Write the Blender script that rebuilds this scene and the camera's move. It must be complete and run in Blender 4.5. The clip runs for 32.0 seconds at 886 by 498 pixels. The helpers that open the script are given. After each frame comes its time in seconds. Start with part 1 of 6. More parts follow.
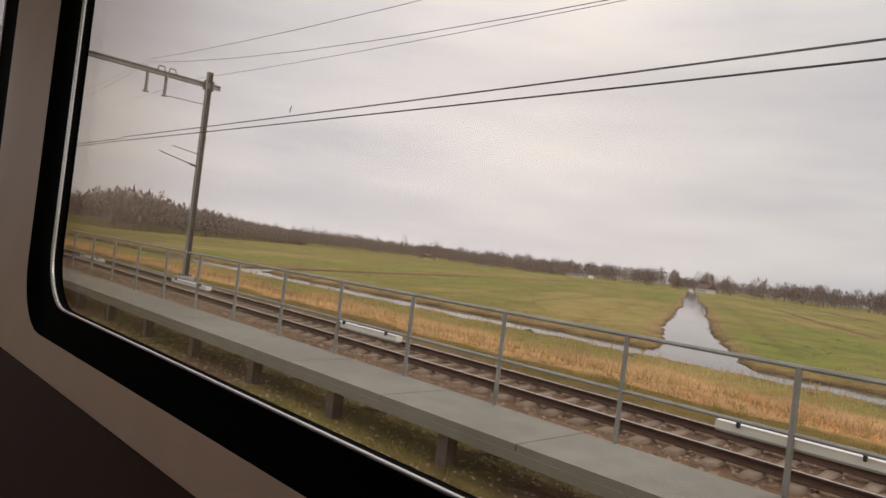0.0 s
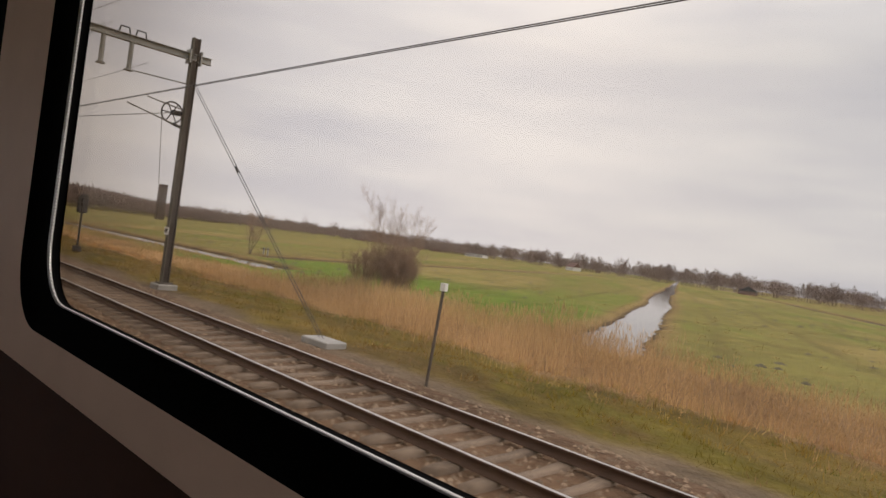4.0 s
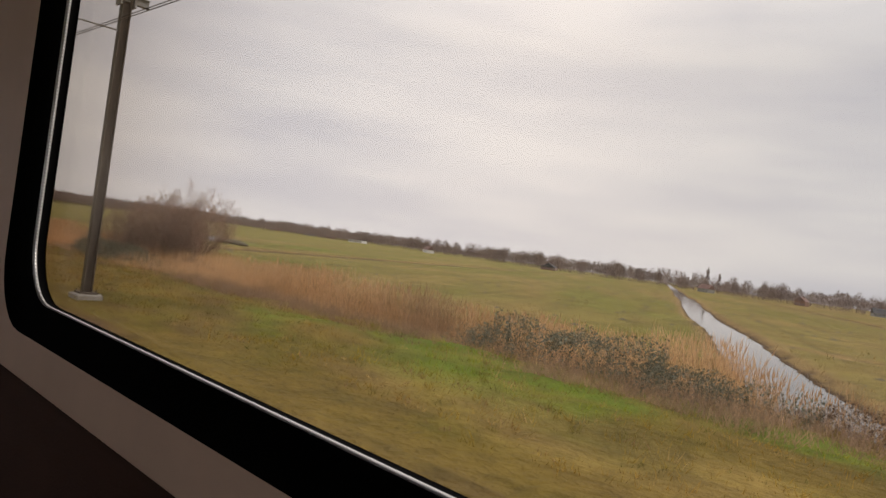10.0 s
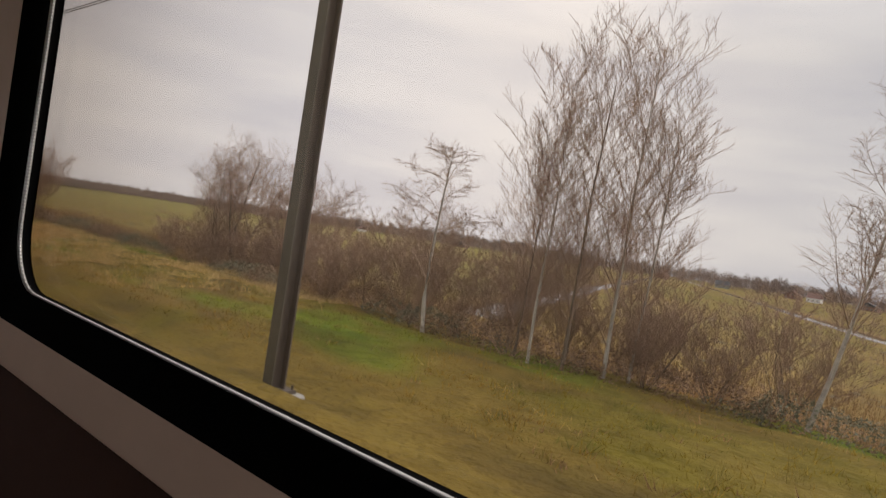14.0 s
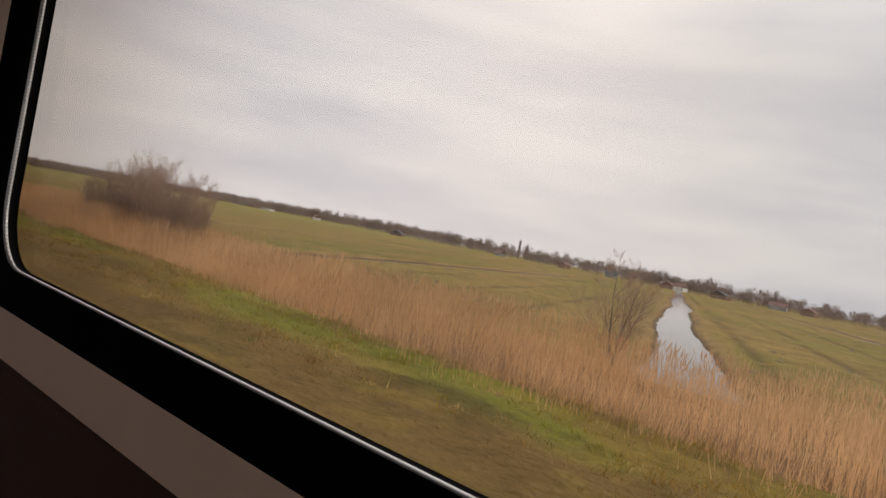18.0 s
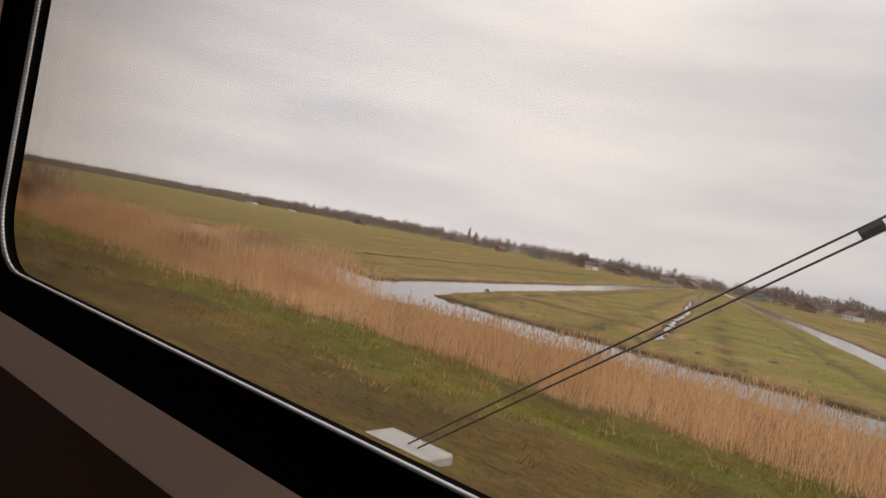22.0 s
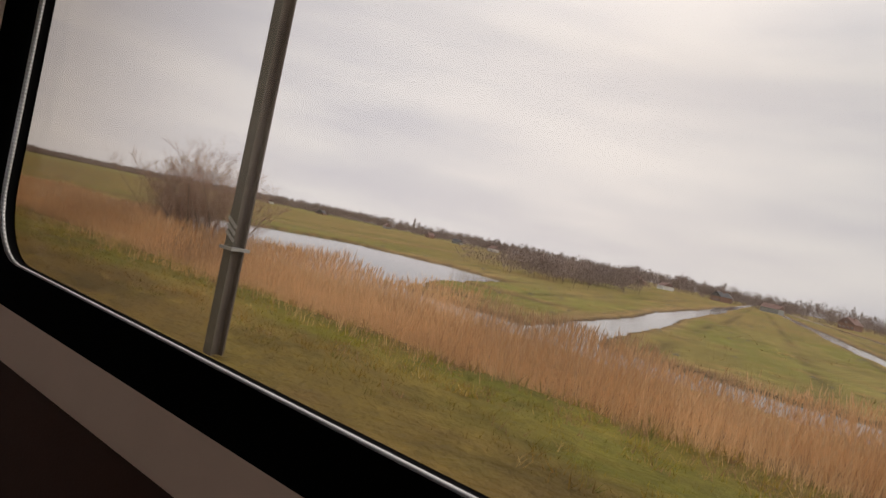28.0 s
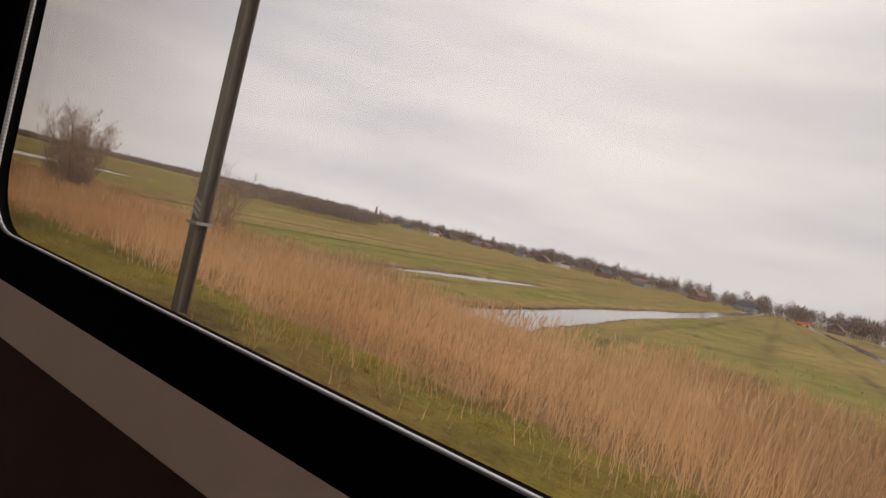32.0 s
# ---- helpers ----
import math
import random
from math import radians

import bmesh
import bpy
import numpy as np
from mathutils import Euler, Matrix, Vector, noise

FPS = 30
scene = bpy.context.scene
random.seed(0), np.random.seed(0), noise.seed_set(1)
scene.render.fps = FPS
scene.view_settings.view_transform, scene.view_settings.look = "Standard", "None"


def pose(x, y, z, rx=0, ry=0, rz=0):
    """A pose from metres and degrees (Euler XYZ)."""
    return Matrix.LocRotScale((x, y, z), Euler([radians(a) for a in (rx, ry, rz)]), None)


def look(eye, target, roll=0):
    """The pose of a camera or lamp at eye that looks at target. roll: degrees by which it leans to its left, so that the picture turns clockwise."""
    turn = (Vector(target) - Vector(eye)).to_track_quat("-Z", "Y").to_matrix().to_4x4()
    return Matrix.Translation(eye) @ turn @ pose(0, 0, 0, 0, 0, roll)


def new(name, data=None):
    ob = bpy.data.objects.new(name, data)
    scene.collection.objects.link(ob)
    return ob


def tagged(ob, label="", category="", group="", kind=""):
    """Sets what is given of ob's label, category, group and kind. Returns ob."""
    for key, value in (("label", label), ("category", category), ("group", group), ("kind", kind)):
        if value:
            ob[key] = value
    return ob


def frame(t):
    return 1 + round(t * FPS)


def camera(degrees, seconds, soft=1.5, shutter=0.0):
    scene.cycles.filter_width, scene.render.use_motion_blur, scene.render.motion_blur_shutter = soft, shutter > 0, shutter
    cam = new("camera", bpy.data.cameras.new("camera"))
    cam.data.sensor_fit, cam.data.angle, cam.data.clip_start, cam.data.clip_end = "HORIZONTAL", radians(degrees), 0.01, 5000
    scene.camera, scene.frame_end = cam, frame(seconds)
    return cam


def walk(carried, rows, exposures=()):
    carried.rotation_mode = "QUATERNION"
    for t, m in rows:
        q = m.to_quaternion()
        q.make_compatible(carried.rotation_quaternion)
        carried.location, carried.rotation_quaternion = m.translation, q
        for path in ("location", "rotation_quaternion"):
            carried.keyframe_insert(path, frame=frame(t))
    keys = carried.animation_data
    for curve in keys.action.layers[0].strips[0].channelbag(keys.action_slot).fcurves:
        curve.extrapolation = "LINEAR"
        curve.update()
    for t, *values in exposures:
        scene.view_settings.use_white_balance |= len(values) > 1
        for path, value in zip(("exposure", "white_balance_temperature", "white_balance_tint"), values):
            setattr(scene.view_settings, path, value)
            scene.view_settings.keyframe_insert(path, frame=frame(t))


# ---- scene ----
# ---- the line of travel: heading turns gently to the left ----
SPEED = 30.0
BETA = radians(64.54)            # the ditches run this way, against the first heading
KNOT_S = np.array([-3000, 0, 150, 300, 450, 600, 750, 960, 3000.0])
KNOT_H = np.array([0, 0, 0.50, 0.55, 2.16, 5.67, 9.97, 13.50, 13.50])
_step = 0.5
_S = np.arange(-1500, 2200 + _step, _step)
_H = np.radians(np.interp(_S, KNOT_S, KNOT_H))
_hm = (_H[1:] + _H[:-1]) / 2
_X = np.concatenate([[0], np.cumsum(np.cos(_hm))]) * _step
_Y = np.concatenate([[0], np.cumsum(np.sin(_hm))]) * _step
_i0 = int(round(1500 / _step))
_X -= _X[_i0]
_Y -= _Y[_i0]


def line(s, n):
    """World x, y (arrays) of the point n metres to the left of the line, s metres along it."""
    s, n = np.asarray(s, float), np.asarray(n, float)
    h = np.interp(s, _S, _H)
    return np.interp(s, _S, _X) - n * np.sin(h), np.interp(s, _S, _Y) + n * np.cos(h)


def heading(s):
    return float(np.degrees(np.interp(s, _S, _H)))


def slant(s, n):
    """As line(), but s runs along the ditches, which cross the line aslant."""
    s, n = np.asarray(s, float), np.asarray(n, float)
    phi = math.pi - BETA - np.interp(s, _S, _H)
    u = n / np.sin(phi)
    return np.interp(s, _S, _X) - u * math.cos(BETA), np.interp(s, _S, _Y) + u * math.sin(BETA)


def spot(s, n, z, turn=0.0):
    """A pose on the line's left, x along the travel."""
    x, y = line(s, n)
    return pose(float(x), float(y), z, 0, 0, heading(s) + turn)


EYE_Z = 2.4
# seconds, yaw, pitch, roll, and the eye's small drift in its seat: ahead and up
VIEW = [
    (0.0, 45.51, 0.60, -6.92, 0.0634, -0.0006),
    (1.0, 45.35, 0.32, -6.96, 0.0607, 0.0003),
    (2.0, 45.11, 0.21, -7.37, 0.0469, 0.0009),
    (3.0, 45.18, 0.36, -7.95, 0.0349, 0.0006),
    (4.0, 44.71, -0.03, -7.66, 0.0181, 0.0003),
    (7.0, 43.80, 0.48, -7.66, 0.0125, -0.0023),
    (8.0, 43.83, 0.25, -7.47, 0.0113, -0.0016),
    (9.0, 43.76, 0.30, -7.90, -0.0008, -0.0026),
    (10.0, 43.69, 0.18, -7.88, 0.0079, -0.0009),
    (11.0, 42.48, 0.18, -8.14, -0.0099, -0.0015),
    (12.0, 42.94, 0.12, -8.01, -0.0092, -0.0010),
    (13.0, 43.34, -0.49, -7.86, -0.0176, 0.0018),
    (14.0, 43.80, -0.69, -8.68, -0.0025, 0.0010),
    (15.0, 44.28, -0.73, -8.78, -0.0020, 0.0003),
    (18.0, 44.83, -0.66, -10.83, -0.0196, -0.0055),
    (19.0, 45.37, -1.02, -11.19, -0.0345, -0.0051),
    (20.0, 45.97, -0.97, -10.51, -0.0192, -0.0025),
    (21.0, 46.38, -1.04, -10.39, -0.0265, -0.0021),
    (22.0, 47.10, -0.99, -10.69, -0.0429, -0.0052),
    (23.0, 47.43, -0.89, -11.20, -0.0562, -0.0039),
    (24.0, 48.43, -0.78, -11.21, -0.0573, -0.0059),
    (27.0, 50.12, -1.24, -10.86, -0.0592, -0.0038),
    (28.0, 50.83, -0.96, -11.97, -0.0558, -0.0065),
    (29.0, 51.54, -1.14, -11.86, -0.0442, -0.0065),
    (30.0, 51.76, -1.45, -12.11, -0.0483, -0.0078),
    (31.0, 52.11, -1.60, -12.65, -0.0658, -0.0095),
    (32.0, 52.34, -1.23, -13.40, -0.0518, -0.0161),
]


def view_at(t):
    k = np.array(VIEW)
    i = int(np.clip(np.searchsorted(k[:, 0], t) - 1, 0, len(k) - 2))
    a, b = k[i], k[i + 1]
    p, q = k[max(i - 1, 0)], k[min(i + 2, len(k) - 1)]
    w, dt = (t - a[0]) / (b[0] - a[0]), b[0] - a[0]
    ma = (b - p) / (b[0] - p[0]) * dt
    mb = (q - a) / (q[0] - a[0]) * dt
    r = (2 * w**3 - 3 * w**2 + 1) * a + (w**3 - 2 * w**2 + w) * ma + (3 * w**2 - 2 * w**3) * b + (w**3 - w**2) * mb
    return r[1:]


cam = camera(66.0, 32.0, soft=1.5)
ROWS = []
for i in range(321):
    t = i / 10
    yaw, pitch, roll, ahead, up = [float(v) for v in view_at(t)]
    x, y = line(SPEED * t + ahead, 0)
    ROWS.append((t, pose(float(x), float(y), EYE_Z + up, 90 + pitch, roll, yaw)))
walk(cam, ROWS, [(0.0, 0.41, 6560, 12), (32.0, 0.40, 6560, 12)])

# ---- sky: a closed winter overcast, brighter towards the sun ----
world = bpy.data.worlds.new("sky")
scene.world = world
world.use_nodes = True
W = world.node_tree
W.nodes.clear()
out = W.nodes.new("ShaderNodeOutputWorld")
bg = W.nodes.new("ShaderNodeBackground")
sky = W.nodes.new("ShaderNodeTexSky")
sky.sky_type, sky.sun_disc = "NISHITA", False
sky.sun_elevation, sky.sun_rotation = radians(24), radians(-35)
sky.air_density, sky.dust_density = 1.0, 4.0
co = W.nodes.new("ShaderNodeTexCoord")
mp = W.nodes.new("ShaderNodeMapping")
mp.inputs["Scale"].default_value = (1.0, 1.0, 6.0)
nz = W.nodes.new("ShaderNodeTexNoise")
nz.inputs["Scale"].default_value, nz.inputs["Detail"].default_value, nz.inputs["Roughness"].default_value = 2.3, 7.0, 0.55
rp = W.nodes.new("ShaderNodeValToRGB")
rp.color_ramp.elements[0].position, rp.color_ramp.elements[0].color = 0.36, (0.535, 0.525, 0.55, 1)
rp.color_ramp.elements[1].position, rp.color_ramp.elements[1].color = 0.62, (0.665, 0.64, 0.63, 1)
mx = W.nodes.new("ShaderNodeMix")
mx.data_type = "RGBA"
mx.inputs[0].default_value = 0.97
sk = W.nodes.new("ShaderNodeVectorMath")
sk.operation = "SCALE"
sk.inputs["Scale"].default_value = 0.08
W.links.new(co.outputs["Generated"], mp.inputs["Vector"])
W.links.new(mp.outputs["Vector"], nz.inputs["Vector"])
W.links.new(nz.outputs["Fac"], rp.inputs["Fac"])
W.links.new(sky.outputs["Color"], sk.inputs[0])
W.links.new(sk.outputs["Vector"], mx.inputs[6])
W.links.new(rp.outputs["Color"], mx.inputs[7])
sep = W.nodes.new("ShaderNodeSeparateXYZ")
up_ = W.nodes.new("ShaderNodeMapRange")          # an overcast sky is brightest overhead
up_.inputs["From Min"].default_value, up_.inputs["From Max"].default_value = 0.30, 0.95
up_.inputs["To Min"].default_value, up_.inputs["To Max"].default_value = 1.0, 2.3
W.links.new(co.outputs["Generated"], sep.inputs[0])
W.links.new(sep.outputs["Z"], up_.inputs["Value"])
side_ = W.nodes.new("ShaderNodeVectorMath")      # the cloud is thinner towards the sun's side
side_.operation = "DOT_PRODUCT"
side_.inputs[1].default_value = (-0.93, 0.37, 0.0)
thin_ = W.nodes.new("ShaderNodeMapRange")
thin_.interpolation_type = "SMOOTHSTEP"
thin_.inputs["From Min"].default_value, thin_.inputs["From Max"].default_value = 0.62, 0.98
thin_.inputs["To Min"].default_value, thin_.inputs["To Max"].default_value = 0.92, 1.07
tint_ = W.nodes.new("ShaderNodeMix")
tint_.data_type, tint_.blend_type = "RGBA", "MULTIPLY"
tint_.inputs[7].default_value = (0.98, 1.0, 1.005, 1)
cool_ = W.nodes.new("ShaderNodeMapRange")
cool_.inputs["From Min"].default_value, cool_.inputs["From Max"].default_value = 0.95, 0.60
lift_ = W.nodes.new("ShaderNodeMath")
lift_.operation = "MULTIPLY"
W.links.new(co.outputs["Generated"], side_.inputs[0])
W.links.new(side_.outputs["Value"], thin_.inputs["Value"])
W.links.new(side_.outputs["Value"], cool_.inputs["Value"])
W.links.new(cool_.outputs[0], tint_.inputs[0])
W.links.new(mx.outputs[2], tint_.inputs[6])
W.links.new(tint_.outputs[2], bg.inputs["Color"])
W.links.new(up_.outputs[0], lift_.inputs[0])
W.links.new(thin_.outputs[0], lift_.inputs[1])
W.links.new(lift_.outputs[0], bg.inputs["Strength"])
W.links.new(bg.outputs["Background"], out.inputs["Surface"])
sun = new("sun", bpy.data.lights.new("sun", "SUN"))
sun.data.energy, sun.data.angle, sun.data.color = 1.2, radians(25), (1.0, 0.95, 0.88)
sun.matrix_world = look((0, 0, 50), (-20, -30, 30))

# ---- materials ----
def mat(name, base, rough=0.8, metal=0.0, vary=0.25, scale=6.0, bump=0.15, bump_scale=40.0, second=None, per_object=0.0, spec=0.35, attr=None, island=0.0, trans=0.0):
    """A surface with two scales of colour variation and fine relief."""
    m = bpy.data.materials.new(name)
    m.use_nodes = True
    t = m.node_tree
    b = t.nodes["Principled BSDF"]
    b.inputs["Roughness"].default_value, b.inputs["Metallic"].default_value = rough, metal
    b.inputs["Specular IOR Level"].default_value = spec
    geo = t.nodes.new("ShaderNodeNewGeometry")
    pos = geo.outputs["Position"]
    n1, n2 = t.nodes.new("ShaderNodeTexNoise"), t.nodes.new("ShaderNodeTexNoise")
    n1.inputs["Scale"].default_value, n1.inputs["Detail"].default_value = scale, 4.0
    n2.inputs["Scale"].default_value, n2.inputs["Detail"].default_value = scale / 9, 3.0
    t.links.new(pos, n1.inputs["Vector"])
    t.links.new(pos, n2.inputs["Vector"])
    add = t.nodes.new("ShaderNodeMath")
    add.operation = "ADD"
    t.links.new(n1.outputs["Fac"], add.inputs[0])
    t.links.new(n2.outputs["Fac"], add.inputs[1])
    last = add.outputs[0]
    if per_object or island:
        src = t.nodes.new("ShaderNodeObjectInfo").outputs["Random"] if per_object else geo.outputs["Random Per Island"]
        ma = t.nodes.new("ShaderNodeMath")
        ma.operation = "MULTIPLY_ADD"
        ma.inputs[1].default_value = per_object or island
        t.links.new(src, ma.inputs[0])
        t.links.new(last, ma.inputs[2])
        sub = t.nodes.new("ShaderNodeMath")
        sub.operation = "SUBTRACT"
        sub.inputs[1].default_value = (per_object or island) / 2
        t.links.new(ma.outputs[0], sub.inputs[0])
        last = sub.outputs[0]
    rng = t.nodes.new("ShaderNodeMapRange")
    rng.inputs["From Min"].default_value, rng.inputs["From Max"].default_value = 0.55, 1.45
    t.links.new(last, rng.inputs["Value"])
    mix = t.nodes.new("ShaderNodeMix")
    mix.data_type = "RGBA"
    t.links.new(rng.outputs[0], mix.inputs[0])
    if attr:
        at = t.nodes.new("ShaderNodeAttribute")
        at.attribute_name = attr
        lo, hi = t.nodes.new("ShaderNodeVectorMath"), t.nodes.new("ShaderNodeVectorMath")
        for nd, k in ((lo, 1 - vary), (hi, 1 + vary)):
            nd.operation = "SCALE"
            nd.inputs["Scale"].default_value = k
            t.links.new(at.outputs["Color"], nd.inputs[0])
        t.links.new(lo.outputs[0], mix.inputs[6])
        t.links.new(hi.outputs[0], mix.inputs[7])
    else:
        lo = [c * (1 - vary) for c in base]
        hi = second if second else [min(1, c * (1 + vary)) for c in base]
        mix.inputs[6].default_value, mix.inputs[7].default_value = (*lo, 1), (*hi, 1)
    t.links.new(mix.outputs[2], b.inputs["Base Color"])
    if bump:
        nb = t.nodes.new("ShaderNodeTexNoise")
        nb.inputs["Scale"].default_value, nb.inputs["Detail"].default_value = bump_scale, 3.0
        t.links.new(pos, nb.inputs["Vector"])
        bp = t.nodes.new("ShaderNodeBump")
        bp.inputs["Strength"].default_value, bp.inputs["Distance"].default_value = bump, 1.0 / bump_scale
        t.links.new(nb.outputs["Fac"], bp.inputs["Height"])
        t.links.new(bp.outputs["Normal"], b.inputs["Normal"])
    if trans:                                   # thin leaves let light through
        tl, ms = t.nodes.new("ShaderNodeBsdfTranslucent"), t.nodes.new("ShaderNodeMixShader")
        ms.inputs[0].default_value = trans
        t.links.new(mix.outputs[2], tl.inputs["Color"])
        t.links.new(b.outputs[0], ms.inputs[1])
        t.links.new(tl.outputs[0], ms.inputs[2])
        t.links.new(ms.outputs[0], t.nodes["Material Output"].inputs["Surface"])
    return m


M = {}
M["ground"] = mat("ground", (0.1, 0.1, 0.05), 0.95, vary=0.45, scale=2.4, bump=0.8, bump_scale=5.0, attr="tone", spec=0.1)
M["grass"] = mat("grass", (0.15, 0.14, 0.045), 0.85, vary=0.4, scale=0.8, bump=0, island=0.5, spec=0.15)
M["dry_grass"] = mat("dry_grass", (0.33, 0.25, 0.12), 0.85, vary=0.35, scale=0.8, bump=0, island=0.5, spec=0.15)
M["bramble"] = mat("bramble", (0.15, 0.15, 0.10), 0.65, vary=0.3, scale=2.0, bump=0, island=0.45, spec=0.2)
M["dead_leaf"] = mat("dead_leaf", (0.21, 0.14, 0.09), 0.8, vary=0.35, scale=2.0, bump=0, island=0.7, spec=0.15)
M["bark"] = mat("bark", (0.19, 0.15, 0.115), 0.9, vary=0.35, scale=9.0, bump=0.4, bump_scale=60, spec=0.1)
M["twig"] = mat("twig", (0.335, 0.225, 0.163), 0.9, vary=0.3, scale=3.0, bump=0, island=0.3, spec=0.1)
M["birch"] = mat("birch_bark", (0.42, 0.38, 0.33), 0.8, vary=0.55, scale=14.0, bump=0.2, spec=0.2)
# base colour lifted to carry the distance haze over the bare twigs
M["far_wood"] = mat("far_wood", (0.25, 0.19, 0.162), 0.95, vary=0.3, scale=0.12, bump=0, island=0.4, spec=0.05)
M["ballast"] = mat("ballast", (0.215, 0.15, 0.098), 0.9, vary=0.4, scale=12, bump=0.5, bump_scale=30, island=1.0, spec=0.2)
M["ballast_pale"] = mat("ballast_pale", (0.38, 0.275, 0.185), 0.9, vary=0.3, scale=12, bump=0.4, bump_scale=30, island=0.6, spec=0.2)
M["ballast_gap_shade"] = mat("ballast_gap_shade", (0.06, 0.042, 0.03), 0.9, vary=0.3, scale=12, bump=0.4, bump_scale=30, island=0.6, spec=0.2)
M["sleeper"] = mat("sleeper_concrete", (0.205, 0.148, 0.105), 0.9, vary=0.3, scale=7, bump=0.3, per_object=0.5, spec=0.2)
M["rail_side"] = mat("rusty_rail", (0.085, 0.047, 0.03), 0.8, metal=0.2, vary=0.35, scale=10, bump=0.2)
M["rail_top"] = mat("polished_rail", (0.48, 0.46, 0.44), 0.3, metal=0.9, vary=0.12, scale=8, bump=0.05)
M["steel"] = mat("galvanised_steel", (0.29, 0.285, 0.265), 0.6, metal=0.35, vary=0.3, scale=5, bump=0.12)
M["old_steel"] = mat("weathered_steel", (0.115, 0.093, 0.075), 0.75, metal=0.2, vary=0.4, scale=4, bump=0.2)
M["flange_tone"] = mat("flange_tone", (0.10, 0.09, 0.068), 0.7, metal=0.1, vary=0.35, scale=3, bump=0.15)
M["wire"] = mat("wire", (0.06, 0.058, 0.06), 0.5, metal=0.6, vary=0.1, bump=0)
M["concrete"] = mat("concrete", (0.34, 0.32, 0.29), 0.9, vary=0.25, scale=4, bump=0.3)
M["timber"] = mat("weathered_timber", (0.115, 0.085, 0.063), 0.9, vary=0.35, scale=8, bump=0.4)
M["crossing_timber"] = mat("crossing_timber", (0.07, 0.052, 0.043), 0.9, vary=0.35, scale=8, bump=0.4, per_object=0.4)
M["bramble_brown"] = mat("bramble_brown", (0.17, 0.118, 0.088), 0.75, vary=0.45, scale=2.0, bump=0, island=0.7, spec=0.15)
M["cabinet"] = mat("cabinet_green_grey", (0.30, 0.335, 0.275), 0.5, vary=0.12, scale=3, bump=0.05)
M["black_paint"] = mat("black_paint", (0.016, 0.016, 0.018), 0.55, vary=0.3, scale=5, bump=0.05)
M["white_paint"] = mat("white_paint", (0.72, 0.70, 0.66), 0.6, vary=0.12, scale=5, bump=0.05)
M["yellow_paint"] = mat("yellow_paint", (0.80, 0.56, 0.06), 0.5, vary=0.15, scale=5, bump=0.05)
M["signal_yellow"] = mat("signal_yellow", (0.80, 0.44, 0.03), 0.5, vary=0.15, scale=5, bump=0.05)
M["grey_panel"] = mat("grey_panel", (0.27, 0.265, 0.24), 0.6, vary=0.2, scale=4, bump=0.05)
M["deck"] = mat("worn_deck", (0.20, 0.185, 0.15), 0.8, vary=0.25, scale=3, bump=0.15)
M["orange"] = mat("orange_paint", (0.75, 0.2, 0.05), 0.6, vary=0.2, bump=0)
M["brick_wall"] = mat("brick_wall", (0.24, 0.14, 0.10), 0.9, vary=0.3, scale=3, bump=0.2)
M["roof_tile"] = mat("roof_tile", (0.17, 0.10, 0.08), 0.85, vary=0.3, scale=3, bump=0.2)
M["roof_dark"] = mat("roof_dark", (0.075, 0.07, 0.07), 0.85, vary=0.3, scale=3, bump=0.2)
M["window_dark"] = mat("window_dark", (0.03, 0.035, 0.04), 0.15, vary=0.1, bump=0, spec=0.5)
M["plastic_sheet"] = mat("plastic_sheet", (0.34, 0.36, 0.38), 0.4, vary=0.4, scale=3, bump=0.5, bump_scale=6)
M["mud"] = mat("mud", (0.095, 0.078, 0.045), 0.9, vary=0.4, scale=3, bump=0.5, bump_scale=8)
M["gasket"] = mat("black_rubber", (0.002, 0.002, 0.002), 0.9, vary=0.2, scale=30, bump=0.05, bump_scale=300, spec=0.03)
M["trim_plain"] = mat("plain_trim", (0.72, 0.70, 0.68), 0.35, metal=0.4, vary=0.1, scale=60, bump=0.1, bump_scale=700)
M["trim_metal"] = mat("brushed_trim", (0.80, 0.78, 0.76), 0.3, metal=0.5, vary=0.1, scale=60, bump=0.1, bump_scale=700)
tn_ = M["trim_metal"].node_tree                        # rows of small pits along the trim
tw_, tr_, tg_, tm_ = (tn_.nodes.new("ShaderNode" + q) for q in ("TexWave", "ValToRGB", "NewGeometry", "Mix"))
tw_.bands_direction, tm_.data_type, tm_.blend_type = "Z", "RGBA", "MULTIPLY"
tw_.inputs["Scale"].default_value, tm_.inputs[0].default_value = 115.0, 0.8
tr_.color_ramp.elements[0].position, tr_.color_ramp.elements[0].color = 0.30, (0.10, 0.10, 0.10, 1)
tr_.color_ramp.elements[1].position, tr_.color_ramp.elements[1].color = 0.50, (1, 1, 1, 1)
tp_ = tn_.nodes["Principled BSDF"]
tn_.links.new(tg_.outputs["Position"], tw_.inputs["Vector"])
tn_.links.new(tw_.outputs["Fac"], tr_.inputs["Fac"])
tn_.links.new(tr_.outputs["Color"], tm_.inputs[7])
if tp_.inputs["Base Color"].links:
    tn_.links.new(tp_.inputs["Base Color"].links[0].from_socket, tm_.inputs[6])
tn_.links.new(tm_.outputs[2], tp_.inputs["Base Color"])
M["lining"] = mat("beige_lining", (0.72, 0.515, 0.385), 0.55, vary=0.08, scale=20, bump=0.06, bump_scale=900, spec=0.3)
M["lower_lining"] = mat("brown_lower_lining", (0.05, 0.017, 0.008), 0.8, vary=0.2, scale=15, bump=0.1, bump_scale=500)
M["outer_paint"] = mat("carriage_paint", (0.6, 0.45, 0.05), 0.4, vary=0.1, bump=0.02)

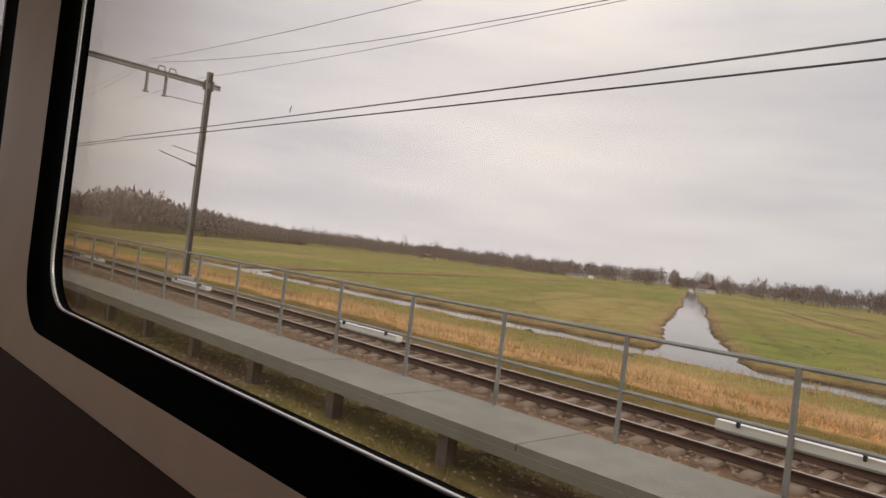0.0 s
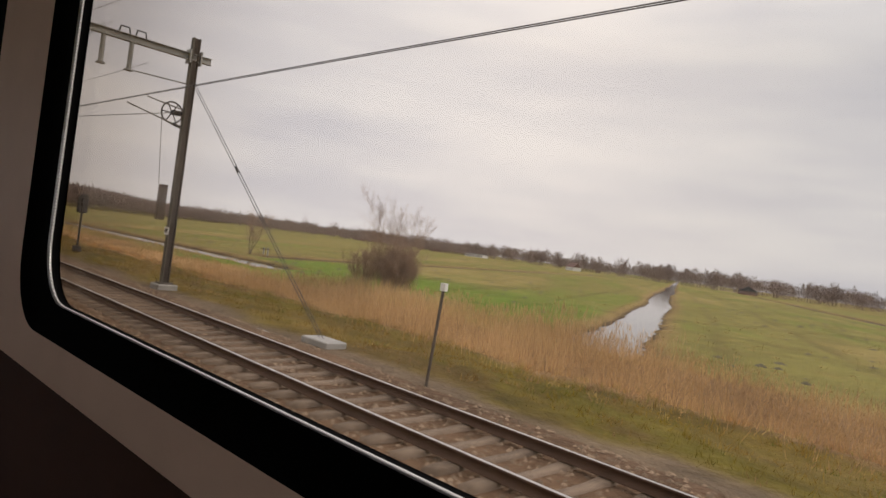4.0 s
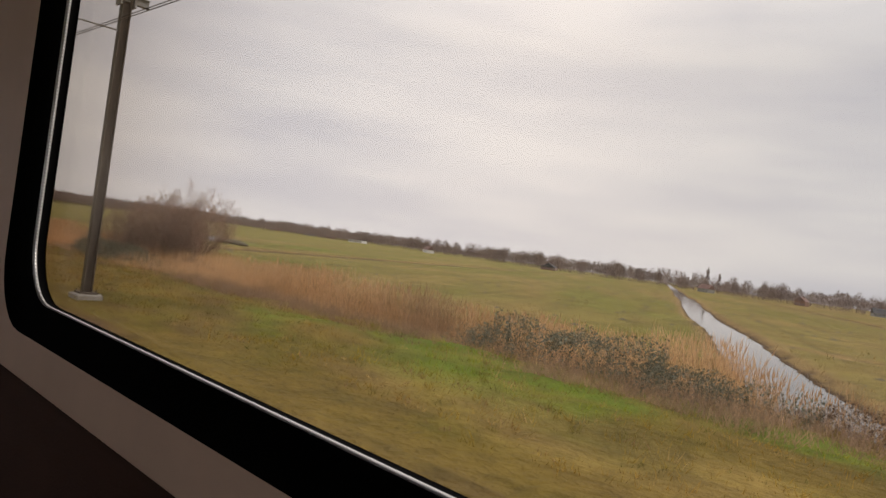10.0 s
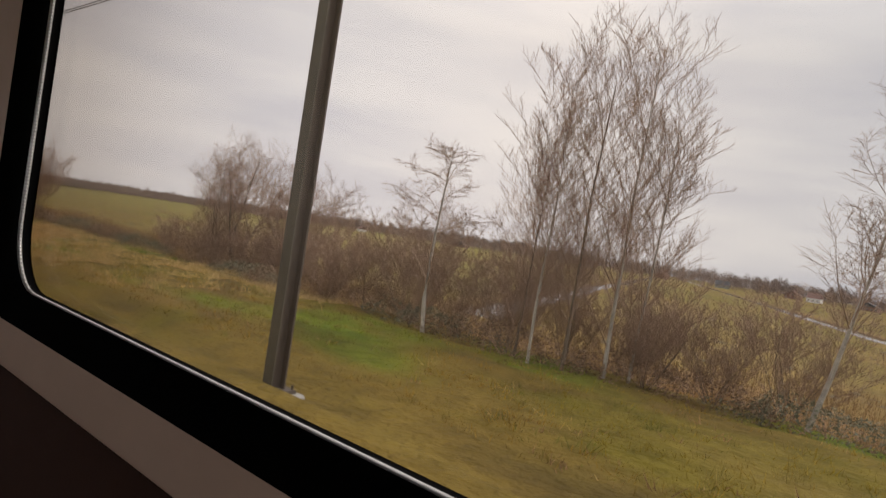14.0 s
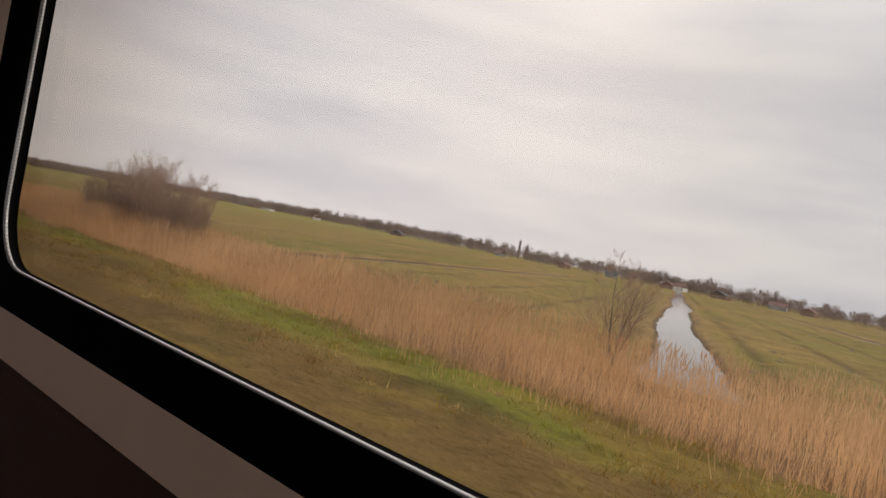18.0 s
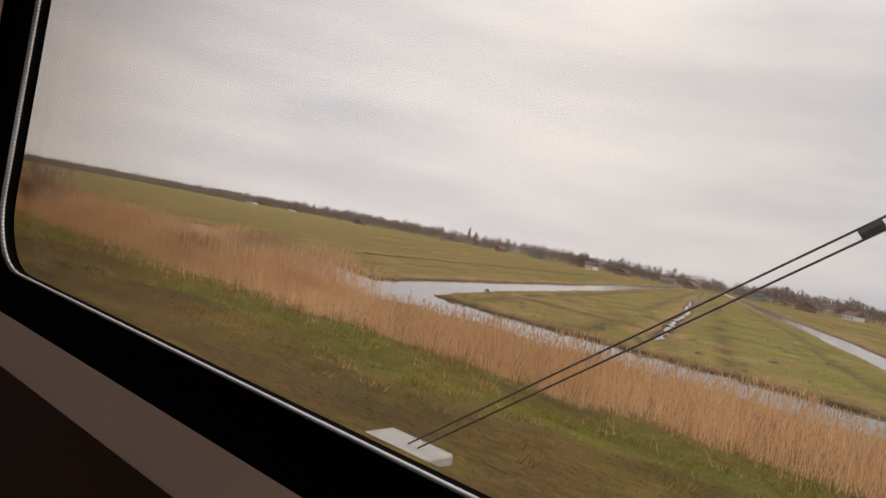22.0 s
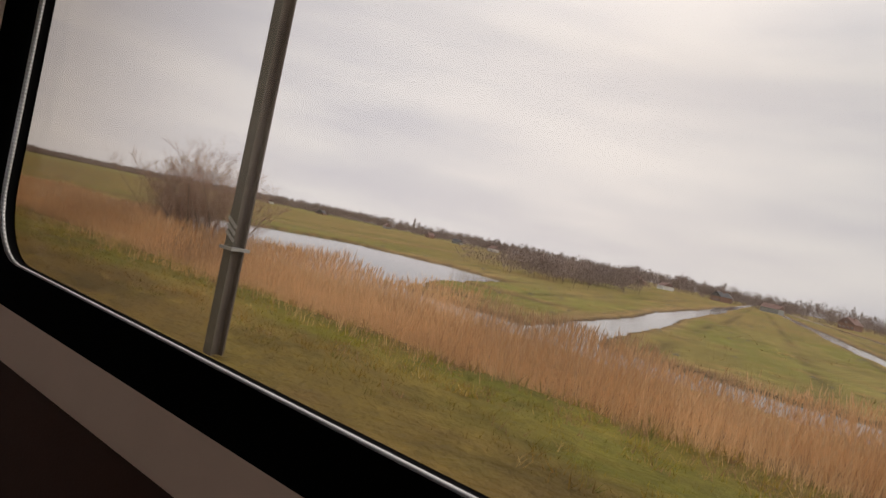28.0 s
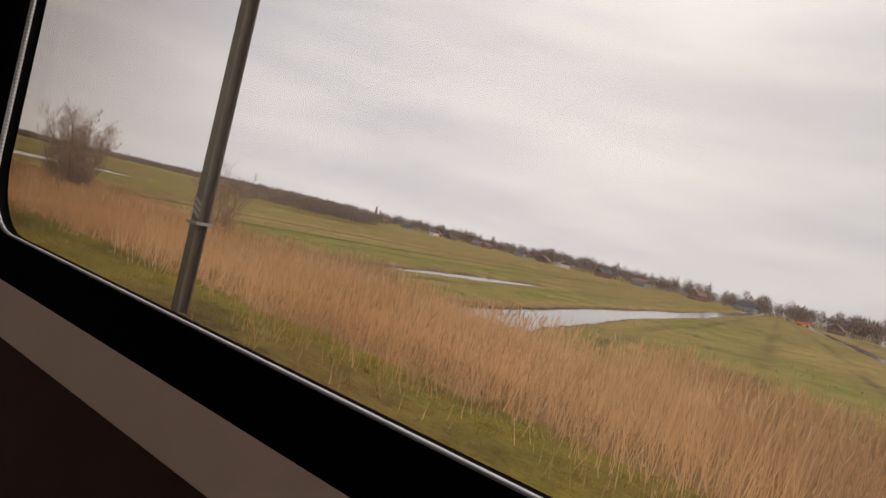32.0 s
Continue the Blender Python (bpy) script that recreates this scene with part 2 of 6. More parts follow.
# water: dark, smooth, with faint ripples
wm = bpy.data.materials.new("ditch_water")
wm.use_nodes = True
wt = wm.node_tree
wb = wt.nodes["Principled BSDF"]
wb.inputs["Base Color"].default_value = (0.035, 0.032, 0.025, 1)
wb.inputs["Roughness"].default_value, wb.inputs["IOR"].default_value = 0.05, 1.33
wb.inputs["Specular IOR Level"].default_value = 0.5
wg, wn, wbp = wt.nodes.new("ShaderNodeNewGeometry"), wt.nodes.new("ShaderNodeTexNoise"), wt.nodes.new("ShaderNodeBump")
wn.inputs["Scale"].default_value, wn.inputs["Detail"].default_value = 2.5, 3.0
wbp.inputs["Strength"].default_value, wbp.inputs["Distance"].default_value = 0.12, 0.05
wt.links.new(wg.outputs["Position"], wn.inputs["Vector"])
wt.links.new(wn.outputs["Fac"], wbp.inputs["Height"])
wt.links.new(wbp.outputs["Normal"], wb.inputs["Normal"])
M["water"] = wm


# ---- mesh helpers ----
def fast_mesh(name, verts, faces, material, smooth=False):
    """A mesh from numpy arrays: verts (n, 3), faces (m, 3 or 4)."""
    verts, faces = np.asarray(verts, np.float32), np.asarray(faces, np.int32)
    me = bpy.data.meshes.new(name)
    m, k = faces.shape
    me.vertices.add(len(verts))
    me.vertices.foreach_set("co", verts.ravel())
    me.loops.add(m * k)
    me.loops.foreach_set("vertex_index", faces.ravel())
    me.polygons.add(m)
    me.polygons.foreach_set("loop_start", np.arange(0, m * k, k, dtype=np.int32))
    if smooth:
        me.polygons.foreach_set("use_smooth", np.ones(m, bool))
    me.update(calc_edges=True)
    me.materials.append(material)
    return me


def box_bm(bm, lo, hi, m=None, bevel=0.0):
    """Adds a box from corner lo to corner hi to bm, at the matrix m."""
    c = [(a + b) / 2 for a, b in zip(lo, hi)]
    mm = Matrix.Translation(c) @ Matrix.Diagonal((hi[0] - lo[0], hi[1] - lo[1], hi[2] - lo[2], 1))
    r = bmesh.ops.create_cube(bm, size=1, matrix=mm)
    if bevel:
        es = {e for v in r["verts"] for e in v.link_edges}
        r = bmesh.ops.bevel(bm, geom=list(es), offset=bevel, segments=1, affect="EDGES")
        vs = r["verts"]
    else:
        vs = r["verts"]
    if m is not None:
        bmesh.ops.transform(bm, matrix=m, verts=vs)
    return vs


def tube_bm(bm, a, b, r0, r1=None, sides=8):
    """Adds a capped tube from a to b."""
    a, b = Vector(a), Vector(b)
    d = b - a
    q = d.to_track_quat("Z", "Y").to_matrix().to_4x4()
    return bmesh.ops.create_cone(bm, cap_ends=True, segments=sides, radius1=r0, radius2=r0 if r1 is None else r1, depth=d.length, matrix=Matrix.Translation((a + b) / 2) @ q)["verts"]


def box(lo, hi, bevel=0.0):
    bm = bmesh.new()
    box_bm(bm, lo, hi, None, bevel)
    return bm


def tube(a, b, r0, r1=None, sides=8):
    bm = bmesh.new()
    tube_bm(bm, a, b, r0, r1, sides)
    return bm


def poly_tube(points, r, sides=5):
    """A bent tube through points."""
    bm = bmesh.new()
    rings = []
    pts = [Vector(p) for p in points]
    for i, p in enumerate(pts):
        d = (pts[min(i + 1, len(pts) - 1)] - pts[max(i - 1, 0)]).normalized()
        q = d.to_track_quat("Z", "Y")
        rings.append([bm.verts.new(p + q @ Vector((r * math.cos(2 * math.pi * k / sides), r * math.sin(2 * math.pi * k / sides), 0))) for k in range(sides)])
    for a, b in zip(rings, rings[1:]):
        for k in range(sides):
            bm.faces.new((a[k], a[(k + 1) % sides], b[(k + 1) % sides], b[k]))
    bm.faces.new(list(reversed(rings[0])))
    bm.faces.new(rings[-1])
    return bm


def part(name, bm, material, parent, label=""):
    """Links a bmesh as one mesh object under a thing or a part."""
    me = bpy.data.meshes.new(name)
    bm.normal_update()
    bm.to_mesh(me)
    bm.free()
    me.materials.append(material)
    ob = new(name, me)
    ob.parent = parent
    if label:
        ob["label"] = label
    return ob


def thing(name, m, label, category, group="", kind=""):
    ob = new(name)
    ob.empty_display_size = 0.3
    ob.matrix_world = m
    return tagged(ob, label, category, group, kind)

# ---- the ground: one sheet from the ballast over the verge to the far fields ----
FIELD_Z, WATER_Z = -1.80, -2.16
# ditches that cross the polder: place along the line, half width, first n
DITCHES = [(-1270, 2.2, 44), (-1130, 2.2, 44), (-1010, 2.2, 44), (-890, 2.2, 44), (-770, 2.2, 44), (-650, 2.2, 44), (-560, 2.2, 44), (-470, 2.2, 44), (-390, 2.2, 44), (-315, 2.2, 44), (-245, 2.2, 44), (-180, 2.2, 44), (-118, 2.2, 44), (-58, 2.2, 42),
           (1, 2.4, 38), (29.4, 0.12, 42), (62, 2.1, 49), (116.5, 1.9, 33), (174, 2.7, 34), (227, 2.1, 31), (307, 2.2, 26), (364, 2.2, 29), (407, 1.2, 34),
           (451, 2.2, 30), (497, 1.4, 30), (541, 1.9, 30), (588, 1.8, 34), (636.5, 3.0, 30), (656.9, 0.12, 48), (680.2, 2.6, 32), (736, 3.0, 32), (828.3, 2.0, 32), (858, 2.0, 34),
           (881, 2.7, 36), (943, 2.3, 34), (982.6, 2.2, 34), (1006, 2.2, 40), (1060, 2.2, 40), (1130, 2.2, 40), (1210, 2.2, 40)]


# shallow overgrown drains: place along the line, first and last n
DRAINS = [(612.6, 66, 300), (713.6, 46, 240), (901, 48, 260)]


def spread(s):
    """How far the second track lies beyond its usual place."""
    return np.interp(s, [-400, -60, 0, 55, 80, 112, 150, 205, 240], [9.5, 8.6, 7.0, 4.7, 3.9, 2.9, 2.0, 0.9, 0.0])


def wave(x, y, k, seed=0.0):
    """Smooth pseudo-noise, about -1 to 1."""
    return (np.sin(x * k + 1.3 * seed) * np.cos(y * k * 1.17 + 2.1 * seed) + 0.6 * np.sin((x * 1.9 + y * 0.7) * k + seed) + 0.45 * np.sin((y * 2.7 - x * 1.1) * k + 4 * seed)
            + 0.3 * np.sin((x * 4.3 + y * 3.1) * k)) / 1.7


def channel(s):
    """Near and far bank of the water along the line, and 0..1 where it is open."""
    near = np.interp(s, [-400, 70, 75, 560, 600, 630, 700, 760, 772, 800, 812, 850, 862, 876, 881, 884, 887, 893, 900], [37.5, 37.5, 37, 36, 33, 31, 31, 31, 31, 31, 32, 31.5, 34.5, 36.5, 33, 28.5, 23, 24, 31])
    far = np.interp(s, [-400, 70, 75, 560, 590, 618, 632, 650, 700, 740, 752, 765, 790, 806, 810, 814, 850, 864, 873, 877, 880, 885, 894, 898], [43, 43, 42, 42, 50, 47, 41, 39, 39, 39, 52, 88, 92, 86, 52, 40, 39.5, 40.5, 41.5, 44, 44, 39, 35.5, 33])
    live = np.where((s < 78) | ((s > 580) & (s < 898)), 1.0, 0.0)
    return near, far, live


def smooth(a, b, x):
    w = np.clip((x - a) / (b - a), 0, 1)
    return w * w * (3 - 2 * w)


def depth_of_water(s, n):
    """Signed measure, above 0 in open water (metres from the bank)."""
    wob = 0.38 * wave(s, n, 0.9, 1.0) + 0.36 * wave(s, n, 2.3, 2.0)
    best = np.full(np.broadcast(s, n).shape, -50.0)
    for sk, hw, n0 in DITCHES:
        sway = 0.5 * np.sin(n * 0.045 + sk) + 0.25 * np.sin(n * 0.13 + 2 * sk) - (2.4 * np.exp(-np.maximum(n - 48, 0) / 12.0) if sk == 62 else 0.0)
        wide = hw * (1 + 0.55 * np.exp(-np.maximum(n - max(n0, 24), 0) / 6.0)) 
        dam = 6.0 * np.exp(-((n - 45.8) / 1.9) ** 2) if sk == 62 else 0.0
        best = np.maximum(best, np.minimum(wide - np.abs(s - sk - sway), n - n0 + 0.0 * s) + wob * 0.7 - dam)
    best = np.maximum(best, np.minimum(2.3 + 0.05 * n * (n > 20) - np.abs(s - 885.6 - 0.4 * np.sin(n * 0.3)), np.minimum(n - 14.4, 34 - n)) + wob * 0.7)   # under the bridge
    near, far, live = channel(s)
    mid = np.minimum(n - near, far - n) + wob
    best = np.maximum(best, np.where(live > 0, mid, -50.0))
    # standing pools in the meadows
    for ps, pn, a, b in ((924.5, 72, 2.3, 22), (372, 55, 9, 1.0), (383, 78, 12, 1.0), (470, 62, 10, 0.9), (474, 90, 16, 1.0), (330, 66, 7, 0.9), (205, 62, 5, 1.0), (213, 70, 5, 0.9), (869, 60, 5, 1.6), (873, 52, 4, 0.9), (655, 70, 6, 0.9), (694, 58, 4, 0.6), (810, 60, 7, 0.8), (815, 45, 5, 0.8), (195, 90, 12, 0.8), (648, 55, 5, 0.6), (700, 44, 0.4, 3)):
        best = np.maximum(best, (1 - np.sqrt(((s - ps) / a) ** 2 + ((n - pn) / b) ** 2)) * min(a, b) + wob * 0.9)
    return best


def reed_edges(s):
    """Where the reeds begin and end, from the line."""
    near = np.interp(s, [-60, 90, 130, 230, 256, 262, 330, 440, 470, 530, 600, 835, 845, 868, 880, 893, 905, 912, 920, 928, 960], [19, 19.5, 17.0, 16.5, 18, 22.5, 23.5, 21, 17.5, 16.0, 16.2, 16.2, 19.5, 19.5, 16, 15, 14.2, 13.0, 11.4, 10.4, 10.8])
    far = np.interp(s, [-60, 80, 110, 230, 300, 440, 560, 640, 700, 760, 880, 893, 960], [36, 37, 32, 31, 30, 30, 31, 27, 26.5, 27, 27, 28, 29])
    return near, far


def shoulder(s):
    """How much farther out the bank falls away."""
    return np.interp(s, [250, 300, 425, 455], [0, 5.0, 5.0, 0])


def grips(s, n):
    """Below 0 in the shallow furrows that run along the meadows, about ten metres apart."""
    u = (s + 0.5 * np.sin(n * 0.03) + 0.35 * np.sin(n * 0.11 + s * 0.02)) / 9.6
    return -2.0 * smooth(0.085, 0.02, np.abs(u - np.round(u)))


def height(s, n):
    d = n - spread(s)
    z = np.full(np.broadcast(s, n).shape, -0.22)
    e = d - shoulder(s)
    z = z - 0.45 * smooth(6.3, 7.3, d) - 0.5 * smooth(9.0, 16.5, e) - 0.63 * smooth(15.5, 20.0, e)
    right = smooth(3.0, 4.4, -n) * 0.35 + smooth(5.0, 12.0, -n) * 1.13
    z = z - right
    rough = smooth(8.5, 11, d)
    level = 1 - 0.8 * smooth(28, 38, n)
    z = z + rough * level * (0.10 * wave(s, n, 0.55, 3.0) + 0.05 * wave(s, n, 1.7, 5.0))
    z = z + rough * smooth(30, 40, n) * 0.05 * grips(s, n)
    w = depth_of_water(s, n)
    z = np.where(w > -2.2, np.minimum(z, np.where(w > 0, WATER_Z - 0.12 - 0.5 * smooth(0, 1.2, w), WATER_Z + 0.08 * smooth(0, 0.35, -w) + 0.5 * smooth(0.2, 2.2, -w) - 0.02)), z)
    return z


def ground_z(s, n):
    """The ground at a place given along the line (not along the ditches)."""
    h = math.pi - BETA - np.interp(s, _S, _H)
    return height(np.asarray(s - n / np.tan(h), float), np.asarray(n, float))


def soil(s, n):
    """Base colour of the soil and turf, by what grows there."""
    d = n - spread(s)
    z = np.zeros(np.broadcast(s, n).shape + (3,))

    def lay(col, w):
        z[...] = z * (1 - w[..., None]) + np.array(col) * w[..., None]
    one = np.ones(np.broadcast(s, n).shape)
    lay((0.125, 0.088, 0.06), one)                                         # ballast
    lay((0.13, 0.108, 0.08), smooth(6.6, 7.1, d + 0.25 * wave(s, n, 1.3, 2)))  # cinder path
    turf = smooth(8.3, 9.3, d + 0.5 * wave(s, n, 0.6, 7) + 0.7 * smooth(150, 200, s) + 2.7 * smooth(240, 300, s))
    late = smooth(430, 470, s)
    lay((0.150, 0.118, 0.029), turf)
    lay((0.125, 0.114, 0.020), turf * smooth(-0.1, 0.7, wave(s * 0.6, n, 0.31, 13) + 0.5 * wave(s, n, 1.2, 3)))
    lay((0.115, 0.085, 0.031), turf * 0.9 * smooth(0.15, 0.8, wave(s * 0.5, n, 0.43, 21) + 0.5 * wave(s, n, 1.5, 6)))
    lay((0.112, 0.080, 0.028), turf * late * (0.95 - 0.35 * smooth(690, 715, s)) * smooth(12.8, 10.4, d + 1.1 * wave(s * 0.4, n, 0.35, 15)))
    lush = smooth(-0.28, 0.35, wave(s, n, 0.14, 4) + 0.45 * wave(s, n, 0.5, 8) + 0.25 * np.sin(s * 0.043) + 0.22 * late + 0.25 * smooth(690, 715, s)) * smooth(10, 12.2, d + 1.2 * smooth(690, 715, s)) * smooth(17.5, 15.0, d - shoulder(s)) * smooth(270, 296, s + 6 * wave(s, n, 0.4, 6)) * (0.55 + 0.45 * smooth(-0.5, 0.3, wave(s * 0.6, n, 0.8, 41) + 0.4 * wave(s, n, 2.2, 9)))
    lay((0.108, 0.138, 0.017), lush * (0.85 - 0.25 * smooth(690, 715, s)))
    lay((0.100, 0.158, 0.017), lush * 0.9 * smooth(500, 470, s))
    lay((0.155, 0.138, 0.022), turf * smooth(880, 905, s) * smooth(-0.5, 0.5, wave(s * 0.6, n, 0.3, 17)) * 0.7)
    lay((0.175, 0.148, 0.034), turf * 0.55 * smooth(0.2, 0.85, wave(s * 0.55, n, 1.1, 27) + 0.4 * wave(s, n, 2.9, 5)))
    lay((0.074, 0.062, 0.019), turf * 0.6 * smooth(0.25, 0.9, wave(s * 0.5, n, 0.9, 33) + 0.4 * wave(s, n, 3.1, 8)))
    straw = smooth(-0.1, 0.6, wave(s, n, 0.19, 11)) * smooth(9, 10, d) * smooth(14, 12, d)
    lay((0.24, 0.18, 0.07), straw * (0.3 - 0.18 * late))
    deep = turf * (0.18 * smooth(262, 242, s) + 0.24 * smooth(590, 640, s) - 0.17 * smooth(740, 775, s)) * smooth(30, 26, n)
    z *= 1 - deep[..., None]
    yard = smooth(347, 356, s) * smooth(392, 384, s) * smooth(8, 10, d) * smooth(17.4, 15.8, d + 0.6 * wave(s, n, 0.4, 2))
    lay((0.34, 0.25, 0.115), yard * (0.6 + 0.4 * wave(s, n, 0.5, 3)))
    near = reed_edges(s + 0.35 * n)[0]
    reedbed = smooth(0.3, 1.8, n - near + 0.8 * wave(s, n, 0.3, 1)) * np.where(n > 12, 1.0, 0.0)
    lay((0.215, 0.15, 0.082), reedbed)
    spit = smooth(866, 872, s) * smooth(897, 890, s) * smooth(25, 21, n) * smooth(8, 9.5, d)
    lay((0.128, 0.128, 0.026), spit * 0.9)
    lay((0.30, 0.22, 0.105), spit * smooth(-0.1, 0.5, wave(s, n, 0.5, 14)) * 0.8)
    lay((0.38, 0.255, 0.125), smooth(-0.4, 0.7, n - near + 0.8 * wave(s, n, 0.3, 1)) * smooth(98, 80, s) * np.where(n > 12, 0.85, 0.0))
    meadow = smooth(29, 33, n + 1.5 * wave(s, n, 0.25, 6))
    lay((0.175, 0.175, 0.055), meadow)
    patch = wave(s, n * 0.3, 0.07, 2) + 0.7 * wave(s, n * 0.35, 0.21, 5)
    lay((0.235, 0.21, 0.08), meadow * smooth(0.1, 0.9, patch))
    lay((0.145, 0.18, 0.04), meadow * smooth(0.2, 0.9, -patch))
    lay((0.10, 0.19, 0.02), meadow * smooth(63, 67, s) * smooth(115, 110, s) * smooth(75, 55, n + 6 * wave(s, n, 0.1, 3)) * 0.8)
    dull = meadow * smooth(150, 420, s) * (0.75 + 0.25 * wave(s, n, 0.11, 31)) * (1 - 0.5 * smooth(630, 660, s) * smooth(150, 85, n))
    lay((0.168, 0.132, 0.042), dull * 0.85)
    lay((0.20, 0.155, 0.058), dull * smooth(0.0, 0.8, patch) * 0.8)
    lay((0.132, 0.130, 0.030), dull * smooth(0.1, 0.8, -patch) * 0.8)
    lay((0.22, 0.158, 0.065), dull * smooth(62, 34, n) * 0.45)
    cut = -0.5 * grips(s, n) * meadow * smooth(-1.3, -0.2, wave(s, n * 0.5, 0.35, 1) + 0.3 * wave(s, n, 0.9, 4))
    lay((0.050, 0.040, 0.018), cut * (0.3 + 0.35 * smooth(400, 520, s)))
    tuft = smooth(0.35, 0.9, wave(s, n, 0.62, 12) + 0.4 * wave(s, n, 1.5, 7)) * meadow
    lay((0.225, 0.16, 0.066), tuft * (0.25 + 0.45 * smooth(420, 540, s)))
    lay((0.085, 0.075, 0.026), smooth(0.45, 0.9, wave(s, n, 0.8, 19) + 0.4 * wave(s, n, 2.1, 3)) * meadow * (0.1 + 0.22 * smooth(420, 540, s)))
    for ds, na, nb in DRAINS:
        strip = smooth(0.9, 0.35, np.abs(s - ds - 0.25 * np.sin(n * 0.2))) * smooth(na - 4, na, n) * smooth(nb + 20, nb, n)
        lay((0.085, 0.085, 0.03), strip * 0.85)
    right = smooth(4.4, 6.5, -n)
    lay((0.13, 0.14, 0.045), right)
    w = depth_of_water(s, n)
    lay((0.23, 0.17, 0.085), smooth(-2.6, -1.0, w) * smooth(15, 18, d) * 0.75)
    lay((0.075, 0.055, 0.035), smooth(-0.75, -0.3, w))
    under = smooth(2.6, 3.4, n) * smooth(8.6, 7.8, n) * smooth(27, 22, s) * smooth(-0.9, 0.1, wave(s, n, 0.8, 2))
    lay((0.15, 0.135, 0.045), under)
    return z * np.array((1.10, 0.945, 0.82))


def grid_lines():
    s = list(np.arange(-66, 985, 1.15)) + list(np.arange(-1400, -66, 14)) + list(np.arange(985, 1300, 14)) + [-4500, -3500, -2600, -2000, -1650, 1450, 1650, 2000, 2600, 3500, 4500]
    for sk, hw, n0 in DITCHES:
        k = np.array([-3.2, -2.0, -1.3, -0.9, -0.55, -0.25, 0.1, 0.6])
        if -70 < sk < 990:
            s += list(sk - hw - k) + list(sk + hw + k) + list(sk + np.arange(-hw * 2.1, hw * 2.1, 0.6))
        else:
            s += [sk - hw - 1.5, sk - hw - 0.5, sk - hw, sk, sk + hw, sk + hw + 0.5, sk + hw + 1.5]
    s += list(np.arange(881.5, 892, 0.45))
    for ds, na, nb in DRAINS:
        s += list(ds + np.arange(-1.2, 1.21, 0.3))
    s = np.unique(np.round(s, 2))
    n = [-4200, -3000, -2000, -1300, -800, -500, -300, -180, -110, -70, -45, -30, -20, -15, -12, -9, -7, -5.6, -5, -4.4, -3.8, -3.2, -2, 0, 2, 3.4]
    n += list(np.arange(4.2, 30, 0.42)) + list(np.arange(30, 46, 0.5)) + list(np.arange(46, 100, 1.6)) + list(np.geomspace(100, 900, 46)) + [1100, 1400, 1900, 2600, 3500, 4400]
    return s, np.unique(np.round(n, 2))


gs, gn = grid_lines()
SS, NN = np.meshgrid(gs, gn, indexing="ij")
GX, GY = slant(np.clip(SS, -1500, 2200), NN)
GX = GX + (SS - np.clip(SS, -1500, 2200))
GZ = height(SS, NN)
ni, nj = SS.shape
idx = np.arange(ni * nj).reshape(ni, nj)
quads = np.stack([idx[:-1, :-1], idx[1:, :-1], idx[1:, 1:], idx[:-1, 1:]], -1).reshape(-1, 4)
gme = fast_mesh("ground", np.stack([GX, GY, GZ], -1).reshape(-1, 3), quads, M["ground"], smooth=True)
tone = gme.color_attributes.new("tone", "FLOAT_COLOR", "POINT")
tone.data.foreach_set("color", np.concatenate([soil(SS, NN).reshape(-1, 3), np.ones((ni * nj, 1))], 1).astype(np.float32).ravel())
ground = tagged(new("ground", gme), "flat green polder with verge, reed bank and ditch banks", "ground", kind="structure")

ws = np.arange(-1500, 2200, 25.0)
WS_, WN_ = np.meshgrid(ws, [7.0, 60, 200, 1500.0], indexing="ij")
wx, wy = slant(WS_.ravel(), WN_.ravel())
wi = np.arange(len(wx)).reshape(WS_.shape)
wq = np.stack([wi[:-1, :-1], wi[1:, :-1], wi[1:, 1:], wi[:-1, 1:]], -1).reshape(-1, 4)
wme = fast_mesh("water", np.stack([wx, wy, np.full(len(wx), WATER_Z)], -1), wq, M["water"])
water = tagged(new("water", wme), "still grey ditch water reflecting the overcast sky", "water", kind="structure")

# ---- the two tracks ----
def track2(s):
    return 4.2 + spread(s)


def rail_mesh(name, offset, s0, s1, step, parent):
    """A flat-bottomed rail drawn along the line."""
    sec = np.array([(-0.065, -0.15), (-0.065, -0.14), (-0.012, -0.125), (-0.012, -0.035), (-0.034, -0.03), (-0.034, -0.004), (0.034, -0.004), (0.034, -0.03), (0.012, -0.035), (0.012, -0.125), (0.065, -0.14), (0.065, -0.15)])
    ss = np.arange(s0, s1 + 0.01, step)
    m = len(sec)
    S2, K = np.meshgrid(ss, np.arange(m), indexing="ij")
    x, y = line(S2.ravel(), np.repeat(offset(ss), m) + np.tile(sec[:, 0], len(ss)))
    v = np.stack([x, y, np.tile(sec[:, 1], len(ss))], -1)
    idx = np.arange(len(v)).reshape(len(ss), m)
    f = np.stack([idx[:-1], np.roll(idx, -1, 1)[:-1], np.roll(idx, -1, 1)[1:], idx[1:]], -1).reshape(-1, 4)
    ob = new(name, fast_mesh(name, v, f, M["rail_side"]))
    ob.parent = parent
    w = np.array([(-0.03, 0.0), (0.03, 0.0)])
    S3, K3 = np.meshgrid(ss, [0, 1], indexing="ij")
    x, y = line(S3.ravel(), np.repeat(offset(ss), 2) + np.tile(w[:, 0], len(ss)))
    i3 = np.arange(len(x)).reshape(len(ss), 2)
    f3 = np.stack([i3[:-1, 0], i3[1:, 0], i3[1:, 1], i3[:-1, 1]], -1)
    top = new("running_surface", fast_mesh("running_surface", np.stack([x, y, np.zeros(len(x))], -1), f3, M["rail_top"]))
    top.parent = ob
    top["label"] = "bright worn rail head"


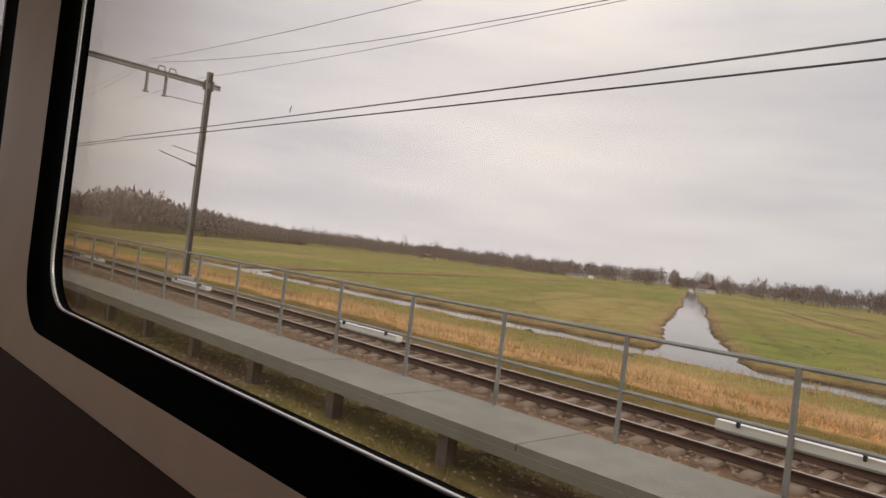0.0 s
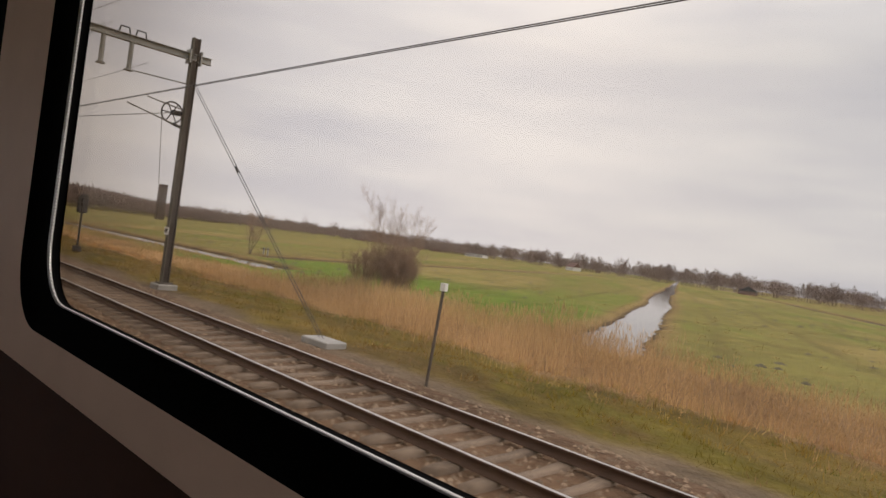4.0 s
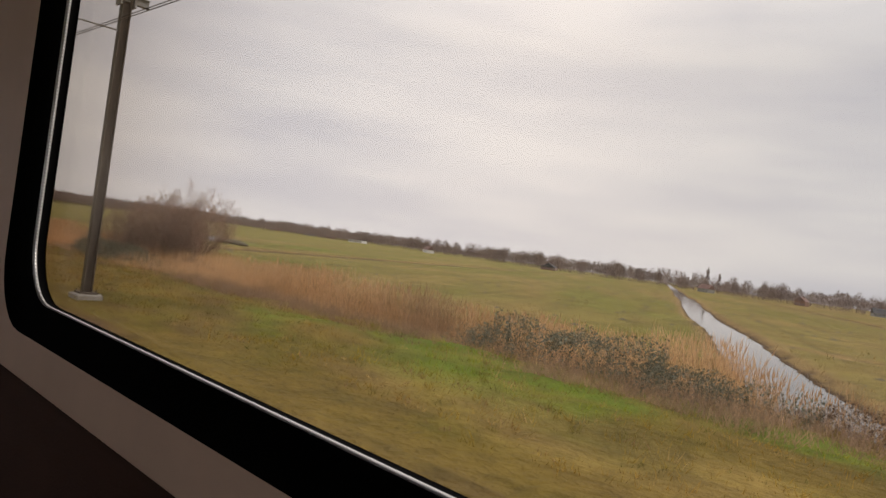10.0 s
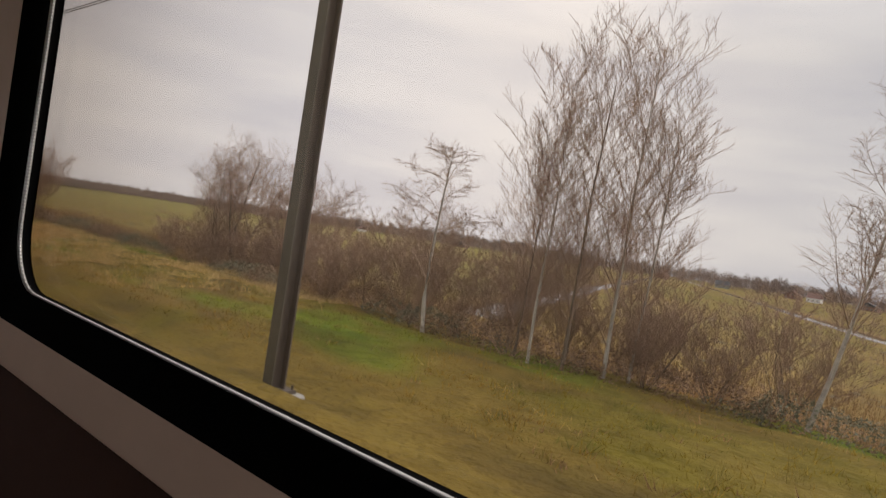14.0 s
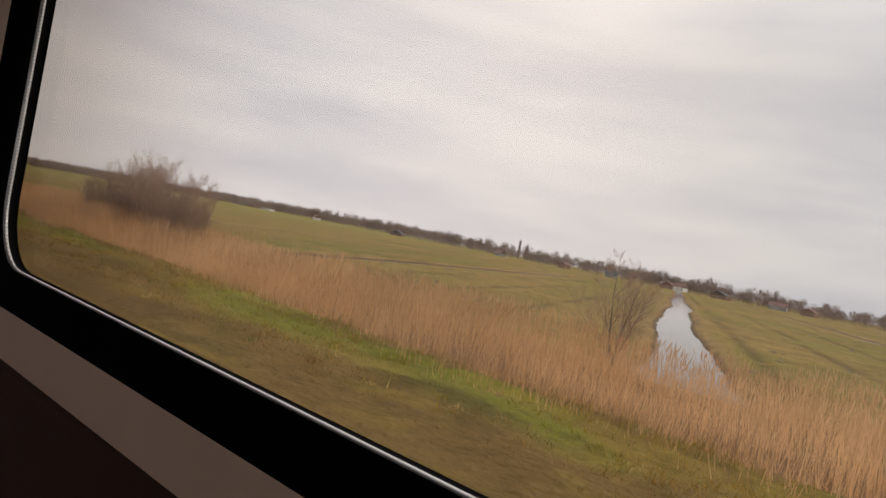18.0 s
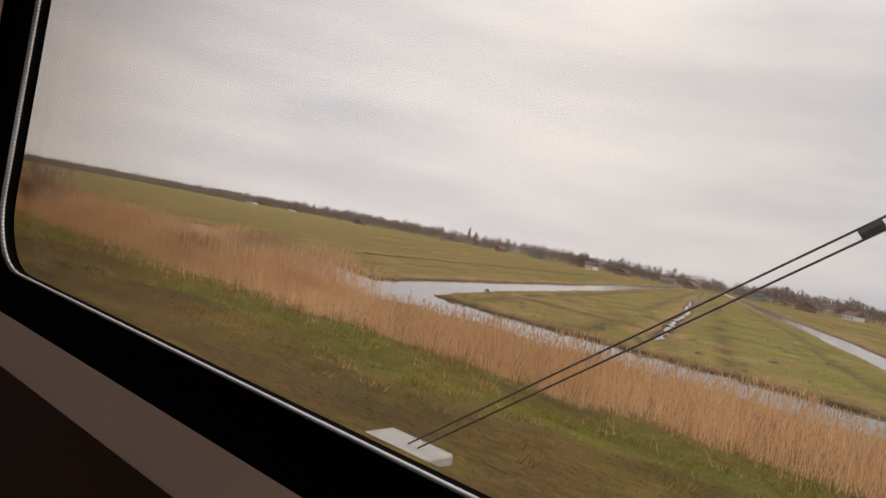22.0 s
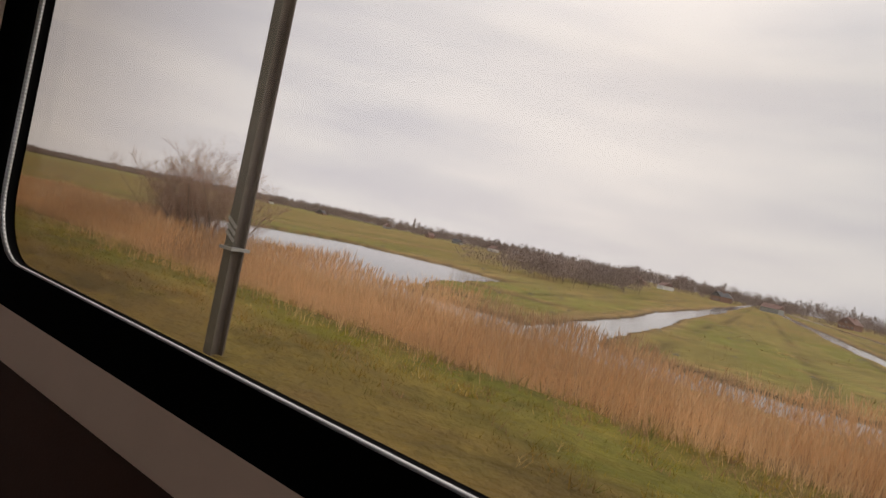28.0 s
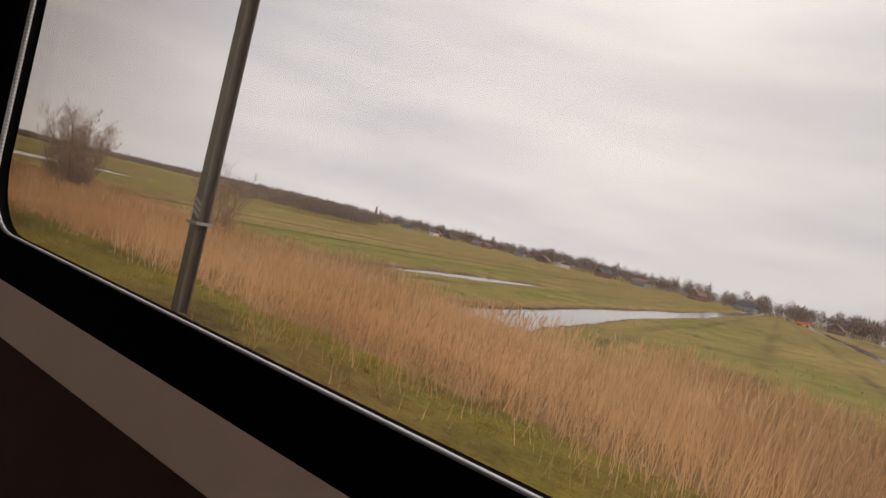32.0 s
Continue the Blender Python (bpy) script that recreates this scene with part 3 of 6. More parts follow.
def sleeper_shape():
    """A concrete sleeper, waisted in the middle."""
    xs = [-1.25, -0.95, -0.35, 0.35, 0.95, 1.25]
    hw = [0.13, 0.14, 0.11, 0.11, 0.14, 0.13]
    tp = [-0.17, -0.15, -0.19, -0.19, -0.15, -0.17]
    v, f = [], []
    for a, w, t in zip(xs, hw, tp):
        v += [(-w, a, -0.36), (-w * 0.8, a, t), (w * 0.8, a, t), (w, a, -0.36)]
    for i in range(5):
        a, b = 4 * i, 4 * i + 4
        f += [(a, a + 1, b + 1, b), (a + 1, a + 2, b + 2, b + 1), (a + 2, a + 3, b + 3, b + 2)]
    f += [(0, 3, 2, 1), (20, 21, 22, 23)]
    return np.array(v), np.array(f)


def joined(name, poses, v, f, material, parent=None):
    """Many copies of one shape in one mesh."""
    vs, fs = [], []
    for k, m in enumerate(poses):
        a = np.array(m)
        vs.append(v @ a[:3, :3].T + a[:3, 3])
        fs.append(f + k * len(v))
    ob = new(name, fast_mesh(name, np.concatenate(vs), np.concatenate(fs), material))
    ob.parent = parent
    return ob


SV, SF = sleeper_shape()
near_track = thing("railway_track", Matrix(), "railway track of rusty rails on concrete sleepers in ballast", "railway track", kind="structure")
rail_mesh("rail", lambda s: track2(s) - 0.75, -420, 1040, 2.0, near_track)
rail_mesh("rail", lambda s: track2(s) + 0.75, -420, 1040, 2.0, near_track)
own_track = thing("railway_track", Matrix(), "railway track under the carriage", "railway track", kind="structure")
rail_mesh("rail", lambda s: 0 * s - 0.75 - 1.2, -420, 1040, 4.0, own_track)
rail_mesh("rail", lambda s: 0 * s + 0.75 - 1.2, -420, 1040, 4.0, own_track)
tagged(joined("sleepers", [spot(s, float(track2(s)), 0) for s in np.concatenate([np.arange(-420, 0, 0.6), np.arange(180, 1040, 0.6)])], SV, SF, M["sleeper"], near_track), kind="stuff")
tagged(joined("sleepers", [spot(s, -1.2, 0) for s in np.arange(-400, 1040, 0.6)], SV, SF, M["sleeper"], own_track), kind="stuff")

# loose ballast stones beside and between the rails
rng = np.random.default_rng(5)
oct_v = np.array([(1, 0, 0), (-1, 0, 0), (0, 1, 0), (0, -1, 0), (0, 0, 0.8), (0, 0, -0.5)], float)
oct_f = np.array([(0, 2, 4), (2, 1, 4), (1, 3, 4), (3, 0, 4)])


def stones(count, s0, s1, n0, n1, size, name, z=0.0, follow=True, material="ballast"):
    s, u = rng.uniform(s0, s1, count), rng.uniform(0, 1, count)
    base = spread(s) if follow else 0
    n = n0 + (n1 - n0) * u + base
    x, y = line(s, n)
    zz = ground_z(s, n) + z
    r = size * rng.uniform(0.5, 1.3, (count, 1, 1))
    a = rng.uniform(0, 6.28, count)
    c, sn = np.cos(a), np.sin(a)
    p = oct_v[None] * r * rng.uniform(0.6, 1.2, (count, 6, 3))
    q = np.stack([p[..., 0] * c[:, None] - p[..., 1] * sn[:, None], p[..., 0] * sn[:, None] + p[..., 1] * c[:, None], p[..., 2]], -1)
    q += np.stack([x, y, zz], -1)[:, None]
    f = (oct_f[None] + np.arange(count)[:, None, None] * 6).reshape(-1, 3)
    return tagged(new(name, fast_mesh(name, q.reshape(-1, 3), f, M[material])), "loose grey-brown ballast stones between the rails", "ballast", kind="stuff")


stones(52000, 18, 235, 0.6, 6.4, 0.05, "ballast_stones")
# pale and near-black layers here paint highlights and shaded gaps into the stone colours
stones(76000, 26.5, 125, -4.8, 0.6, 0.07, "ballast_stones", 0.03)
stones(34000, 26.5, 125, -4.8, 0.6, 0.085, "ballast_stones", 0.035, material="ballast_pale")
stones(9000, -20, 27, -4.4, 0.4, 0.03, "ballast_stones", 0.0, material="ballast_pale")
stones(50000, 26.5, 125, -4.8, 0.6, 0.085, "ballast_stones", 0.025, material="ballast_gap_shade")
stones(9000, -30, 22, 1.0, 6.5, 0.05, "ballast_stones")


# ---- catenary masts ----
def h_beam(bm, h, w=0.25, d=0.26, t=0.02, m=None):
    for lo, hi in (((-w / 2, -d / 2, 0), (w / 2, -d / 2 + t, h)), ((-w / 2, d / 2 - t, 0), (w / 2, d / 2, h)), ((-t / 2, -d / 2 + t, 0), (t / 2, d / 2 - t, h))):
        box_bm(bm, lo, hi, m)


def mast(s, n, z, h, arm=True, wheel=False, guy=None, plate=False, foot=True, reach=0.0, label="weathered steel H-section catenary mast on a concrete foot"):
    g = thing("catenary_mast", spot(s, n, z), label, "mast", "masts along the line")
    bm = bmesh.new()
    h_beam(bm, h)
    part("column", bm, M["old_steel"], g)
    for e in (-1, 1):
        # the flange facing the line has its own tone, unlike the far one
        part("flange", box((-0.13, e * 0.13 - 0.012, 0.05), (0.13, e * 0.13 + 0.012, h)), (M["steel"] if s < 70 else M["flange_tone"]) if e < 0 else M["old_steel"], g)
    if foot:
        f = part("foot", box((-0.4, -0.4, -0.5), (0.4, 0.4, 0.10), 0.04), M["concrete"], g, "grey concrete foot block")
        part("base_plate", box((-0.27, -0.27, 0.10), (0.27, 0.27, 0.16)), M["old_steel"], f)
        for i in (-1, 1):
            for j in (-1, 1):
                part("bolt", tube((i * 0.22, j * 0.22, 0.15), (i * 0.22, j * 0.22, 0.24), 0.022, sides=6), M["old_steel"], f)
    zb = h - 0.9
    if arm:
        b = bmesh.new()
        ln = -(n + 3.2)
        for lo, hi in (((-0.10, ln, zb), (0.10, 0.7, zb + 0.02)), ((-0.10, ln, zb + 0.24), (0.10, 0.7, zb + 0.26)), ((-0.012, ln, zb), (0.012, 0.7, zb + 0.26))):
            box_bm(b, lo, hi)
        beam = part("portal_beam", b, M["steel"], g, "long steel beam across the tracks")
        for e in (-1, 1):
            part("clamp", box((-0.2, -0.22 * e - 0.03, zb - 0.15), (0.2, -0.22 * e + 0.03, zb + 0.4)), M["steel"], g)
        for off in (2.4, 3.4):
            k = bmesh.new()
            tube_bm(k, (0.0, -off, zb), (0.0, -off, zb - 1.0), 0.09)
            box_bm(k, (-0.13, -off - 0.13, zb - 1.06), (0.13, -off + 0.13, zb - 1.0))
            if off == 2.4:
                tube_bm(k, (-0.03, -off, zb - 1.0), (-0.03, -0.1, zb - 0.95), 0.025, sides=6)
            part("hanger_post", k, M["steel"], g)
        for off in (2.1, 2.7):
            k = poly_tube([(0, -off - 0.2, zb + 0.26), (0, -off - 0.15, zb + 0.5), (0, -off + 0.15, zb + 0.5), (0, -off + 0.2, zb + 0.26)], 0.03)
            part("insulator_frame", k, M["black_paint"], g)
    # registration arm with insulator
    k = None if s > 100 else part("steady_arm", tube((0, -0.15, 6.2 - z - 0.45), (0, -2.3, 6.2 - z + 0.05), 0.025, sides=6), M["old_steel"], g)
    if k:
        part("insulator", tube((0, -0.2, 6.2 - z - 0.44), (0, -0.55, 6.2 - z - 0.36), 0.06, sides=8), M["black_paint"], k)
    if k:
        part("steady_arm", tube((0, -0.15, 6.2 - z + 0.25), (0, -1.6, 6.2 - z + 0.45), 0.022, sides=6), M["old_steel"], g)
    if wheel:
        zc = 6.3 - z
        wb_ = bmesh.new()
        for i in range(20):
            a, b2 = 2 * math.pi * i / 20, 2 * math.pi * (i + 1) / 20
            tube_bm(wb_, (-0.32, 0.42 * math.cos(a) - 0.45, zc + 0.42 * math.sin(a)), (-0.32, 0.42 * math.cos(b2) - 0.45, zc + 0.42 * math.sin(b2)), 0.03, sides=5)
        for i in range(6):
            a = math.pi * i / 3
            tube_bm(wb_, (-0.32, -0.45, zc), (-0.32, 0.42 * math.cos(a) - 0.45, zc + 0.42 * math.sin(a)), 0.022, sides=5)
        box_bm(wb_, (-0.36, -0.5, zc - 0.08), (0.0, -0.1, zc + 0.08))
        part("tension_wheel", wb_, M["black_paint"], g, "spoked black tensioning wheel")
        part("weight_rope", tube((-0.32, -0.85, zc), (-0.32, -0.6, 4.0), 0.012, sides=4), M["wire"], g)
        wt_ = bmesh.new()
        for i in range(14):
            box_bm(wt_, (-0.42, -0.55, 2.6 + i * 0.1), (-0.16, -0.28, 2.69 + i * 0.1))
        part("counterweight", wt_, M["timber"], g, "stack of brown counterweights")
    if guy:
        gs_, gn_, gz_, gh_ = (tuple(guy) + (h - 1.6,))[:4]
        inv = g.matrix_world.inverted()
        x, y = line(gs_, gn_)
        foot_p = inv @ Vector((float(x), float(y), gz_))
        topp = Vector((0, 0, gh_))
        for e in (-0.09, 0.09):
            part("guy_wire", tube(topp + Vector((e, 0, 0)), foot_p + Vector((e, 0, 0)), 0.013, sides=5), M["wire"], g)
        mid = topp.lerp(foot_p, 0.42)
        part("guy_insulator", tube(mid, topp.lerp(foot_p, 0.44), 0.045, sides=8), M["black_paint"], g)
        part("anchor_block", box(foot_p - Vector((0.6, 0.35, 0.35)), foot_p + Vector((0.6, 0.35, 0.1)), 0.03), M["concrete"], g, "pale concrete anchor block")
    if plate:
        pz = 2.9 if s > 500 else 2.05
        p = part("number_plate", box((-0.18, -0.19, pz), (0.18, -0.17, pz + 0.3)), M["white_paint"], g, "small white plate with dark bars")
        for i in range(3):
            part("plate_bar", box((-0.13 + 0.09 * i, -0.196, pz + 0.07), (-0.07 + 0.09 * i, -0.191, pz + 0.24)), M["black_paint"], p)
    return g


def banded(g, z0):
    """Pale slanted bands painted round a mast."""
    for i in range(3):
        bm = bmesh.new()
        box_bm(bm, (-0.17, -0.168, 0), (0.17, -0.163, 0.07), Matrix.Translation((0, 0, z0 + 0.13 * i)) @ Matrix.Rotation(0.5, 4, "Y"))
        part("painted_band", bm, M["grey_panel"], g, "pale grey painted band")
    part("clamp", box((-0.2, -0.2, z0 - 0.22), (0.2, 0.2, z0 - 0.16)), M["steel"], g)


mast(-37.5, 16.8, -0.55, 11.7)
mast(33.2, 12.6, -0.5, 10.2, guy=(44.8, 12.7, -0.55))
mast(93.4, 11.8, -0.55, 9.9, wheel=True, plate=True, guy=(104.8, 11.4, -0.6))
mast(61.0, 6.2, -0.4, 10.0, arm=False, guy=(70.5, 6.0, -0.4), label="grey steel mast with a guy wire between the tracks")
mast(154.0, 9.8, -0.55, 10.2)
mast(215.5, 8.6, -0.6, 10.4)
mast(277.0, 8.3, -0.6, 10.4)
mast(345.8, 7.1, -0.6, 10.2)
mast(410.6, 6.8, -0.6, 10.2)
mast(471.0, 7.2, -0.6, 10.2)
M_LATE = [(540.1, 6.6), (599.8, 7.5), (662.7, 7.3), (719.6, 7.9), (773.0, 7.9), (829.0, 7.4), (888.9, 7.4), (946.5, 8.3), (1004.0, 8.0)]
for i, (a, b) in enumerate(M_LATE):
    mm = mast(a, b, -0.62, 10.2, guy={2: (653.9, 7.3, -0.62, 6.7), 4: (782.4, 7.9, -0.72)}.get(i), plate=i == 0, foot=i < 5)
    if i in (5, 6, 7):
        banded(mm, 2.2)
    if i == 2:
        cw = bmesh.new()
        for j in range(9):
            box_bm(cw, (0.22, -0.16, 2.3 + j * 0.17), (0.5, 0.12, 2.44 + j * 0.17))
        part("counterweight", cw, M["old_steel"], mm, "stack of grey-brown counterweights")
        part("weight_rope", tube((0.36, -0.02, 3.9), (0.36, -0.02, 7.2), 0.012, sides=4), M["wire"], mm)

# ---- overhead wires ----
def wire(name, pts, r, label):
    """A thin wire along (s, n, z) points."""
    p = []
    for s, n, z in pts:
        x, y = line(s, n)
        p.append((float(x), float(y), z))
    o = part(name, poly_tube(p, r, 4), M["wire"], None)
    return tagged(o, label, "wire", "overhead wires")


def span(s0, s1, dn, za, zb, sag, k=12):
    return [(s, float(track2(s)) + dn(s), za + (zb - za) * w - 4 * sag * w * (1 - w)) for w in np.linspace(0, 1, k) for s in [s0 + (s1 - s0) * w]]


sup = [-160, -100, -37.5, 33.2, 93.4, 154, 215.5, 277, 345.8, 410.6]
cz = [6.3, 6.3, 6.2, 5.95, 5.5, 5.55, 5.6, 5.6, 5.6, 5.6]
# the upper wires of the first spans: n and z at both ends, and the sag
UPPER = {0: ((14.6, 14.0, 10.9, 10.9, 1.2), (14.6, 14.0, 10.7, 10.7, 1.7), (17.4, 16.9, 10.7, 10.7, 0.6)),
         1: ((14.0, 13.4, 10.9, 10.9, 1.2), (14.0, 13.5, 10.7, 10.8, 1.7), (16.9, 16.3, 10.7, 10.7, 0.6)),
         2: ((13.44, 9.73, 10.95, 9.06, 1.05), (13.55, 9.77, 10.8, 8.85, 1.9), (16.3, 12.4, 10.7, 8.95, 0.65)),
         3: ((9.71, 8.66, 9.05, 9.01, 0.94), (9.64, 8.4, 9.0, 8.9, 1.7), (12.4, 10.1, 9.3, 7.9, 0.36))}


def free_span(s0, s1, q, k=14):
    n0, n1, z0, z1, sag = q
    return [(s0 + (s1 - s0) * w, n0 + (n1 - n0) * w, z0 + (z1 - z0) * w - 4 * sag * w * (1 - w)) for w in np.linspace(0, 1, k)]


for i in range(len(sup) - 1):
    a, b = sup[i], sup[i + 1]
    sg = 0.25 if i % 2 else -0.25
    for e in (-0.03, 0.03):
        if i == 3:
            wire("contact_wire", free_span(a, b, (9.41 + e, 6.56 + e, 5.70, 5.22, 0.08)), 0.010, "dark twin contact wire above the second track")
            wire("contact_wire", free_span(a, b, (9.45 + e, 11.4 + e, 6.3, 6.3, -0.35)), 0.008, "dark twin contact wire drawn aside to its anchor mast")
            continue
        wire("contact_wire", span(a, b, lambda s: sg * (1 - 2 * (s - a) / (b - a)) + e, cz[i] - 0.02, cz[i + 1] - 0.02, 0.03, 8), 0.010, "dark twin contact wire above the second track")
        if i < 3:
            wire("contact_wire", span(a, b, lambda s: -sg * (1 - 2 * (s - a) / (b - a)) + 0.1 + e, cz[i] + 0.36, cz[i + 1] + 0.3, 0.05, 8), 0.010, "dark twin contact wire above the second track")
    for q in UPPER.get(i, ()):
        wire("catenary_wire", free_span(a, b, q), 0.010, "thin sagging catenary wire above the tracks")
    for dn, z1, sag in ((-0.9, 8.3, 0.9), (-2.1, 8.6, 0.7)):
        if 4 <= i < 6:
            wire("catenary_wire", span(a, b, lambda s: dn, z1, z1, sag, 10), 0.009, "thin sagging catenary wire above the tracks")
    if i < 3:
        for w in (0.25, 0.5, 0.75):
            s = a + (b - a) * w
            o = part("wire_clip", poly_tube([(0, 0, 0), (0.0, 0.0, 0.12), (0.05, 0.02, 0.2)], 0.02, 4), M["wire"], None)
            o.matrix_world = spot(s, float(track2(s)), float(np.interp(s, sup, cz)) + 0.36)
            tagged(o, "small dark clip on the contact wire", "wire clip")
# droppers with curled tails
def dropper(pts):
    wire("dropper_wire", pts, 0.008, "loose curled dropper wire hanging on the contact wire")


def curl(s, n, z, r, turns=1.1, k=12):
    return [(s + r * math.sin(2 * math.pi * turns * j / k), n, z + r * (1 - math.cos(2 * math.pi * turns * j / k))) for j in range(k + 1)]


dropper([(12.9, 10.8, 9.15), (12.9, 10.8, 8.15), (12.9, 10.8, 7.5)] + curl(12.75, 10.8, 7.15, 0.12) + [(12.75, 10.6, 6.62)])
dropper([(13.8, 10.8, 8.1), (13.65, 10.8, 7.4)] + curl(13.45, 10.7, 6.65, 0.10) + [(13.5, 10.5, 6.2)])
dropper([(13.8, 10.8, 8.1), (14.2, 10.9, 8.3), (14.7, 11.0, 8.3), (15.4, 11.2, 8.15), (16.3, 11.3, 7.75)])
for s0_ in (75.3, 79.0):
    zc_ = 5.30 if s0_ > 76 else 5.42
    dropper([(s0_ + 0.5, 7.4, zc_ + 2.6), (s0_ + 0.25, 7.3, zc_ + 1.3), (s0_ + 0.1, 7.25, zc_ + 0.7)] + curl(s0_, 7.25, zc_ + 0.3, 0.13, 1.3) + [(s0_, 7.25, zc_ - 0.02)])

# ---- walkway with steps and railing ----
WS0, WS1, WN0, WN1, WZ = -70.0, 24.4, 6.15, 7.5, 0.40
wk = thing("walkway", Matrix(), "grey service walkway on posts with steps and a pipe railing", "walkway", kind="")


def bar(s0, s1, n0, n1, z0, z1, step=4.0):
    """A straight slab along the line as a bmesh in world space."""
    bm = bmesh.new()
    k = max(2, int((s1 - s0) / step) + 1)
    prev = None
    for s in np.linspace(s0, s1, k):
        ring_ = []
        for n, z in ((n0, z0), (n1, z0), (n1, z1), (n0, z1)):
            x, y = line(s, n)
            ring_.append(bm.verts.new((float(x), float(y), z)))
        if prev:
            for j in range(4):
                bm.faces.new((prev[j], prev[(j + 1) % 4], ring_[(j + 1) % 4], ring_[j]))
        else:
            bm.faces.new(ring_[::-1])
        prev = ring_
    bm.faces.new(prev)
    return bm


for i in range(39):
    a = WS0 + i * 2.42
    part("deck_panel", bar(a, min(a + 2.40, WS1), WN0, WN1, WZ - 0.09, WZ, 2.4), M["deck"], wk)
part("edge_beam", bar(WS0, WS1, WN0 - 0.02, WN0 + 0.06, WZ - 0.20, WZ - 0.092), M["deck"], wk)
part("edge_beam", bar(WS0, WS1, WN1 - 0.06, WN1 + 0.02, WZ - 0.22, WZ - 0.092), M["deck"], wk)
for i in range(39):
    s = WS1 - 1.2 - i * 2.42
    for n in (WN0 + 0.12, WN1 - 0.12):
        part("post", bar(s - 0.09, s + 0.09, n - 0.09, n + 0.09, -1.35, WZ - 0.095), M["timber"], wk)
    part("cross_brace", bar(s - 0.03, s + 0.03, WN0 + 0.2, WN1 - 0.2, -0.35, -0.27), M["timber"], wk)
for i in range(4):
    z = WZ - 0.18 * (i + 1)
    part("step", bar(WS1 + 0.02 + 0.27 * i, WS1 + 0.30 + 0.27 * i, WN0 + 0.1, WN1 - 0.1, z - 0.05, z, 0.3), M["deck"], wk)
for n in (WN0 + 0.05, WN1 - 0.1):
    x0, y0 = line(WS1, n)
    bm = bmesh.new()
    for s, z in ((WS1, WZ), (WS1, WZ - 0.3), (WS1 + 1.15, WZ - 0.95), (WS1 + 1.15, WZ - 0.65)):
        for dn in (0, 0.05):
            x, y = line(s, n + dn)
            bm.verts.new((float(x), float(y), z))
    bmesh.ops.convex_hull(bm, input=bm.verts)
    part("stringer", bm, M["deck"], wk)
rl = thing("railing", Matrix(), "galvanised pipe railing along the walkway edge", "railing")
RN = WN1 - 0.02


def pipe(pts, r, parent, name, material="steel"):
    p = []
    for s, n, z in pts:
        x, y = line(s, n)
        p.append((float(x), float(y), z))
    return part(name, poly_tube(p, r, 6), M[material], parent)


pipe([(s, RN, WZ + 1.32) for s in np.linspace(WS0, WS1 - 0.1, 21)] + [(WS1 + 0.15, RN, WZ + 1.24), (WS1 + 1.75, RN, WZ - 0.3), (WS1 + 1.8, RN, -0.35)], 0.03, rl, "top_rail")
pipe([(s, RN, WZ + 0.64) for s in np.linspace(WS0, WS1 - 0.1, 21)] + [(WS1 + 0.1, RN, WZ + 0.56), (WS1 + 1.2, RN, WZ - 0.5), (WS1 + 1.22, RN, -0.35)], 0.025, rl, "middle_rail")
s = WS1 - 0.05
while s > WS0:
    pipe([(s, RN, WZ - 0.2), (s, RN, WZ + 1.32)], 0.034, rl, "post")
    s -= 1.26 if s > WS1 - 0.5 else 1.95
for k, (s, ln, ml, lb) in enumerate(((22.1, 1.5, "yellow_paint", "yellow strip lamp hanging below the railing"), (14.7, 1.5, "white_paint", "white board on the railing"), (-2.2, 1.7, "white_paint", "white board on the railing"), (-9.3, 1.7, "white_paint", "white board on the railing"), (-16.5, 2.0, "white_paint", "white board on the railing"), (-24.0, 2.0, "white_paint", "white board on the railing"))):
    o = thing("railing_board", Matrix(), lb, "board", "boards on the railing")
    part("board", bar(s - ln / 2, s + ln / 2, RN + 0.03, RN + 0.17, 0.90, 0.90 + 0.09, 1), M[ml], o)
    for e in (-0.35, 0.35):
        part("hanger", bar(s + e * ln - 0.015, s + e * ln + 0.015, RN - 0.01, RN + 0.04, 0.96, 1.06, 1), M["black_paint"], o)
    part("edge_strip", bar(s - ln / 2, s + ln / 2, RN + 0.04, RN + 0.16, 0.90 - 0.025, 0.90 - 0.002, 1), M["grey_panel"], o)
o = thing("notice", spot(23.1, RN - 0.05, WZ + 1.02), "small yellow notice on the railing with unreadable lines", "sign")
pl = part("plate", box((-0.2, -0.015, 0.0), (0.2, 0.015, 0.29)), M["yellow_paint"], o)
for i in range(4):
    part("text_bar", box((-0.14, -0.021, 0.045 + 0.06 * i), (0.14, -0.017, 0.058 + 0.06 * i)), M["black_paint"], pl)

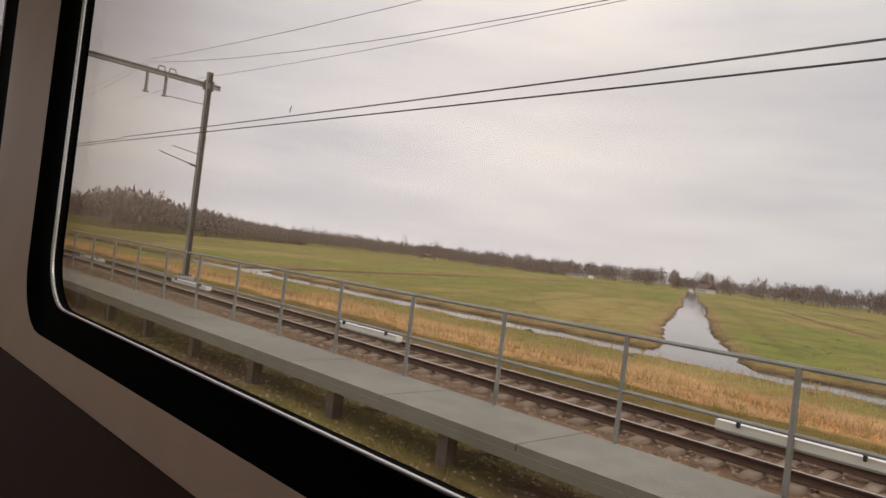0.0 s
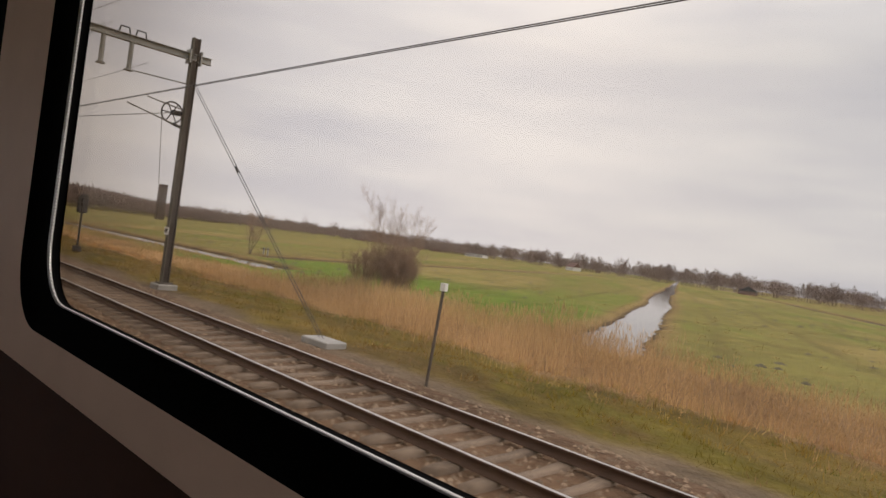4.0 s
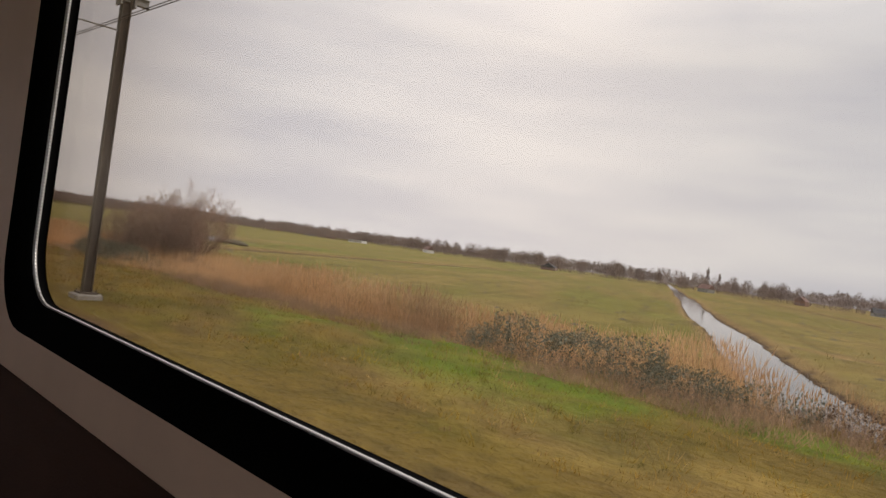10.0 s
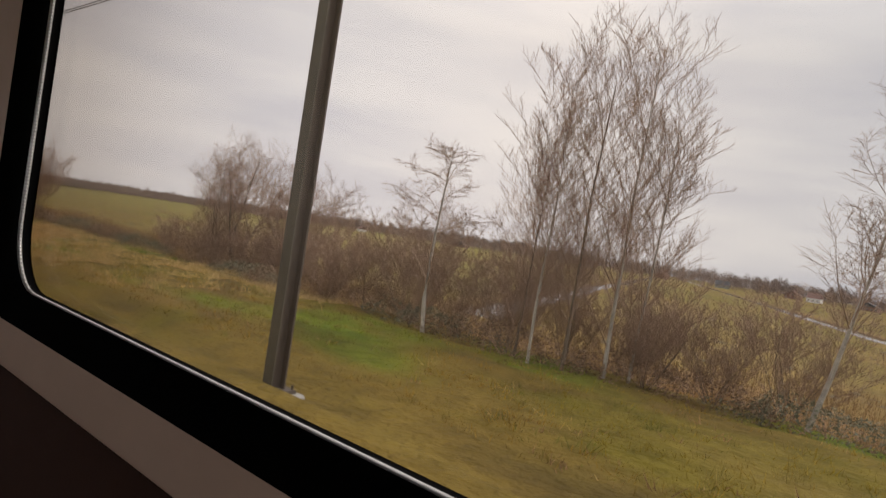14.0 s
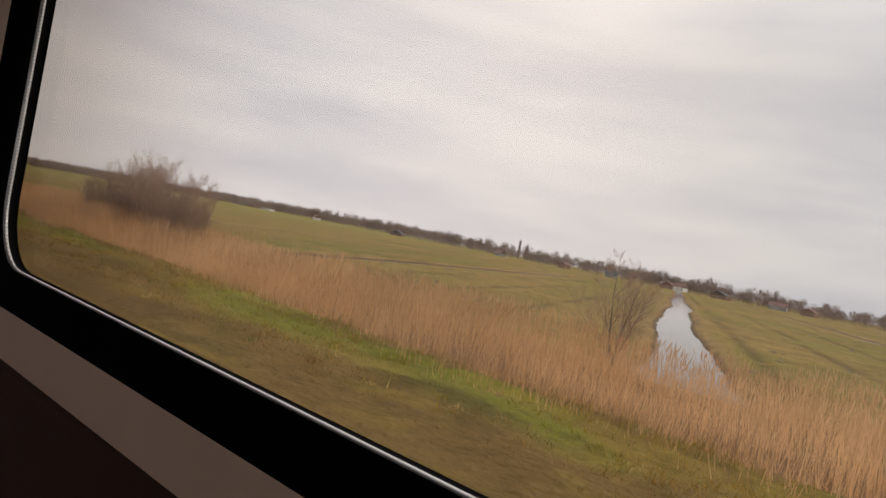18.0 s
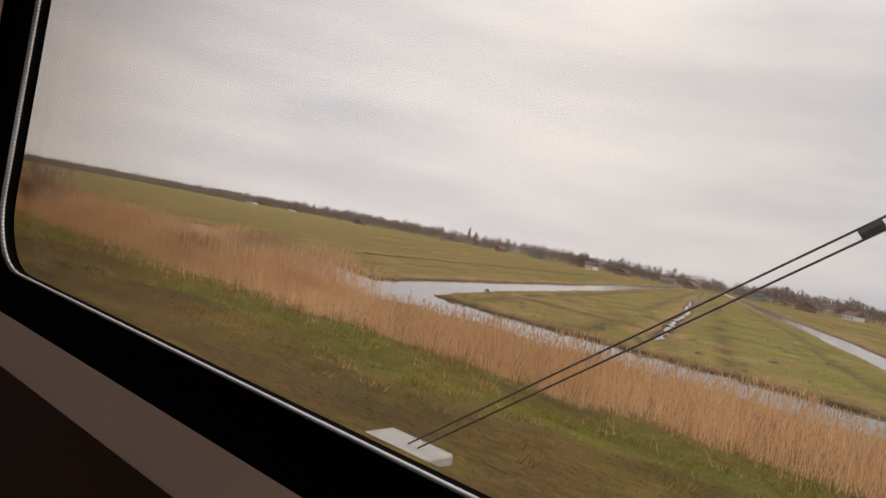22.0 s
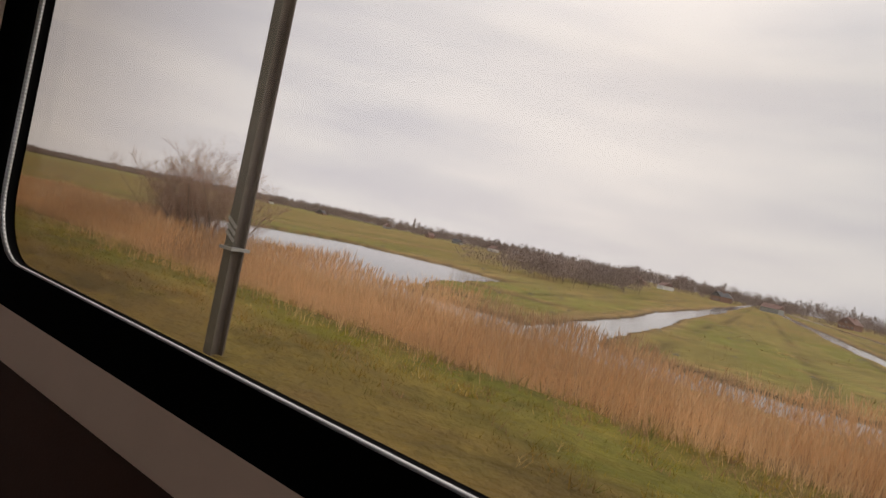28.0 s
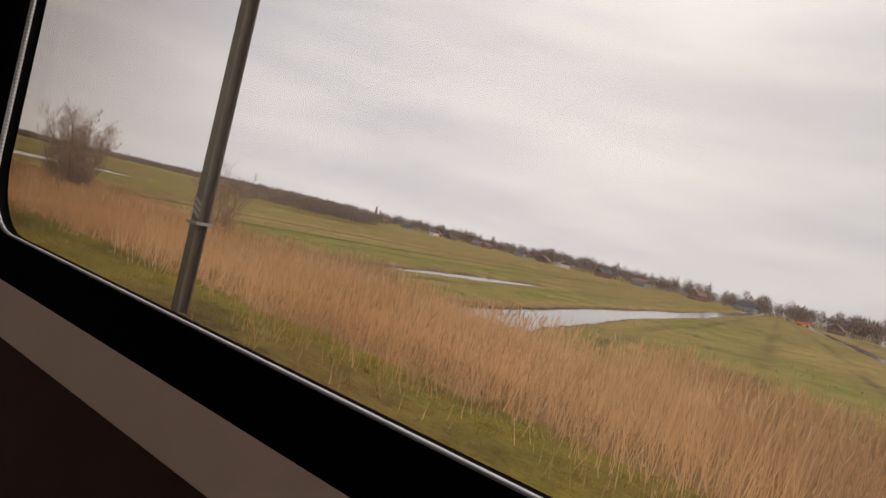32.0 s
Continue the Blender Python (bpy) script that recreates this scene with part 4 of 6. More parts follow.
# ---- trackside equipment ----
def cabinet(s, n, z, w, d, h, turn, label, paint=None, group="cabinets"):
    g = thing("equipment_cabinet", spot(s, n, z, turn), label, "cabinet", group)
    part("plinth", box((-w / 2 - 0.06, -d / 2 - 0.06, -0.25), (w / 2 + 0.06, d / 2 + 0.06, 0.16), 0.02), M["concrete"], g)
    body = part("body", box((-w / 2, -d / 2, 0.16), (w / 2, d / 2, h - 0.1), 0.02), M["cabinet"], g)
    part("roof", box((-w / 2 - 0.05, -d / 2 - 0.05, h - 0.098), (w / 2 + 0.05, d / 2 + 0.05, h), 0.03), M["cabinet"], g)
    for e in (-1, 1):
        dr = part("door", box((min(0, e * w / 2) + 0.02, -d / 2 - 0.02, 0.22), (max(0, e * w / 2) - 0.02, -d / 2 - 0.002, h - 0.16), 0.008), M["cabinet"], g)
        part("handle", box((e * 0.06 - 0.015, -d / 2 - 0.05, h * 0.5), (e * 0.06 + 0.015, -d / 2 - 0.021, h * 0.5 + 0.14)), M["black_paint"], dr)
    for i in range(2):
        part("vent", box((-w * 0.3 + i * w * 0.45, -d / 2 - 0.028, h - 0.36), (-w * 0.15 + i * w * 0.45, -d / 2 - 0.022, h - 0.30)), M["black_paint"], g)
        part("vent", box((w / 2 + 0.001, -d * 0.3 + i * d * 0.4, h - 0.36), (w / 2 + 0.008, -d * 0.1 + i * d * 0.4, h - 0.30)), M["black_paint"], g)
    if paint == "white":
        r = random.Random(3)
        for i in range(11):
            a, b = r.uniform(-0.3, 0.25), 0.35 + 0.14 * i
            bm = bmesh.new()
            box_bm(bm, (-0.008, -0.14, -0.02), (0.0, 0.14, 0.02), Matrix.Translation((w / 2 + 0.006, a * d, b)) @ Matrix.Rotation(r.uniform(-1.2, 1.2), 4, "X"))
            part("paint_stroke", bm, M["white_paint"], g, "white sprayed stroke")
    if paint == "yellow":
        q = [(-0.2, 0.35, 0.3, 0.4, "yellow_paint"), (0.0, 0.9, 0.16, 0.9, "black_paint"), (0.18, 1.45, 0.22, 0.5, "yellow_paint"), (-0.18, 1.5, 0.16, 0.5, "white_paint"), (0.15, 0.5, 0.2, 0.5, "white_paint"), (-0.1, 1.2, 0.3, 0.12, "black_paint"), (0.1, 0.75, 0.34, 0.12, "black_paint")]
        for a, b, ww, hh, m_ in q:
            bm = bmesh.new()
            box_bm(bm, (-0.003, -ww / 2 * d * 1.4, -hh / 2), (0.003, ww / 2 * d * 1.4, hh / 2), Matrix.Translation((w / 2 + 0.003 + 0.004 * q.index((a, b, ww, hh, m_)), a * d * 1.5, b)) @ Matrix.Rotation(0.35, 4, "X"))
            part("paint_stroke", bm, M[m_], g, "sprayed block of colour")
    return g


cabinet(21.2, 20.2, -0.95, 0.75, 0.85, 2.15, 0, "grey-green equipment cabinet with yellow and black spray paint", "yellow")
cabinet(18.4, 19.5, -0.95, 0.75, 0.85, 2.1, 0, "grey-green equipment cabinet with white sprayed scrawl", "white")
cabinet(787.6, 9.2, -0.85, 0.85, 0.8, 2.05, 12, "pale green equipment cabinet beside the signal", group="cabinets by the signal")
cabinet(790.3, 9.2, -0.85, 0.9, 0.85, 2.25, 12, "tall pale green equipment cabinet on a concrete plinth", group="cabinets by the signal")
cabinet(794.2, 8.9, -0.85, 0.65, 0.6, 1.6, 12, "small pale green cabinet on a raised plinth", group="cabinets by the signal")


def signal(s, n, z, top, double, label, board=False):
    g = thing("railway_signal", spot(s, n, z), label, "signal", "signals")
    zp = 3.7
    for i in range(6):
        part("post_band", tube((0, 0, i * zp / 6), (0, 0, (i + 1) * zp / 6), 0.085, sides=10), M["white_paint"] if i % 2 else M["black_paint"], g)
    part("upper_post", tube((0, 0, zp), (0, 0, top - 1.5), 0.08, sides=10), M["black_paint"], g)
    pf = part("platform", box((-0.35, -0.55, zp + 0.05), (0.75, 0.35, zp + 0.1)), M["steel"], g, "small grating platform")
    part("bracket", tube((0.05, 0, zp - 0.75), (0.65, 0, zp + 0.05), 0.025, sides=6), M["steel"], pf)
    heads = [(top - 1.05, 2.1)] + ([(top - 3.1, 1.9)] if double else [])
    for zc, hh in heads:
        bm = bmesh.new()
        rr = 0.5
        outline = [(rr * math.cos(a), hh / 2 - rr + rr * math.sin(a)) for a in np.linspace(0, math.pi, 9)] + [(rr * 0.8 * math.cos(a), -hh / 2 + rr * 0.8 + rr * 0.8 * math.sin(a)) for a in np.linspace(math.pi, 2 * math.pi, 9)]
        fr = [bm.verts.new((0.20, a, zc + b)) for a, b in outline]
        bk = [bm.verts.new((0.30, a, zc + b)) for a, b in outline]
        bm.faces.new(fr)
        bm.faces.new(bk[::-1])
        for k in range(len(fr)):
            bm.faces.new((fr[k], fr[k - 1], bk[k - 1], bk[k]))
        hd = part("backboard", bm, M["black_paint"], g, "rounded black signal backboard")
        for k in range(3):
            zz = zc + 0.5 - 0.5 * k
            part("lamp_hood", tube((0.30, 0, zz), (0.61, 0, zz - 0.03), 0.14, 0.13, 10), M["black_paint"], hd)
        part("lamp_case", box((0.0, -0.2, zc - 0.75), (0.199, 0.2, zc + 0.75), 0.03), M["black_paint"], hd)
    for x0, z0, z1 in ((-0.75, 0.15, zp), (-0.42, zp, top - 0.6)):
        ld = part("ladder", tube((x0, -0.18, z0), (x0 + 0.35, -0.18, z1), 0.02, sides=5), M["steel"], g, "narrow steel ladder")
        part("stile", tube((x0, 0.18, z0), (x0 + 0.35, 0.18, z1), 0.02, sides=5), M["steel"], ld)
        k = int((z1 - z0) / 0.3)
        for i in range(k):
            w = (i + 0.5) / k
            part("rung", tube((x0 + 0.35 * w, -0.18, z0 + (z1 - z0) * w), (x0 + 0.35 * w, 0.18, z0 + (z1 - z0) * w), 0.014, sides=5), M["steel"], ld)
    if board:
        bd = part("letter_plate", box((0.09, -0.24, zp - 0.75), (0.11, 0.24, zp - 0.05)), M["white_paint"], g, "white plate with a black letter P")
        cu = bpy.data.curves.new("letter", "FONT")
        cu.body, cu.size, cu.align_x, cu.extrude = "P", 0.6, "CENTER", 0.003
        lt = new("letter", cu)
        lt.data.materials.append(M["black_paint"])
        lt.parent = bd
        lt.matrix_local = pose(0.116, 0, zp - 0.62, 90, 0, 90)
    return g


signal(47.9, 12.5, -0.55, 7.95, True, "tall double-headed black railway signal with banded post and ladder")
signal(789.85, 7.0, -0.8, 8.0, True, "tall black railway signal with banded post, ladder and letter plate", True)


def dwarf(s, n, z, h, label, tag=False):
    g = thing("small_signal", spot(s, n, z), label, "signal", "signals")
    part("foot", box((-0.2, -0.2, -0.1), (0.2, 0.2, 0.3), 0.03), M["black_paint"], g)
    part("post", tube((0, 0, 0.28), (0, 0, h - 0.6), 0.06, sides=8), M["black_paint"], g)
    bm = bmesh.new()
    box_bm(bm, (-0.06, -0.3, h - 1.15), (0.06, 0.3, h - 0.2), None, 0.05)
    bmesh.ops.create_cone(bm, cap_ends=True, segments=16, radius1=0.3, radius2=0.3, depth=0.11, matrix=Matrix.Translation((0, 0, h - 0.3)) @ Matrix.Rotation(math.pi / 2, 4, "Y"))
    hd = part("head", bm, M["black_paint"], g)
    for k in range(3):
        part("lamp_hood", tube((0.06, 0, h - 0.35 - 0.3 * k), (0.3, 0, h - 0.37 - 0.3 * k), 0.11, sides=8), M["black_paint"], hd)
    if tag:
        p = part("plate", box((0.06, -0.16, h - 1.6), (0.08, 0.16, h - 1.38)), M["orange"], g, "small orange plate with dark bars")
        for i in range(3):
            part("plate_bar", box((0.084, -0.11 + 0.085 * i, h - 1.55), (0.088, -0.05 + 0.085 * i, h - 1.43)), M["black_paint"], p)
    return g


dwarf(76.5, 13.8, -0.6, 3.4, "short black signal beside the second track")
dwarf(791.4, 6.8, -0.8, 3.2, "short black signal with an orange plate beside the cabinets", True)

# planked crossing over the second track
pc = thing("track_crossing", Matrix(), "dark timber crossing deck over the track", "crossing")
for i in range(10):
    a = 78.3 + i * 0.52
    for lo, hi, dz in ((-1.6, -0.86, -0.06), (-0.64, 0.64, 0.0), (0.86, 1.9, -0.05)):
        n2_ = float(track2(a))
        part("plank", bar(a, a + 0.5, n2_ + lo, n2_ + hi, -0.26, -0.045 + dz - 0.004 * (i % 3), 1), M["crossing_timber"], pc)
for nn_ in (-1.2, 0.0):
    n2_ = float(track2(83.5)) + nn_
    bm = bmesh.new()
    for s_, z_ in ((83.52, -0.07), (83.85, -0.22), (83.52, -0.22)):
        for e in (-0.35, 0.35):
            x, y = line(s_, n2_ + e)
            bm.verts.new((float(x), float(y), z_))
    bmesh.ops.convex_hull(bm, input=bm.verts)
    part("end_ramp", bm, M["crossing_timber"], pc)

# buffer stop with two backs of signs
bs = thing("buffer_stop", spot(34.3, 3.55, -0.25), "yellow steel buffer stop with grey sign backs", "buffer stop")
bm = bmesh.new()
box_bm(bm, (-1.6, -0.3, 1.0), (0.9, 0.3, 1.42), None, 0.03)
part("body", bm, M["yellow_paint"], bs)
part("cross_beam", box((-1.9, -0.85, 1.1), (-1.6, 0.85, 1.46), 0.03), M["yellow_paint"], bs)
for e in (-0.8, 0.8):
    part("foot_block", box((-1.85, e * 0.8 - 0.15, -0.1), (-1.65, e * 0.8 + 0.15, 1.1), 0.02), M["yellow_paint"], bs)
    part("pad", tube((-1.9, e * 0.8, 1.28), (-2.1, e * 0.8, 1.28), 0.13, sides=12), M["black_paint"], bs)
part("brace", box((0.5, -0.25, -0.1), (0.85, 0.25, 1.0)), M["yellow_paint"], bs)
sp_ = thing("track_sign", spot(33.3, 3.2, 1.15), "grey back of a square sign on a slender pole", "sign")
part("pole", tube((0, 0, 0), (0, 0, 2.3), 0.03, sides=8), M["steel"], sp_)
part("panel", box((0.032, -0.26, 1.85), (0.06, 0.26, 2.45), 0.01), M["grey_panel"], sp_)
part("panel", box((0.032, -0.26, 0.15), (0.06, 0.26, 0.78), 0.01), M["grey_panel"], sp_)


p8 = thing("marker_post", spot(235.4, 8.0, -0.75), "slender marker post with pale bands", "post", "posts")
for i in range(7):
    part("band", tube((0, 0, 0.42 * i), (0, 0, 0.42 * (i + 1)), 0.035, sides=8), M["timber"] if i < 4 or i == 5 else M["white_paint"], p8)
p4 = thing("marker_post", spot(109.5, 10.8, -0.8), "leaning brown marker post with a pale head", "post", "posts")
part("post", tube((0, 0, 0), (0.15, 0, 2.3), 0.035, sides=8), M["old_steel"], p4)
part("head", box((0.09, -0.05, 2.28), (0.23, 0.05, 2.45)), M["white_paint"], p4)
for s_, n_ in ((53.6, 11.5), (32.0, 13.2), (52.0, 12.6), (72.0, 11.6)):
    g = thing("marker_peg", spot(s_, n_, -0.5), "short dark peg with a pale cap beside the track", "post", "pegs beside the track")
    part("peg", tube((0, 0, 0), (0, 0, 0.42), 0.05, sides=8), M["old_steel"], g)
    part("cap", tube((0, 0, 0.42), (0, 0, 0.5), 0.11, sides=8), M["dry_grass"], g)
yb = thing("equipment_box", spot(49.0, 13.1, -0.6), "small yellow equipment box on legs beside the signal", "box")
part("box_body", box((-0.3, -0.25, 0.15), (0.3, 0.25, 0.55), 0.03), M["signal_yellow"], yb)
part("lid", box((-0.33, -0.28, 0.552), (0.33, 0.28, 0.62), 0.02), M["signal_yellow"], yb)
for i in (-0.22, 0.22):
    part("leg", tube((i, 0, -0.1), (i, 0, 0.15), 0.03, sides=6), M["steel"], yb)
lr = thing("railing", spot(49.1, 13.3, -0.65), "low brown steel railing beside the signal", "railing")
for i in (-1.2, 0.0, 1.2):
    part("post", tube((i, 0, -0.1), (i, 0, 0.95), 0.03, sides=6), M["old_steel"], lr)
for zz in (0.5, 0.93):
    part("rail", tube((-1.2, 0, zz), (1.2, 0, zz), 0.025, sides=6), M["old_steel"], lr)
for a, b in ((27.95, 13.45), (29.0, 13.2)):
    g = thing("cable_pit", spot(a, b, -0.55), "dark round cable pit cover beside the track", "cover", "pit covers")
    part("cover", tube((0, 0, 0), (0, 0, 0.16), 0.6, 0.5, 14), M["timber"], g)
sg = thing("small_sign", spot(28.25, 12.65, -0.5), "small grey sign back on a thin pole", "sign")
part("pole", tube((0, 0, 0), (0, 0, 2.5), 0.03, sides=6), M["old_steel"], sg)
part("panel", box((-0.015, -0.2, 2.1), (0.015, 0.2, 2.66), 0.005), M["grey_panel"], sg)
km = thing("kilometre_sign", spot(854.7, 11.4, -1.25, 35), "small white kilometre board on a short post", "sign")
part("post", tube((0, 0, 0), (0, 0, 0.5), 0.03, sides=6), M["grey_panel"], km)
kp = part("board", box((-0.28, -0.012, 0.45), (0.28, 0.012, 0.85), 0.01), M["white_paint"], km)
cu = bpy.data.curves.new("figures", "FONT")
cu.body, cu.size, cu.align_x, cu.extrude = "27 7", 0.26, "CENTER", 0.002
lt = new("figures", cu)
lt.data.materials.append(M["black_paint"])
lt.parent = kp
lt.matrix_local = pose(0, -0.016, 0.56, 90, 0, 0)
for s_, n_ in ((360.2, 10.2), (665.2, 9.0)):
    k2 = thing("kilometre_sign", spot(s_, n_, -0.9, 30), "small white board with dark bars on a short post", "sign")
    part("post", tube((0, 0, 0), (0, 0, 0.5), 0.03, sides=6), M["grey_panel"], k2)
    kb = part("board", box((-0.25, -0.012, 0.45), (0.25, 0.012, 0.8), 0.01), M["white_paint"], k2)
    for i in range(3):
        part("board_bar", box((-0.18 + 0.13 * i, -0.018, 0.52), (-0.1 + 0.13 * i, -0.014, 0.73)), M["black_paint"], kb)
# troughs of pale concrete beside the track
for s_, n_, tn in ((104.5, 10.0, -12), (127.0, 9.0, 5)):
    g = thing("cable_trough", spot(s_, n_, -0.68, tn), "loose pale concrete trough lid lying in the verge", "trough", "trough lids")
    part("lid", box((-1.6, -0.22, 0), (1.6, 0.22, 0.14), 0.02), M["concrete"], g)

# ---- railing above the culvert of the wide ditch ----
br = thing("railing", Matrix(), "pale pipe railing on dark posts above the ditch", "railing")
for zz, a, b in ((0.30, 873.5, 884.2), (-0.26, 873.2, 884.3)):
    pipe([(s, 8.5, zz) for s in np.linspace(a, b, 6)], 0.033, br, "rail", "concrete")
for s in np.linspace(873.7, 884.1, 7):
    pipe([(s, 8.5, -1.0), (s, 8.5, 0.30)], 0.04, br, "post", "old_steel")
# nearest sleepers of the second track, one by one
sm = fast_mesh("sleeper", SV, SF, M["sleeper"])
for s in np.arange(0, 179.9, 0.6):
    o = new("sleeper", sm)
    o.parent = near_track
    o.matrix_world = spot(float(s), float(track2(s)), 0)

# ---- plants ----
def branches(seed, h, stems, lean, levels=3, kids=(7, 6, 5), thick=0.05, up=0.35, start=0.15, fork=0.9, droop=0.0, dome=0.0, reach=1.0, slim=0.55, sway=0.13):
    """Bare wood as lists of limbs: (points, radii, level)."""
    r = random.Random(seed)
    limbs = []

    def grow(p, d, length, rad, lev):
        k = (5, 4, 2, 1)[lev]
        pts, rr = [p.copy()], [rad]
        for i in range(k):
            d = (d + Vector((r.gauss(0, sway if lev == 0 else 0.13), r.gauss(0, sway if lev == 0 else 0.13), r.gauss(0, 0.06) + up * (0.12 if lev else 0.1) - droop * lev * 0.12))).normalized()
            p = p + d * (length / k)
            pts.append(p.copy())
            rr.append(max(rad * (1 - (i + 1) / k * 0.8), 0.004))
        limbs.append((pts, rr, lev))
        if lev >= levels:
            return
        for j in range(kids[lev]):
            w = start + (1 - start) * (j + r.random()) / kids[lev] if lev == 0 else 0.15 + 0.85 * (j + r.random()) / kids[lev]
            f = w * k
            i = min(int(f), k - 1)
            q = pts[i].lerp(pts[i + 1], f - i)
            side = Vector((r.gauss(0, 1), r.gauss(0, 1), r.gauss(0, 0.35))).normalized()
            nd = (d * (1 - fork * 0.45) + side * fork * 0.75 + Vector((0, 0, up))).normalized()
            grow(q, nd, length * r.uniform(0.36, 0.62) * (1.12 - 0.5 * w) * (reach if lev == 0 else 1.0), max(rr[i] * slim, 0.005), lev + 1)
    for i in range(stems):
        a = 2 * math.pi * (i + r.random()) / stems
        off = Vector((math.cos(a), math.sin(a), 0)) * (0.12 * stems * 0.25 * r.random())
        d = Vector((math.cos(a) * lean * r.uniform(0.4, 1.2), math.sin(a) * lean * r.uniform(0.4, 1.2), 1)).normalized()
        grow(off, d, h * r.uniform(0.75, 1.0), thick * r.uniform(0.7, 1.1), 0)
    if dome:
        for pts, rr, lev in limbs:
            for q in pts:
                q.z *= max(0.4, 1.08 - dome * (math.hypot(q.x, q.y) / (0.5 * h)) ** 2)
    return limbs


def limb_mesh(name, limbs, sides, material):
    vs, fs, base = [], [], 0
    ang = np.arange(sides) * 2 * math.pi / sides
    for pts, rr, lev in limbs:
        for i, p in enumerate(pts):
            d = pts[min(i + 1, len(pts) - 1)] - pts[max(i - 1, 0)]
            q = d.to_track_quat("Z", "Y")
            ax, ay = q @ Vector((1, 0, 0)), q @ Vector((0, 1, 0))
            for a in ang:
                vs.append(p + (ax * math.cos(a) + ay * math.sin(a)) * rr[i])
        for i in range(len(pts) - 1):
            for k in range(sides):
                a, b = base + i * sides + k, base + i * sides + (k + 1) % sides
                fs.append((a, b, b + sides, a + sides))
        base += len(pts) * sides
    return fast_mesh(name, np.array([tuple(v) for v in vs]), np.array(fs), material, smooth=True)


def bare_tree(name, s, n, z, label, category, seed, h, bark="bark", width=1.0, **kw):
    g = thing(name, spot(s, n, z) @ Matrix.Diagonal((width, width, 1, 1)), label, category, "bare trees and bushes")
    limbs = branches(seed, h, **kw)
    lo = new("trunk", limb_mesh("trunk", [l for l in limbs if l[2] == 0], 6, M[bark]))
    hi = new("crown", limb_mesh("crown", [l for l in limbs if l[2] > 0], 3, M["twig"]))
    lo.parent = hi.parent = g
    return g


def leaf_heap(name, s, n, z, label, category, seed, size, count, leaf, material, group=""):
    """A low heap of leaves on arching stems: size is half length, half depth, height."""
    rg = np.random.default_rng(seed)
    a, b, h = size
    p = rg.normal(0, 1, (count, 3))
    p /= np.linalg.norm(p, axis=1)[:, None]
    p *= rg.uniform(0.55, 1.0, (count, 1)) ** 0.5
    p[:, 2] = np.abs(p[:, 2])
    lump = 1 + 0.28 * wave(p[:, 0] * a, p[:, 1] * b, 1.3, seed)
    p *= np.array([a, b, h]) * lump[:, None]
    t = rg.normal(0, 1, (count, 3, 3)) * leaf
    v = (p[:, None] + t).reshape(-1, 3)
    v[:, 2] = np.maximum(v[:, 2], -0.1)
    f = np.arange(count * 3).reshape(-1, 3)
    g = thing(name, spot(s, n, z), label, category, group)
    o = new("foliage", fast_mesh("foliage", v, f, M[material]))
    o.parent = g
    st = branches(seed + 7, h * 0.95, 9, 1.1, levels=1, kids=(5, 3, 2), thick=0.015, up=0.1)
    w = new("stems", limb_mesh("stems", [([Vector((q.x * a / h * 0.6, q.y * b / h * 0.6, q.z)) for q in l[0]], l[1], l[2]) for l in st], 3, M["twig"]))
    w.parent = g
    return g


def gz(s, n):
    return float(ground_z(np.array(s), np.array(n))) - 0.05


# bushes and trees along the bank, in the order of travel
def bush(s, n, seed, h, label, stems=9, lean=0.5, name="bare_bush", **kw):
    kw = {"levels": 3, "kids": (9, 8, 6), "thick": 0.05, **kw}
    return bare_tree(name, s, n, gz(s, n), label, "bush", seed, h, stems=stems, lean=lean, **kw)


bush(37.9, 47.2, 3, 5.4, "thin bare two-stemmed tree on a ditch dam", 3, 0.22, thick=0.07, start=0.25, up=0.3, kids=(9, 8, 6))
bush(77.6, 37.0, 11, 7.0, "bare brown bush with a taller twiggy crown", 5, 0.16, start=0.3)
for i, (s, n, h) in enumerate(((76.0, 36.0, 3.4), (77.4, 37.6, 4.2), (78.6, 38.4, 3.8), (76.6, 38.6, 3.6), (79.2, 36.8, 3.0))):
    bush(s, n, 12 + i, h, "bare brown undergrowth at the foot of a bush", 12, 0.6, start=0.02, thick=0.025)
for i, (s, n, h) in enumerate(((243.0, 22.8, 3.8), (244.6, 24.6, 4.6), (246.0, 26.2, 5.2), (246.4, 27.4, 5.2), (243.6, 26.4, 5.0), (244.8, 28.4, 5.0), (242.4, 27.6, 4.6), (241.6, 25.0, 4.2))):
    bush(s, n, 20 + i, h, "dense reddish-brown bare willow bush", 11, 0.6, start=0.03, thick=0.026, up=0.34, dome=0.06)
leaf_heap("bramble", 244.6, 21.8, gz(244.6, 21.8), "dark green bramble heap below a bare bush", "bramble", 31, (6.6, 2.2, 1.45), 19000, 0.032, "bramble", "brambles")
leaf_heap("bramble", 236.4, 23.2, gz(236.4, 23.2), "dark green bramble heap beside the reeds", "bramble", 34, (3.4, 1.7, 1.6), 7000, 0.032, "bramble", "brambles")
leaf_heap("bramble", 250.0, 25.5, gz(250, 25), "dark green bramble heap below a bare bush", "bramble", 32, (3.0, 2.0, 1.0), 5500, 0.032, "dead_leaf", "brambles")
leaf_heap("bramble", 286.5, 22.5, gz(286, 22), "grey-green bramble heap in the verge", "bramble", 33, (6.4, 2.1, 1.65), 15000, 0.032, "bramble", "brambles")
r = random.Random(8)
